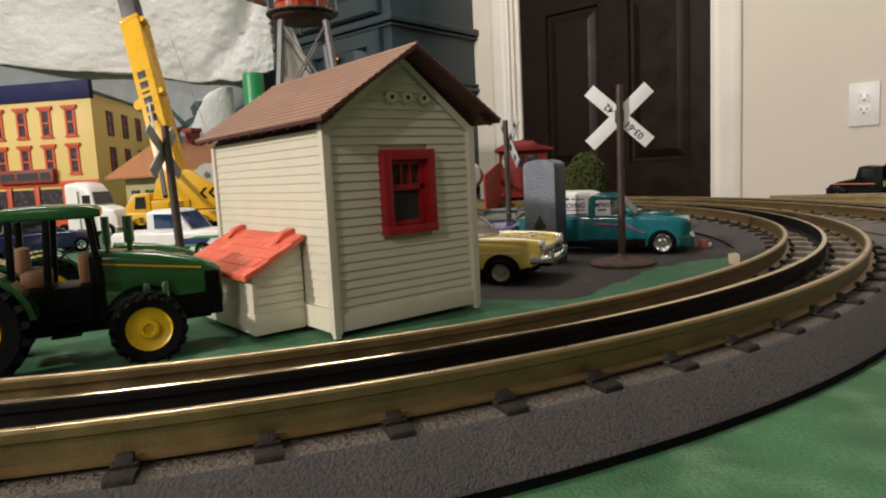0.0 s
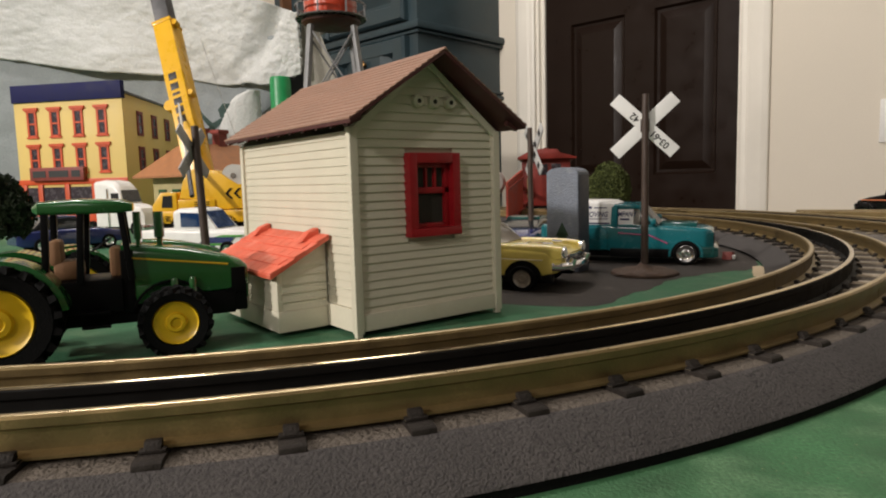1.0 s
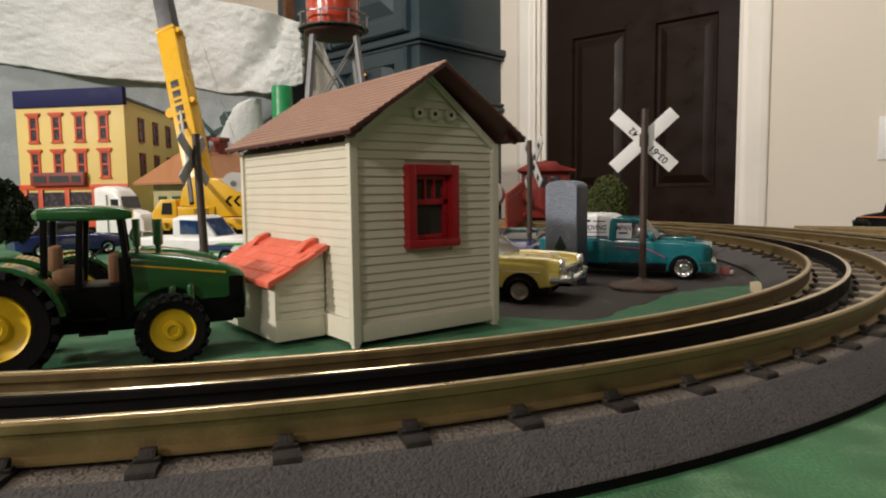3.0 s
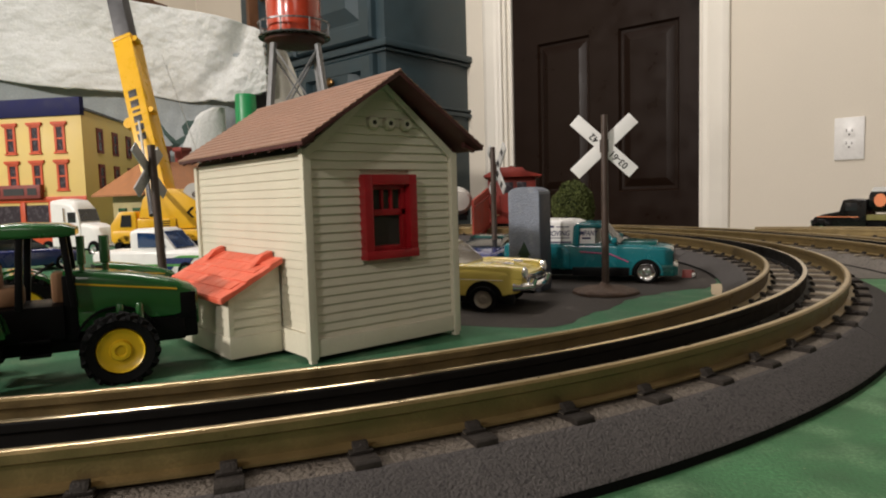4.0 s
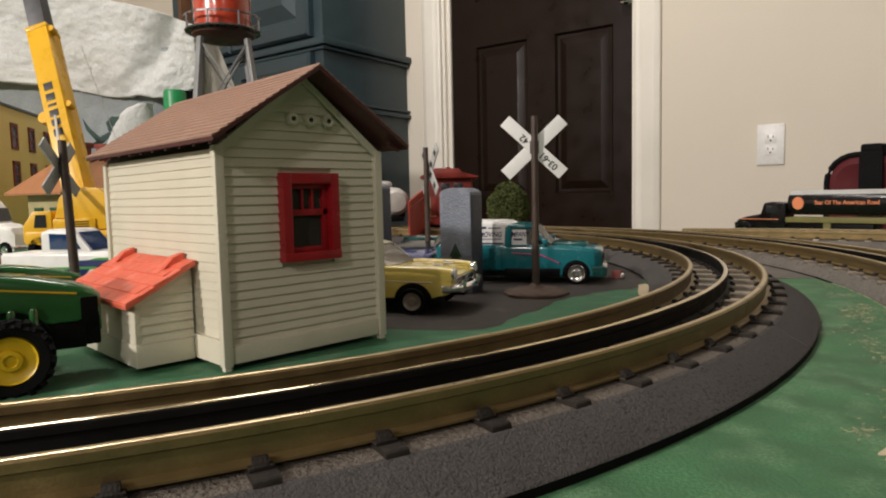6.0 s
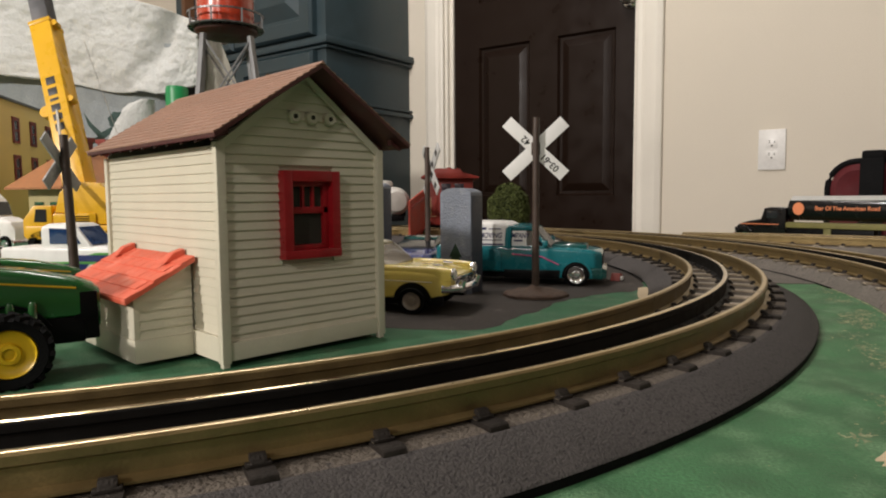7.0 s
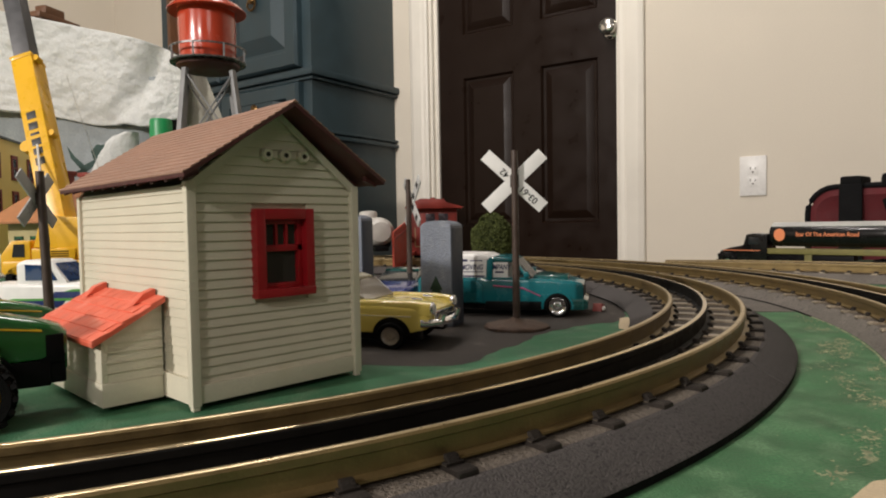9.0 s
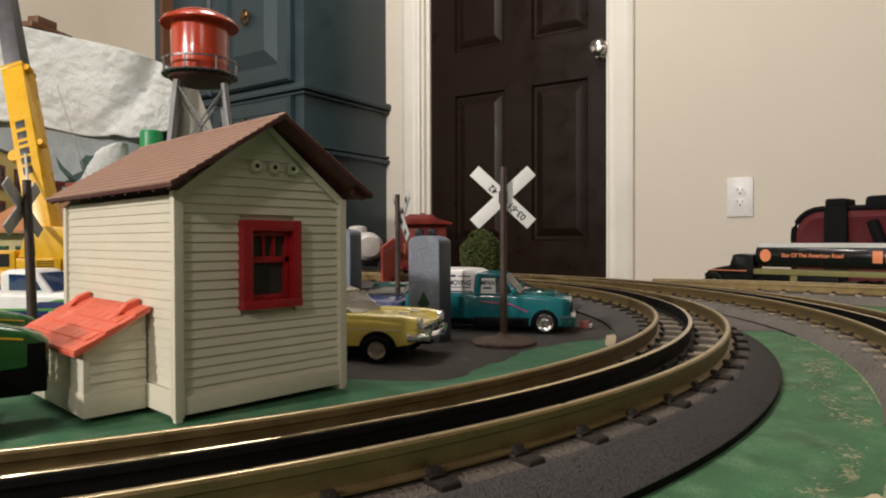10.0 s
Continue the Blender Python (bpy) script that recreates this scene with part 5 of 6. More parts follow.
# blades face away from the lamp; their shade is in the grey
crossing_sign((233, 152, 1.8), -116, "crossed blades, shade painted in as grey, dark lettering, thin dark pole", M["sign_shaded"], 91, 24.5, bars=True)
s3 = crossing_sign((25, 236, 4.4), -62, "grey crossed blades on a leaning dark brown pole", M["sign_grey"], 91, 22, drop=16, thick=1.35)
s3.matrix_basis = pose(0.025, 0.236, 0.0044, -3, 2, 43)


# ---- loose scenery on the layout ----
def arch_block(at, turn, h, w=17.5, d=16.0, label=""):
    t = thing("arched_block", label, "toy pillar", at, turn, "arched blocks")
    bm = bmesh.new()
    out = [(-w / 2, 0), (w / 2, 0), (w / 2, h - 3.6)] + [(w / 2 * math.cos(radians(a)), h - 3.6 + 3.6 * math.sin(radians(a))) for a in range(15, 180, 15)] + [(-w / 2, h - 3.6)]
    prism(bm, [(a, b) for a, b in out], -d / 2, d / 2, "x", 0.35)
    part("body", bm, M["slate"], t)
    # thin cover on the shaded side, its shade painted dark
    bm = bmesh.new()
    box(bm, -d / 2 + 1.2, d / 2 - 1.0, -w / 2 - 0.4, -w / 2 + 0.2, 0.5, h - 4.4, 0.15)
    part("side_panel", bm, M["slate_shaded"], t, "side face, shade painted in as darker slate")
    bm = bmesh.new()
    x = -d / 2 - 0.3
    for z, s in ((10, 7.5), (16, 5.8), (21, 4.0)):
        prism(bm, [(-s, z), (s, z), (0, z + 8)], x - 0.15, x + 0.4, "x")
    part("fir_motif", bm, M["fir"], t, "dark green fir tree motif")
    return t


arch_block((185, 73, 1.9), 20, 60.5, 19.2, 17.6, label="mottled slate blue arched block with fir tree motif")
arch_block((206, 178, 1.9), 20, 66, label="tall slate blue arched block behind the shed")


def foliage(bm, centre, rx, rz, count, seed, leaf=2.2, dome=True):
    """Many small tilted flakes over an uneven crown."""
    rnd = random.Random(seed)
    for k in range(count):
        a, u = rnd.uniform(0, 2 * math.pi), rnd.uniform(-0.55 if dome else -1, 1)
        q = math.sqrt(max(0, 1 - u * u))
        d = Vector((q * math.cos(a), q * math.sin(a), u))
        k_ = (0.72 + 0.28 * rnd.random() ** 0.4) * (1 + 0.13 * noise.noise(d * 2.3 + Vector((seed, 0, 0))))
        p = Vector(centre) + Vector((d.x * rx * k_, d.y * rx * k_, d.z * rz * k_))
        s = leaf * rnd.uniform(0.6, 1.3)
        m = Matrix.Translation(p) @ Euler((rnd.uniform(0, 6.3), rnd.uniform(0, 6.3), rnd.uniform(0, 6.3))).to_matrix().to_4x4()
        vs = [bm.verts.new(m @ Vector(c)) for c in ((-s, -s * 0.5, 0), (s * 0.2, -s * 0.7, s * 0.35), (s, 0.1 * s, -0.1 * s), (0, s * 0.8, s * 0.3))]
        bm.faces.new([vs[0], vs[1], vs[2]])
        bm.faces.new([vs[0], vs[2], vs[3]])


def toy_tree(at, label, trunk_h, rx, rz, mat, count, seed, leaf=2.2, limbs=6):
    t = thing("toy_tree", label, "toy tree", at, 0, "toy trees")
    top = trunk_h + rz * 0.9
    bm = bmesh.new()
    rod(bm, (0, 0, 0), (0.6, 0.3, top), 2.4, 0.7, 10)
    rnd = random.Random(seed)
    for k in range(limbs):
        a, z = 2 * math.pi * k / limbs + rnd.random(), trunk_h * rnd.uniform(0.7, 1.05)
        rod(bm, (0.3, 0.1, z), (rx * 0.7 * math.cos(a), rx * 0.7 * math.sin(a), z + rz * rnd.uniform(0.3, 0.8)), 1.1, 0.4, 7)
    lathe(bm, [(8, 0), (7.5, 0.9), (3, 1.6), (2.3, 3)], 14)
    part("trunk", bm, M["bark"], t)
    bm = bmesh.new()
    foliage(bm, (0, 0, trunk_h + rz * 0.55), rx, rz, count, seed, leaf)
    part("crown", bm, mat, t)
    bm = bmesh.new()
    foliage(bm, (0, 0, trunk_h + rz * 0.55), rx * 0.82, rz * 0.84, count // 2, seed + 50, leaf * 1.6)
    part("inner_crown", bm, M["leaf_dark"], t)
    return t


toy_tree((450, 254, 0.5), "round olive green foam bush tree", 22, 22.5, 31, M["leaf"], 6500, 3, 1.25)
toy_tree((-88, 300, 4.3), "dark green foam tree beside the parked cars", 24, 26, 27, M["leaf_dark"], 2600, 7, 2.0)


def water_tower():
    t = thing("water_tower", "red toy water tower with railed walkway on grey legs", "toy water tower", (211, 403, 1.6), 64)
    bm = bmesh.new()
    lathe(bm, [(25, 215), (25.8, 216), (26.6, 263), (26.2, 264.5)], 40)
    part("tank", bm, M["tank_red"], t)
    bm = bmesh.new()
    lathe(bm, [(35.6, 262.6), (36.0, 263.6), (33, 267.5), (20, 274.5), (8, 278.6), (3.5, 280), (1, 280.3)], 40)
    part("roof", bm, M["tank_red"], t, "shallow conical red roof")
    bm = bmesh.new()
    lathe(bm, [(27, 214.6), (34.4, 214.6), (34.8, 215.4), (34.4, 216.2), (27, 216.2)], 36)
    part("walkway", bm, M["tower_steel"], t, "dark steel walkway ring")
    # underside of the tank, painted dark for its shade
    bm = bmesh.new()
    lathe(bm, [(10, 206), (22, 207.5), (28.5, 211.5), (29, 213.8), (27, 214.5)], 36)
    part("tank_floor", bm, M["tank_red_shaded"], t, "tank underside, shade painted in as dark red")
    bm = bmesh.new()
    n = 36
    pts = [(34.5 * math.cos(2 * math.pi * i / n), 34.5 * math.sin(2 * math.pi * i / n), 227.6) for i in range(n + 1)]
    for a, b in zip(pts, pts[1:]):
        bar(bm, a, b, 1.0, 1.6)
    part("handrail", bm, M["tower_steel"], t)
    for i in range(8):
        a = 2 * math.pi * (i + 0.5) / 8
        bm = bmesh.new()
        bar(bm, (34.5 * math.cos(a), 34.5 * math.sin(a), 215.6), (34.5 * math.cos(a), 34.5 * math.sin(a), 228), 2.6, 1.4)
        part("rail_post", bm, M["grey_plastic"], t)
    feet, head = [], []
    for i in range(4):
        a = math.pi / 4 + math.pi / 2 * i
        head.append(Vector((29 * math.cos(a), 29 * math.sin(a), 206)))
        feet.append(Vector((58 * math.cos(a), 58 * math.sin(a), 0)))
        bm = bmesh.new()
        bar(bm, feet[-1], head[-1], 5.4, 4.2, 0.5)
        part("leg", bm, M["grey_plastic"], t)
    for i in range(4):
        j = (i + 1) % 4
        for lo, hi in ((0.60, 0.985), (0.22, 0.58)):
            for p, q in ((i, j), (j, i)):
                a, b = feet[p].lerp(head[p], lo), feet[q].lerp(head[q], hi)
                bm = bmesh.new()
                bar(bm, a, b, 3.8, 1.5, 0.2)
                part("cross_brace", bm, M["grey_plastic"], t)


water_tower()


def crane():
    t = thing("toy_crane", "yellow toy mobile crane with raised telescopic boom", "toy crane", (0, 0, 1.6))
    y = M["crane_yellow"]
    yaw = Matrix.Translation((128, 536, 0)) @ Matrix.Rotation(radians(-38), 4, "Z")

    def put(bm):
        bmesh.ops.transform(bm, matrix=yaw, verts=bm.verts)

    bm = bmesh.new()
    box(bm, -56, 92, -24, 24, 17, 30, 1.5)
    put(bm)
    part("carrier_deck", bm, y, t)
    bm = bmesh.new()
    prism(bm, [(-58, 19), (-31, 19), (-31, 50), (-48, 50), (-58, 36)], -23, 3, "y", 1.2)
    put(bm)
    cab = part("driver_cab", bm, y, t)
    bm = bmesh.new()
    prism(bm, [(-47.5, 34), (-36, 34), (-36, 46.5), (-45.5, 46.5)], -23.6, -22.6, "y")
    put(bm)
    part("cab_window", bm, M["dark_glass"], cab)
    bm = bmesh.new()
    box(bm, -30, 10, -23.4, 23.4, 30, 42, 1.2)
    put(bm)
    part("engine_cover", bm, y, t)
    bm = bmesh.new()
    for k in range(4):
        box(bm, -12, 4, -23.8, -23.2, 31.5 + 2.3 * k, 32.6 + 2.3 * k)
    put(bm)
    part("vent_slats", bm, M["black"], t)
    # turntable house with hazard chevrons
    bm = bmesh.new()
    prism(bm, [(-29, 42.2), (10.2, 42.2), (10.2, 31), (72, 31), (72, 54), (34, 56), (14, 72), (-14, 74), (-24, 62)], -21.5, 21, "y", 1.2)
    put(bm)
    house = part("slewing_house", bm, y, t)
    for k in range(3):
        bm = bmesh.new()
        x = 20 + 9 * k
        prism(bm, [(x + 6, 42), (x + 9, 42), (x + 4, 47.5), (x + 9, 53), (x + 6, 53), (x + 1, 47.5)], -22.2, -21.4, "y")
        put(bm)
        part("chevron", bm, M["black"], house)
    bm = bmesh.new()
    lathe(bm, [(4, -6), (11, -6.4), (12.2, -5), (12.2, -4), (9.6, -3.6), (9.6, 6), (12.2, 6.4), (12.2, 8), (4, 8)], 24, (0, 0, 0), Matrix.Rotation(radians(90), 3, "X"))
    bmesh.ops.transform(bm, matrix=Matrix.Translation((30, -12, 66)), verts=bm.verts)
    put(bm)
    drum = part("winch_drum", bm, M["silver"], t, "silver winch drum")
    for r0, r1, mt in ((7.5, -7.0, "gunmetal"), (3.2, -8.0, "chrome")):
        bm = bmesh.new()
        rod(bm, (30, -12 + r1 - 0.6, 66), (30, -12 + r1 + 1.2, 66), r0, n=20)
        put(bm)
        part("drum_hub", bm, M[mt], drum)
    for x in (-42, -14, 22, 50, 78):
        for s in (-1, 1):
            bm = bmesh.new()
            turn = Matrix.Rotation(radians(-90 * s), 3, "X")
            lathe(bm, [(6, -5), (12, -5), (13, -3), (13, 3), (12, 5), (6, 5), (5, 2)], 24, (x, 19 * s, 13), turn)
            put(bm)
            part("wheel", bm, M["rubber"], t)
    # boom: outer yellow box section and dark inner section
    p0, p1, p2 = Vector((120, 540, 51)), Vector((119.5, 639.5, 246)), Vector((119, 710, 384))
    axis = (p1 - p0).normalized()
    front = Vector((-0.30, -0.95, 0.0))
    front = (front - axis * front.dot(axis)).normalized()
    right = axis.cross(front).normalized()
    if right.x < 0:
        right = -right

    def along(c):
        return Matrix(((right.x, -front.x, axis.x, c.x), (right.y, -front.y, axis.y, c.y), (right.z, -front.z, axis.z, c.z), (0, 0, 0, 1))) @ Matrix.Rotation(radians(-24), 4, "Z")

    n1, n2 = (p1 - p0).length, (p2 - p1).length
    bm = bmesh.new()
    box(bm, -11.2, 11.2, -13, 13, 0, n1, 1.0, along(p0))
    outer = part("boom_outer", bm, y, t)
    bm = bmesh.new()
    box(bm, -9, 9, -9.5, 9.5, -15, n2, 0.8, along(p1))
    part("boom_inner", bm, M["gunmetal"], t, "dark grey inner boom section")
    bm = bmesh.new()
    box(bm, -11.8, 11.8, -13.6, 13.6, n1 - 4, n1 + 0.6, 0.8, along(p0))
    part("boom_collar", bm, y, outer)
    for f, s, r in ((0.50, -1, 6.5), (0.53, 1, 3.4), (0.97, 1, 3.6)):
        bm = bmesh.new()
        m = along(p0) @ Matrix.Translation((13.5 * s, -6, n1 * f)) @ Matrix.Rotation(radians(90), 4, "X")
        bmesh.ops.create_cone(bm, cap_ends=True, segments=18, radius1=r, radius2=r, depth=9, matrix=m)
        part("boom_lug", bm, y, outer)
    # maker's mark: plain dark shapes down the front face
    for f, w, h in ((0.645, 9.5, 9), (0.585, 9.5, 8.5), (0.54, 9, 3), (0.495, 9.5, 8), (0.445, 9.5, 7.5), (0.39, 9.5, 8.5)):
        bm = bmesh.new()
        box(bm, -w / 2 - 1, w / 2 - 1, -13.4, -12.9, n1 * f - h / 2, n1 * f + h / 2, 0.2, along(p0))
        part("mark_block", bm, M["ink"], outer)
    a, b = Vector((92, 490, 46)), p0.lerp(p1, 0.48) + front * 11 - right * 6
    bm = bmesh.new()
    rod(bm, a, a.lerp(b, 0.4), 2.4, n=12)
    part("lift_cylinder", bm, M["gunmetal"], t)
    bm = bmesh.new()
    rod(bm, a.lerp(b, 0.38), b, 1.3, n=12)
    part("lift_piston", bm, M["silver"], t, "chrome lift piston")
    bm = bmesh.new()
    rod(bm, (158, 640, 236), (181, 560, 62), 0.35, n=6)
    part("hoist_line", bm, M["light_grey"], t, "thin pale hoist string")


crane()


def flat_window(t, at, w, h, right, mat, out, sash=True, hood=True, label=""):
    """A framed window on a wall: at is its lower middle, right its direction along the wall, out the wall's normal."""
    g = thing("window", "", "")
    g.parent = t
    m = Matrix(((right.x, out.x, 0, at.x), (right.y, out.y, 0, at.y), (0, 0, 1, at.z), (0, 0, 0, 1)))

    def b(name, mt, *boxes):
        bm = bmesh.new()
        for q in boxes:
            box(bm, *q, 0.0, m)
        part(name, bm, mt, g)

    b("frame", mat, (-w / 2, -w / 2 + w * 0.21, -0.4, 1.4, 0, h), (w / 2 - w * 0.21, w / 2, -0.4, 1.4, 0, h), (-w / 2, w / 2, -0.4, 1.4, h - w * 0.21, h), (-w / 2, w / 2, -0.4, 1.4, 0, w * 0.14), (-w / 2 + w * 0.21, w / 2 - w * 0.21, 0, 1.1, h * 0.46, h * 0.52))
    b("pane", M["window_dark"], (-w / 2 + w * 0.1, w / 2 - w * 0.1, -0.3, 0.5, 1, h - 1))
    if hood:
        b("hood", mat, (-w * 0.72, w * 0.72, -0.4, 3.2, h, h + w * 0.22), (-w * 0.62, w * 0.62, -0.4, 2.2, h - w * 0.12, h))
        b("sill", mat, (-w * 0.6, w * 0.6, -0.4, 2.4, -w * 0.14, 0))


def corner_building():
    t = thing("toy_building", "yellow three-storey toy shop building with red-orange windows", "toy building")
    c, l, r = Vector((113, 879, 0)), Vector((-12, 1018, 0)), Vector((262, 1120, 0))
    fd, sd = (l - c).normalized(), (r - c).normalized()
    fo, so = Vector((fd.y, -fd.x, 0)), Vector((-sd.y, sd.x, 0))
    fo = fo if fo.dot(c - Vector((100, 1000, 0))) > 0 or fo.y < 0 else -fo
    so = so if so.x > 0 else -so
    if fo.y > 0:
        fo = -fo
    fw, sw, top = (l - c).length, (r - c).length, 199
    quad = [c, l, l + sd * sw, r]
    bm = bmesh.new()
    prism(bm, [(p.x, p.y) for p in quad], 0.5, top, "z", 0.6)
    part("shell", bm, M["building"], t)
    bm = bmesh.new()
    o = [c + fo * 3 + so * 1.0, l + fo * 3 - so * 1.0, l - fo * 6 - so * 1.0, c - fo * 6 + so * 1.0]
    prism(bm, [(p.x, p.y) for p in o], top - 8, top + 18, "z", 0.6)
    part("cornice", bm, M["cornice"], t, "navy blue cornice board")
    bm = bmesh.new()
    o = [c - fo * 7 + so * 1.2, r + so * 1.2, r - so * 4, c - fo * 7 - so * 4]
    prism(bm, [(p.x, p.y) for p in o], top + 0.2, top + 3.5, "z")
    part("roof_edge", bm, M["gunmetal"], t)
    for z in (139, 84):
        for k in range(4):
            at = c + fd * fw * (0.19 + 0.215 * k) + fo * 0.2
            flat_window(t, Vector((at.x, at.y, z)), 17, 40, fd, M["orange"], fo)
        for k in range(3):
            at = c + sd * sw * (0.235 + 0.235 * k) + so * 0.2
            flat_window(t, Vector((at.x, at.y, z + 1)), 25, 38, sd, M["brick_red"], so, hood=False)
    bm = bmesh.new()
    o = [c + fo * 2 + so, l + fo * 2 - so, l - fo * 1, c - fo * 1]
    prism(bm, [(p.x, p.y) for p in o], 66, 74, "z", 0.4)
    part("shop_fascia", bm, M["orange"], t)
    m = Matrix(((fd.x, fo.x, 0, c.x), (fd.y, fo.y, 0, c.y), (0, 0, 1, 0), (0, 0, 0, 1)))
    posts = (0.06, 0.3, 0.55, 0.8, 0.95)
    for x in posts:
        bm = bmesh.new()
        box(bm, fw * x - 4, fw * x + 4, 0.2, 3.2, 2, 66, 0.4, m)
        part("shop_pillar", bm, M["orange"], t)
    for a, b in zip(posts, posts[1:]):
        bm = bmesh.new()
        box(bm, fw * a + 4.2, fw * b - 4.2, 0.1, 1.2, 30, 62, 0, m)
        part("shop_window", bm, M["window_dark"], t)
        bm = bmesh.new()
        box(bm, fw * a + 4.2, fw * b - 4.2, 0.1, 1.8, 2, 29, 0.4, m)
        part("shop_panel", bm, M["orange"], t)
    bm = bmesh.new()
    box(bm, fw * 0.36, fw * 0.86, 1.0, 9, 72, 92, 0.6, m)
    sign = part("shop_sign", bm, M["brick_red"], t, "dark shop sign board")
    for a, b in ((0.39, 0.47), (0.5, 0.68), (0.71, 0.83)):
        bm = bmesh.new()
        box(bm, fw * a, fw * b, 9, 9.5, 77, 87, 0, m)
        part("sign_bar", bm, M["ink"], sign)


corner_building()


def station():
    t = thing("toy_station", "buff toy station with terracotta hipped roof and red chimneys", "toy building", (212, 790, 0.5), 24)
    bm = bmesh.new()
    box(bm, -78, 78, -34, 34, 0, 72, 0.6)
    part("shell", bm, M["station"], t)
    bm = bmesh.new()
    base = [(-98, -50, 70), (98, -50, 70), (98, 50, 70), (-98, 50, 70)]
    eave = [(-98, -50, 72.5), (98, -50, 72.5), (98, 50, 72.5), (-98, 50, 72.5)]
    top = [(-50, -4, 118), (50, -4, 118), (50, 4, 118), (-50, 4, 118)]
    hull(bm, [base, eave, top])
    part("roof", bm, M["terracotta"], t, "terracotta hipped roof")
    for x in (-20, 16):
        bm = bmesh.new()
        box(bm, x - 8, x + 8, -7, 7, 108, 138, 0.5)
        box(bm, x - 10, x + 10, -9, 9, 134, 140, 0.5)
        part("chimney", bm, M["brick_red"], t, "dark red chimney")
    for x in (-58, -30, 0, 30, 58):
        flat_window(t, Vector((x, -34.2, 20)), 17, 34, Vector((1, 0, 0)), M["bottle_green"], Vector((0, -1, 0)), hood=False)
    for y in (-14, 14):
        flat_window(t, Vector((-78.2, y, 20)), 15, 34, Vector((0, -1, 0)), M["bottle_green"], Vector((-1, 0, 0)), hood=False)


station()


def bogie(t, x, z=18.0):
    bm = bmesh.new()
    for s in (-1, 1):
        prism(bm, [(x - 24, z + 6), (x + 24, z + 6), (x + 20, z + 14), (x - 20, z + 14)], min(15 * s, 19 * s), max(15 * s, 19 * s), "y", 0.6)
    box(bm, x - 5, x + 5, -18, 18, z + 10, z + 16)
    b = part("bogie", bm, M["black"], t)
    for dx in (-14, 14):
        for s in (-1, 1):
            bm = bmesh.new()
            lathe(bm, [(9, -1.5), (9.2, 0), (7.6, 0.4), (7.4, 3), (3, 3.2)], 20, (x + dx, 17 * s - 2 * s, z + 7.6), Matrix.Rotation(radians(90 * s), 3, "X"))
            part("wheel", bm, M["gunmetal"], b)


def plow_car():
    """A rail snowplow seen head-on: a cabin with an overhanging roof, and a sloping boarded blade."""
    t = thing("toy_snowplow_car", "red toy rail snowplow car with slanted boarded blade", "toy rail car", (518, 404, 0.5), -46)
    r = M["plow_body"]
    # x runs across the car, y away from its front
    bm = bmesh.new()
    box(bm, -35, 27, 0, 120, 20, 80, 1.2)
    body = part("body", bm, r, t)
    for k in range(8):
        bm = bmesh.new()
        x = -33 + 8.2 * k
        box(bm, x, x + 0.9, -0.7, 0.2, 21, 79)
        part("board_batten", bm, r, body)
    bm = bmesh.new()
    prism(bm, [(-40, 80.2), (34, 80.2), (35, 82), (14, 87), (10, 92.5), (-20, 93.2), (-26, 90), (-40, 83)], -12, 128, "y", 0.8)
    part("roof", bm, r, t)
    bm = bmesh.new()
    rod(bm, (-4, 8, 92.4), (-4, 8, 95), 4, 3, 14)
    part("roof_vent", bm, r, t)
    for x in (-8, 9):
        bm = bmesh.new()
        box(bm, x - 6, x + 6, -1.0, -0.5, 60, 74, 0.2)
        part("cab_window", bm, M["window_dark"], t)
    bm = bmesh.new()
    box(bm, -28.5, -19.5, -1.6, -0.8, 30, 57, 0.3)
    door = part("door", bm, r, t)
    bm = bmesh.new()
    box(bm, -28.2, -27.4, -2.0, -1.5, 31, 56)
    box(bm, -28.2, -21, -2.0, -1.5, 31, 31.8)
    part("grab_iron", bm, M["station"], door, "pale grab iron")
    bm = bmesh.new()
    box(bm, -30, 30, 4, 118, 12, 20, 0.8)
    part("underframe", bm, M["black"], t)
    for y in (30, 90):
        for s in (-1, 1):
            bm = bmesh.new()
            lathe(bm, [(9, -1.5), (9.2, 0), (7.6, 0.4), (7.4, 3), (3, 3.2)], 20, (16 * s, y, 9.6), Matrix.Rotation(radians(90 * s), 3, "Y"))
            part("wheel", bm, M["gunmetal"], t)
    # the blade runs down and forward from the cabin's front corner
    p0, p1 = Vector((-32, -46, 0)), Vector((-48, -104, 0))
    n = 8
    out = (p1 - p0).cross(Vector((0, 0, 1))).normalized() * 2.4
    for k in range(n):
        e0, e1 = k / n + 0.006, (k + 1) / n - 0.002
        sec = []
        for e in (e0, e1):
            p = p0.lerp(p1, e)
            lo, hi = 15 + (3 - 15) * e, 67 + (52 - 67) * e
            sec.append([(p.x, p.y, lo), (p.x + out.x, p.y + out.y, lo), (p.x + out.x, p.y + out.y, hi), (p.x, p.y, hi)])
        bm = bmesh.new()
        hull(bm, sec)
        part("blade_board", bm, M["plow_red"], t)
    bm = bmesh.new()
    for z0, z1 in ((20, 9), (58, 45)):
        bar(bm, (p0.x - out.x * 0.4, p0.y - out.y * 0.4, z0), (p1.x - out.x * 0.4, p1.y - out.y * 0.4, z1), 3, 2)
    bar(bm, (-30, 2, 40), (p0.x, p0.y, 44), 4, 4)
    bar(bm, (-30, 2, 24), (p0.x, p0.y, 22), 4, 4)
    part("blade_brace", bm, r, t)
    return t


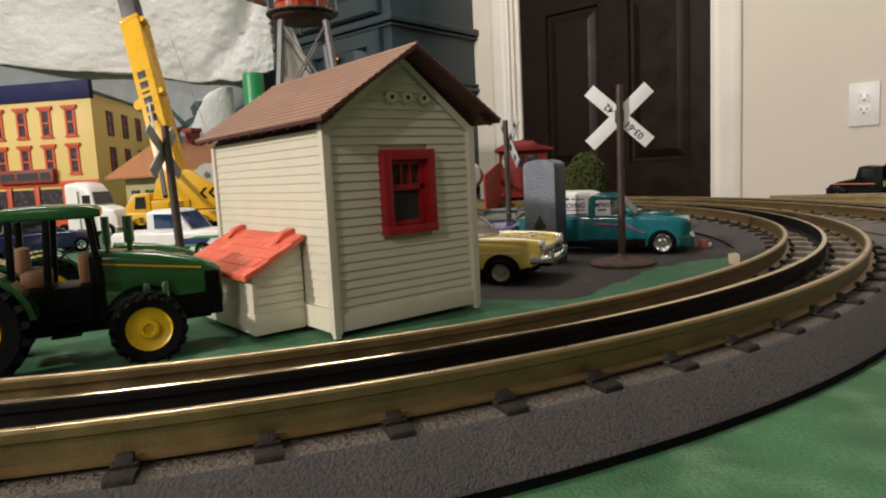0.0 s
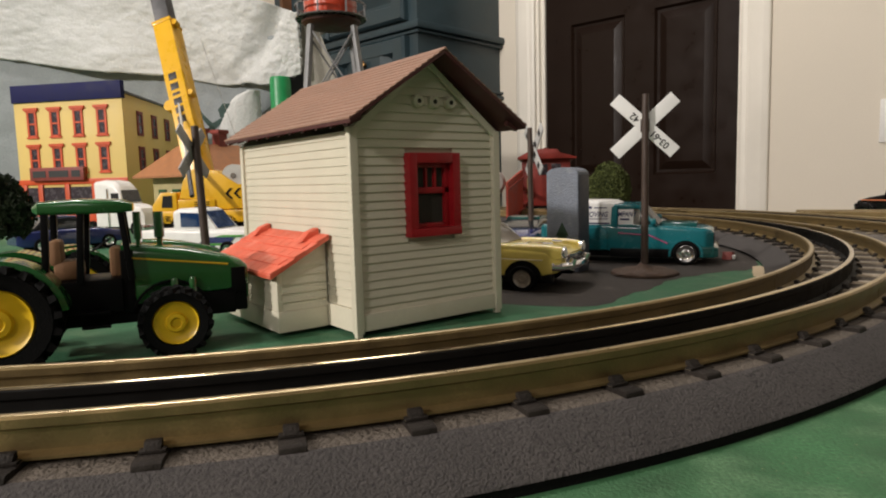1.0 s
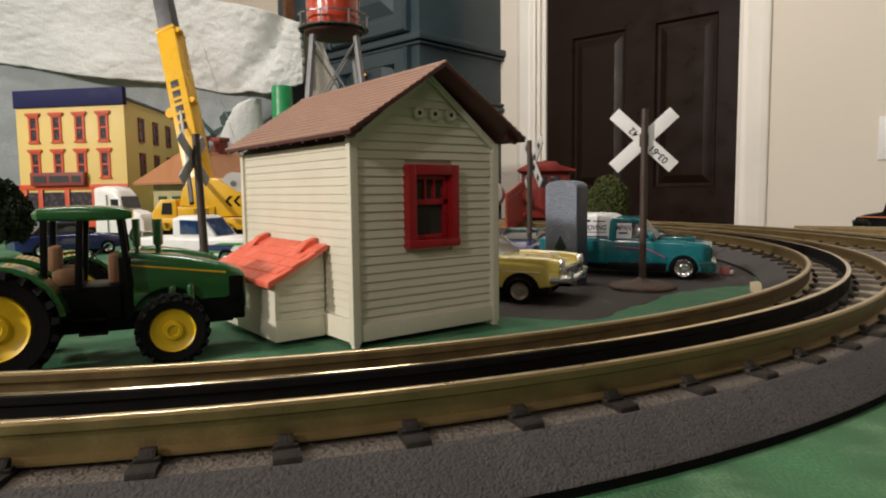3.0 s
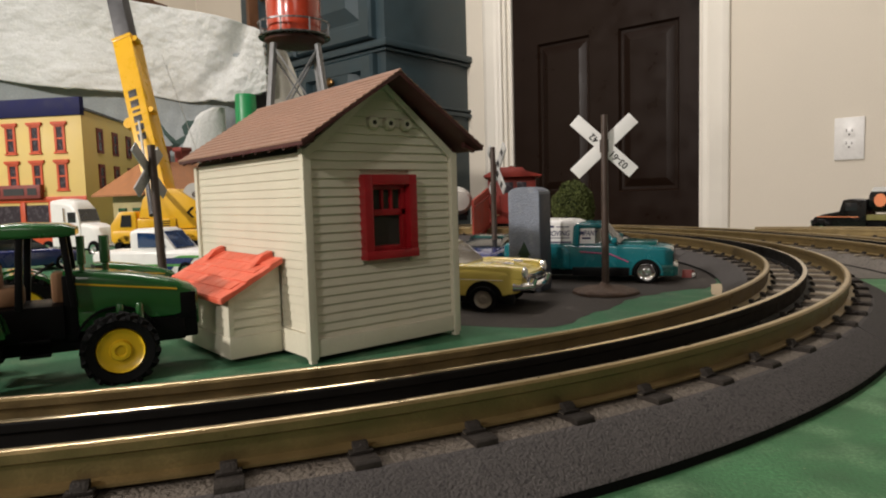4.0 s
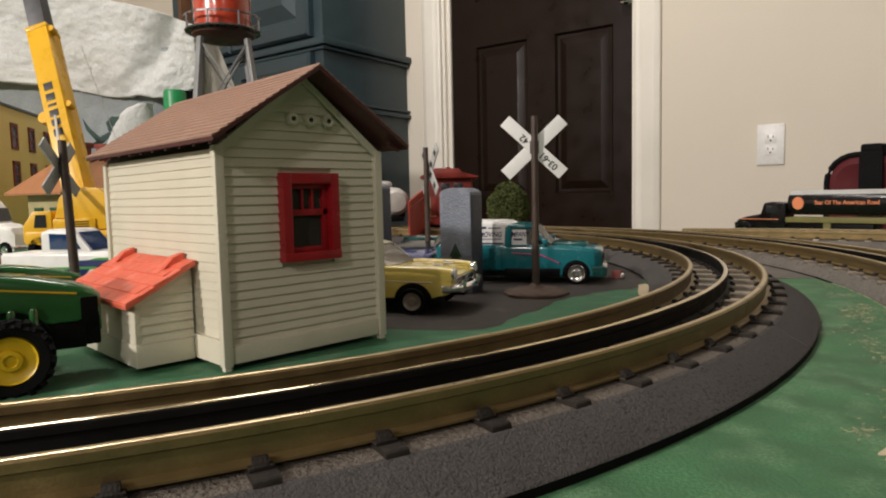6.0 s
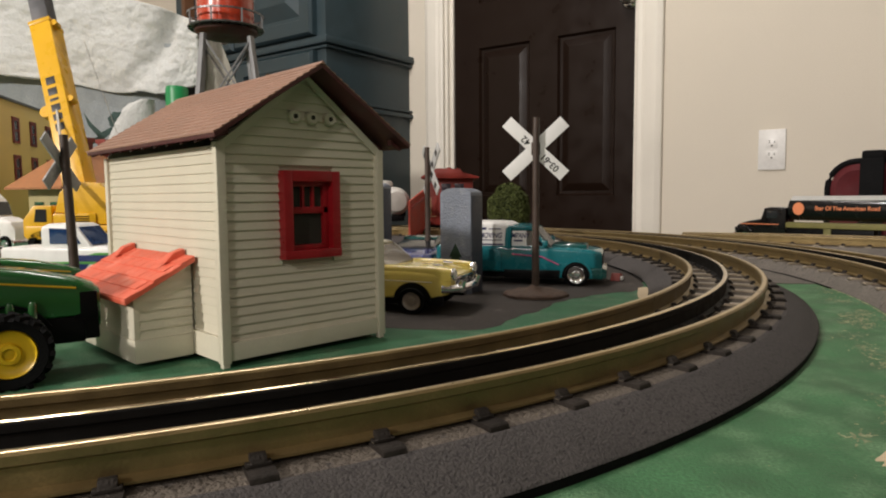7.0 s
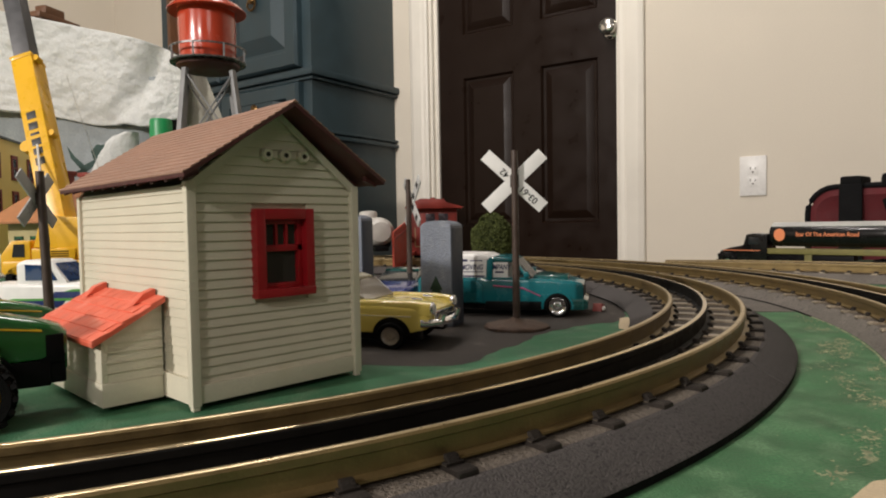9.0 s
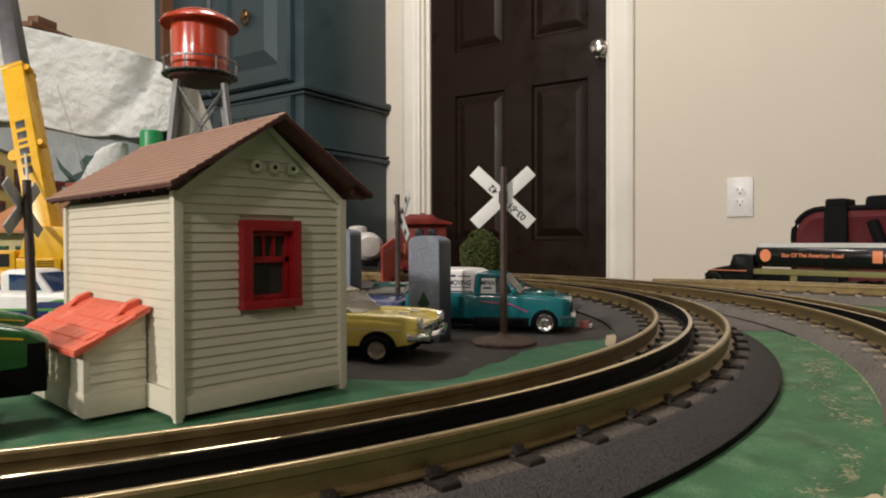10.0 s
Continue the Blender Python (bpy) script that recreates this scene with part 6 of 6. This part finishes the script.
def tank_car(at, turn):
    t = thing("toy_tank_car", "dusty silver toy tank car with top dome", "toy rail car", at, turn)
    bm = bmesh.new()
    lathe(bm, [(3, -88), (15, -86), (21, -80), (22.5, -72), (22.5, 72), (21, 80), (15, 86), (3, 88)], 32, (0, 0, 58), Matrix.Rotation(radians(90), 3, "Y"))
    part("tank", bm, M["silver"], t)
    bm = bmesh.new()
    lathe(bm, [(14, 76), (14, 88), (12, 91), (4, 92.5)], 24)
    part("dome", bm, M["silver"], t)
    bm = bmesh.new()
    box(bm, -92, 92, -10, 10, 28, 36, 0.8)
    for x in (-60, 60):
        box(bm, x - 8, x + 8, -18, 18, 34, 44, 0.8)
    part("underframe", bm, M["black"], t)
    for x in (-56, 56):
        bogie(t, x, 0.6)
    return t


plow_car()
tank_car((527, 553, 0.5), 62).scale = (0.95, 0.95, 0.88)


def tanker():
    t = thing("toy_tanker_truck", "black toy tanker truck with grey-topped lettered tank trailer", "toy truck", (857.6, 27.2, -8.8), 84)
    t.scale = (0.87, 0.87, 1.02)
    far = 1.42
    # cab, facing the far end
    bm = bmesh.new()
    hull(bm, [rr(88 + (x - 88) * far, w, 10, z1, 3, 1) for x, w, z1 in ((88, 16, 47), (104, 16.5, 48), (111, 16, 46.5), (115, 15, 32), (132, 13.5, 28), (142, 11.5, 24), (146, 9, 18))])
    cab = part("cab", bm, M["oil_black"], t)
    for s in (-1, 1):
        bm = bmesh.new()
        box(bm, 100, 117, min(15.6 * s, 16.7 * s), max(15.6 * s, 16.7 * s), 33, 43, 0.5)
        part("side_window", bm, M["dark_glass"], cab)
        bm = bmesh.new()
        box(bm, 98, 158, min(14.6 * s, 16.6 * s), max(14.6 * s, 16.6 * s), 24.4, 25.4, 0.2, Matrix.Rotation(0, 4, "X"))
        part("door_stripe", bm, M["print_orange"], cab)
        bm = bmesh.new()
        hull(bm, [rr(x + 21, 4, z0, z1, 1.5, 0.5, 4, 15 * s) for x, z0, z1 in ((118, 12, 16), (124, 15, 22), (136, 15, 21.5), (144, 9, 14))])
        part("front_fender", bm, M["oil_black"], cab)
        bm = bmesh.new()
        lathe(bm, [(2.6, 0), (2.4, 1.6), (1, 2.2)], 14, (167, 12.5 * s, 18), Matrix.Rotation(radians(90), 3, "Y"))
        part("headlight", bm, M["chrome"], cab)
        for x in (151, 70, 56, -60, -76):
            wheel(t, x, 12.5 * s, 8.5, 8.5, 7, s, M["chrome"], 0.6)
    bm = bmesh.new()
    box(bm, 165, 171, -14, 14, 8, 13, 1)
    part("front_bumper", bm, M["chrome"], t)
    bm = bmesh.new()
    box(bm, -100, 165, -8, 8, 9, 14, 0.8)
    box(bm, -30, 112, -9, 9, 7, 20.5, 1.0)
    part("chassis", bm, M["black"], t)
    # tank trailer: black barrel, light grey cover, lettering
    turn = Matrix.Rotation(radians(90), 3, "Y")
    bm = bmesh.new()
    lathe(bm, [(4, -152), (13.5, -150), (14.6, -147), (14.6, 83), (13.5, 86), (4, 88)], 32, (0, 0, 45), turn)
    tank = part("tank", bm, M["oil_black"], t)
    bm = bmesh.new()
    arc = [radians(50 + 10 * k) for k in range(9)]
    prism(bm, [(14.7 * math.cos(q), 45 + 14.7 * math.sin(q)) for q in arc] + [(r * math.cos(q), 45 + r * math.sin(q)) for q, r in zip(arc[::-1], (15.8, 15.8, 16.4, 17.2, 17.4, 17.2, 16.4, 15.8, 15.8))], -150, 84, "x")
    part("tank_cover", bm, M["light_grey"], tank, "light grey tank cover")
    for s in (1,):
        f = Matrix.Translation((4, 14.9 * s, 46.5)) @ Matrix.Rotation(radians(90), 4, "X") @ Matrix.Rotation(radians(180), 4, "Y")
        lettering("lettering", "Star Of The American Road", 7.1, M["print_orange"], tank, f, "", 0.35, 0, 1.05)
        bm = bmesh.new()
        rod(bm, (70, 14.2 * s, 46), (70, 15.1 * s, 46), 8.2, n=24)
        part("round_emblem", bm, M["print_orange"], tank, "round orange emblem")
        for k in range(4):
            bm = bmesh.new()
            box(bm, -86 - 16 * k, -74 - 16 * k, 13.8 * s, 15.1 * s, 38.5, 53, 0.3)
            part("mark_block", bm, M["print_orange"], tank)
    # olive stand under the tank
    bm = bmesh.new()
    box(bm, -150, 98, 2, 14.5, 21, 28, 0.6)
    box(bm, -150, 98, -14.5, -2, 21, 28, 0.6)
    stand = part("trailer_frame", bm, M["olive"], t, "olive painted trailer frame")
    for x in (30, -110):
        bm = bmesh.new()
        box(bm, x - 5, x + 5, 4, 12, 0.2, 21, 0.5)
        part("trailer_leg", bm, M["olive"], stand)


tanker()


def duffel():
    t = thing("duffel_bag", "dark red soft bag with black piping and straps, standing on floor", "bag", (1222, 152, FLOOR_Z), -94)
    # x runs along the bag, y away from its front

    def outline(grow, z0=0.0, top=330.0):
        pts = []
        for cx_, cz, a0 in ((456, top - 52, 0), (44, top - 52, 90), (40, z0 + 40, 180), (460, z0 + 40, 270)):
            r = 44 if cz > 100 else 38
            for k in range(7):
                a = radians(a0 + 15 * k)
                pts.append((cx_ + (r + grow) * math.cos(a), cz + (r + grow) * math.sin(a)))
        return pts

    bm = bmesh.new()
    hull(bm, [[(a, y, b) for a, b in outline(g)] for y, g in ((6, -34), (0, -14), (4, -3), (18, 0), (160, 2), (180, -4), (186, -20))])
    for v in bm.verts:
        v.co.y += 6 * noise.noise(v.co / 90)
    part("body", bm, M["bag_red"], t)
    for y in (6, 174):
        bm = bmesh.new()
        ring = outline(1.5)
        tube(bm, [(a, y, b) for a, b in ring + ring[:1]], 5.5, 8)
        part("piping", bm, M["bag_black"], t, "black edge piping")
    for x0, x1, z in ((52, 88, 345), (300, 336, 345)):
        bm = bmesh.new()
        box(bm, x0, x1, -9, -3, 20, z - 18, 2)
        box(bm, x0 + 1, x1 - 1, -8, 50, z - 22, z - 4, 5)
        part("strap", bm, M["bag_black"], t, "black webbing strap")
    bm = bmesh.new()
    box(bm, 112, 300, -2, 120, 318, 344, 9)
    part("top_flap", bm, M["bag_black"], t, "black padded top flap")
    bm = bmesh.new()
    tube(bm, [(128 + 62 * k / 10, -16 - 8 * math.sin(math.pi * k / 10), 300 - 58 * math.sin(math.pi * k / 10)) for k in range(11)], 9, 10)
    part("handle", bm, M["bag_black"], t)
    bm = bmesh.new()
    box(bm, 200, 226, -9, -5, 268, 278, 1)
    part("tag", bm, M["light_grey"], t, "small grey tag")


duffel()

# small red toolbox on the road ahead of the teal truck
t = thing("toy_toolbox", "tiny red and white toy crate lying on the road", "toy crate", (290, 32, 1.9), 20)
bm = bmesh.new()
prism(bm, [(-6, 0), (6, 0), (5, 4), (-3, 5)], -3, 3, "y", 0.5)
part("box", bm, M["brick_red"], t)
bm = bmesh.new()
box(bm, -4.5, 0.5, -4.6, -2.6, 0.3, 3.0, 0.9)
part("lid", bm, M["white"], t)


# ---- draped cloth, furniture ----
def drape():
    """A fleece blanket hung over a covered stack, its hem in slow waves."""
    path = [Vector((-330, 1650)), Vector((0, 1480)), Vector((200, 1300)), Vector((340, 1160)), Vector((420, 1040)), Vector((480, 985)), Vector((560, 985)), Vector((660, 1040))]

    def along(s):
        s = s * (len(path) - 1)
        i = min(int(s), len(path) - 2)
        f = s - i
        p0, p1, p2, p3 = path[max(0, i - 1)], path[i], path[i + 1], path[min(len(path) - 1, i + 2)]
        return 0.5 * ((2 * p1) + (p2 - p0) * f + (2 * p0 - 5 * p1 + 4 * p2 - p3) * f * f + (3 * p1 - p0 - 3 * p2 + p3) * f ** 3)

    def hem(s):
        return 286 + 52 * math.exp(-((s - 0.12) / 0.13) ** 2) - 26 * math.exp(-((s - 0.45) / 0.09) ** 2) + 6 * math.sin(s * 21) - 23 / (1 + math.exp(-(s - 0.525) / 0.012))

    def top(s):
        return 522 - 138 * min(1, max(0, (s - 0.15) / 0.5))

    def point(i, j, lift=0.0, low=None, high=None):
        p = along(i)
        n = (along(min(1, i + 0.01)) - along(max(0, i - 0.01))).normalized()
        out = Vector((n.y, -n.x))
        lo = hem(i) if low is None else low(i)
        hi = top(i) if high is None else high(i)
        z = lo + (hi - lo) * min(1, j * 1.25)
        back = max(0, j - 0.8) * 5 * 190
        fold = 7 * math.sin(i * 26 + 2 * math.sin(j * 3)) * (1 - j) + 16 * noise.noise(Vector((i * 6, j * 1.8, 4))) + 4.0 * noise.noise(Vector((i * 22, j * 6, 1))) + 2.6 * noise.noise(Vector((i * 60, j * 16, 7))) + 1.3 * noise.noise(Vector((i * 150, j * 40, 2)))
        fold -= 20 * math.exp(-((i - 0.49 - 0.13 * j) / 0.026) ** 2) * min(1, 4 * j)
        q = p + out * (fold + lift) - out * back
        sag = -18 * math.sin(math.pi * max(0, j - 0.8) * 5) * 0.2
        return (q.x, q.y, z + sag)

    t = thing("fleece_blanket", "white fleece blanket draped over a covered stack", "blanket")
    bm = bmesh.new()
    sheet_mesh(bm, lambda i, j: point(i * 0.662, j), 260, 90)
    ob = part("cloth", bm, M["fleece"], t, angle=180)
    mod = ob.modifiers.new("thickness", "SOLIDIFY")
    mod.thickness = 0.007
    t = thing("felt_sheet", "grey-white felt sheet hanging below the blanket", "cloth")
    bm = bmesh.new()
    sheet_mesh(bm, lambda i, j: point(i * 0.56, j * 0.8, -26, lambda s: 2, lambda s: 350), 120, 40)
    ob = part("cloth", bm, M["fleece_grey"], t, angle=180)
    mod = ob.modifiers.new("thickness", "SOLIDIFY")
    mod.thickness = 0.004
    # stack behind that carries them
    t = thing("storage_stack", "stack of boxes under dark cloth below the blanket", "storage box")
    bm = bmesh.new()
    prism(bm, [(-300, 1760), (30, 1570), (300, 1370), (470, 1110), (560, 1160), (300, 1900)], FLOOR_Z, 370, "z", 8)
    part("box", bm, M["navy_cloth"], t)


drape()
t = thing("fluffy_cuff", "white fluffy fleece roll hanging beside the felt", "cloth", (371, 1056, 0), -28)
bm = bmesh.new()
rings = []
for z, w in ((90, 50), (115, 49), (140, 45), (170, 39), (195, 34), (216, 28), (230, 22), (238, 13)):
    rings.append([(26 - w + w * math.cos(2 * math.pi * k / 36), 15 * math.sin(2 * math.pi * k / 36), z) for k in range(36)])
hull(bm, rings)
bmesh.ops.subdivide_edges(bm, edges=bm.edges, cuts=2, use_grid_fill=True)
for v in bm.verts:
    k = 1 + 0.05 * noise.noise(v.co / 18) + 0.06 * noise.noise(v.co / 5)
    v.co.x, v.co.y = 26 + (v.co.x - 26) * k, v.co.y * k * 1.1
part("roll", bm, M["fleece"], t)
t = thing("cloth_corner", "grey-beige cloth corner hanging behind the water tower", "cloth", (505, 1010, 0), -24)
bm = bmesh.new()
rings = []
for k in range(9):
    z = 392 - 24 * k
    w = 20 + 68 * (k / 8) ** 0.9
    rings.append([(-32 + w * i / 8, 5 * math.sin(i * 1.1 + 0.3 * k) + (6 if e else 0), z) for e, i in [(0, i) for i in range(9)] + [(1, i) for i in range(8, -1, -1)]])
hull(bm, rings)
part("cloth", bm, M["cloth_beige"], t, angle=80)
t = thing("green_tube", "bright green plastic tube standing behind the shed", "tube", (413, 992, 0))
bm = bmesh.new()
lathe(bm, [(18, 0.5), (19.5, 2), (19.5, 252), (18, 258), (10, 259)], 24)
part("barrel", bm, M["tube_green"], t)
bm = bmesh.new()
lathe(bm, [(19.3, 186), (21, 188), (21, 194), (19.3, 196)], 24)
part("ring", bm, M["bottle_green"], t)
t = thing("felt_sprig", "dark green felt flower motif pinned to the sheet", "motif", (348, 1102, 203), -35)
bm = bmesh.new()
out = [((17 + 1.3 * math.sin(7 * a)) * math.cos(a), (16 + 1.3 * math.sin(7 * a)) * math.sin(a)) for a in [2 * math.pi * k / 40 for k in range(40)]]
prism(bm, out, -1, 1, "y", 0.3)
part("flower", bm, M["felt_dark"], t)
bm = bmesh.new()
prism(bm, [(-12, -12), (-30, -22), (-46, -6), (-58, 12), (-52, -10), (-36, -30), (-50, -36), (-66, -34), (-46, -44), (-28, -36), (-10, -20)], -0.8, 0.8, "y")
part("stem", bm, M["felt_dark"], t)


def dresser():
    t = thing("dresser", "slate blue painted dresser with raised panels and brass knobs", "dresser", (1219, 1672, FLOOR_Z + 6), 9)
    t.scale = (1.19, 1.19, 1.19)
    b = M["blue_paint"]
    W, D, H = 720, 380, 1250
    z = lambda v: v + 162
    bm = bmesh.new()
    box(bm, 4, D, 6, W, 40, H, 3)
    part("carcass", bm, b, t)
    # mouldings that run round front and side
    for zc, h, d in ((504, 22, 16), (322, 12, 9), (338, 8, 6), (486, 8, 7)):
        bm = bmesh.new()
        box(bm, -d, D + 2, -d, W + 4, z(zc) - h / 2, z(zc) + h / 2, min(h, d) * 0.42)
        part("moulding", bm, b, t)
    bm = bmesh.new()
    box(bm, -12, D + 4, -12, W + 8, 0, 60, 6)
    part("plinth", bm, b, t)

    def front(z0, z1, y0, y1, knob):
        """A raised-panel front; the front of the dresser faces -x."""
        bm = bmesh.new()
        steps = [(0, 4), (0, -16), (6, -24), (44, -24), (52, -4), (62, -4), (104, -22)]
        rings = [[(d, y0 + i, z(z0) + i), (d, y1 - i, z(z0) + i), (d, y1 - i, z(z1) - i), (d, y0 + i, z(z1) - i)] for i, d in steps]
        rings = [rings[0], rings[1]] + rings[2:]
        hull(bm, rings)
        p = part("drawer_front", bm, b, t, angle=20)
        bm = bmesh.new()
        lathe(bm, [(17, 0), (16, 4), (8, 6), (6, 12), (13, 18), (14, 22), (9, 26), (2, 27)], 24, (-14, (y0 + y1) / 2 + knob, z((z0 + z1) / 2)), Matrix.Rotation(radians(-90), 3, "Y"))
        part("knob", bm, M["brass"], p, "aged brass knob")

    front(522, 960, 40, 390, 0)
    front(522, 960, 400, 700, 0)
    front(352, 478, 40, 390, 0)
    front(352, 478, 400, 700, 0)
    front(60, 308, 40, 390, 0)
    front(60, 308, 400, 700, 0)
    # ring pull on the big front
    bm = bmesh.new()
    n = 20
    for k in range(n):
        a0, a1 = 2 * math.pi * k / n, 2 * math.pi * (k + 1) / n
        rod(bm, (-34, 215 + 17 * math.cos(a0), z(726) + 17 * math.sin(a0)), (-34, 215 + 17 * math.cos(a1), z(726) + 17 * math.sin(a1)), 3.2, n=8)
    part("ring_pull", bm, M["brass"], t, "aged brass ring pull")


dresser()
t = thing("wooden_cabinet", "narrow brown wooden cabinet beside the dresser", "cabinet", (1038, 2368, FLOOR_Z), 9)
t.scale = (1.19, 1.19, 1.19)
bm = bmesh.new()
box(bm, 0, 90, -9, 9, 0, 1300, 2)
part("side_panel", bm, M["wood"], t)
t = thing("wooden_toy", "small brown wooden block toy lying on the blanket", "wooden toy", (372, 1440, 521), 30)
bm = bmesh.new()
box(bm, -52, 60, -16, 16, 0, 12, 2)
part("plank", bm, M["wood"], t)
bm = bmesh.new()
box(bm, -34, 18, -14, 14, 12, 29, 2)
part("block", bm, M["wood"], t)
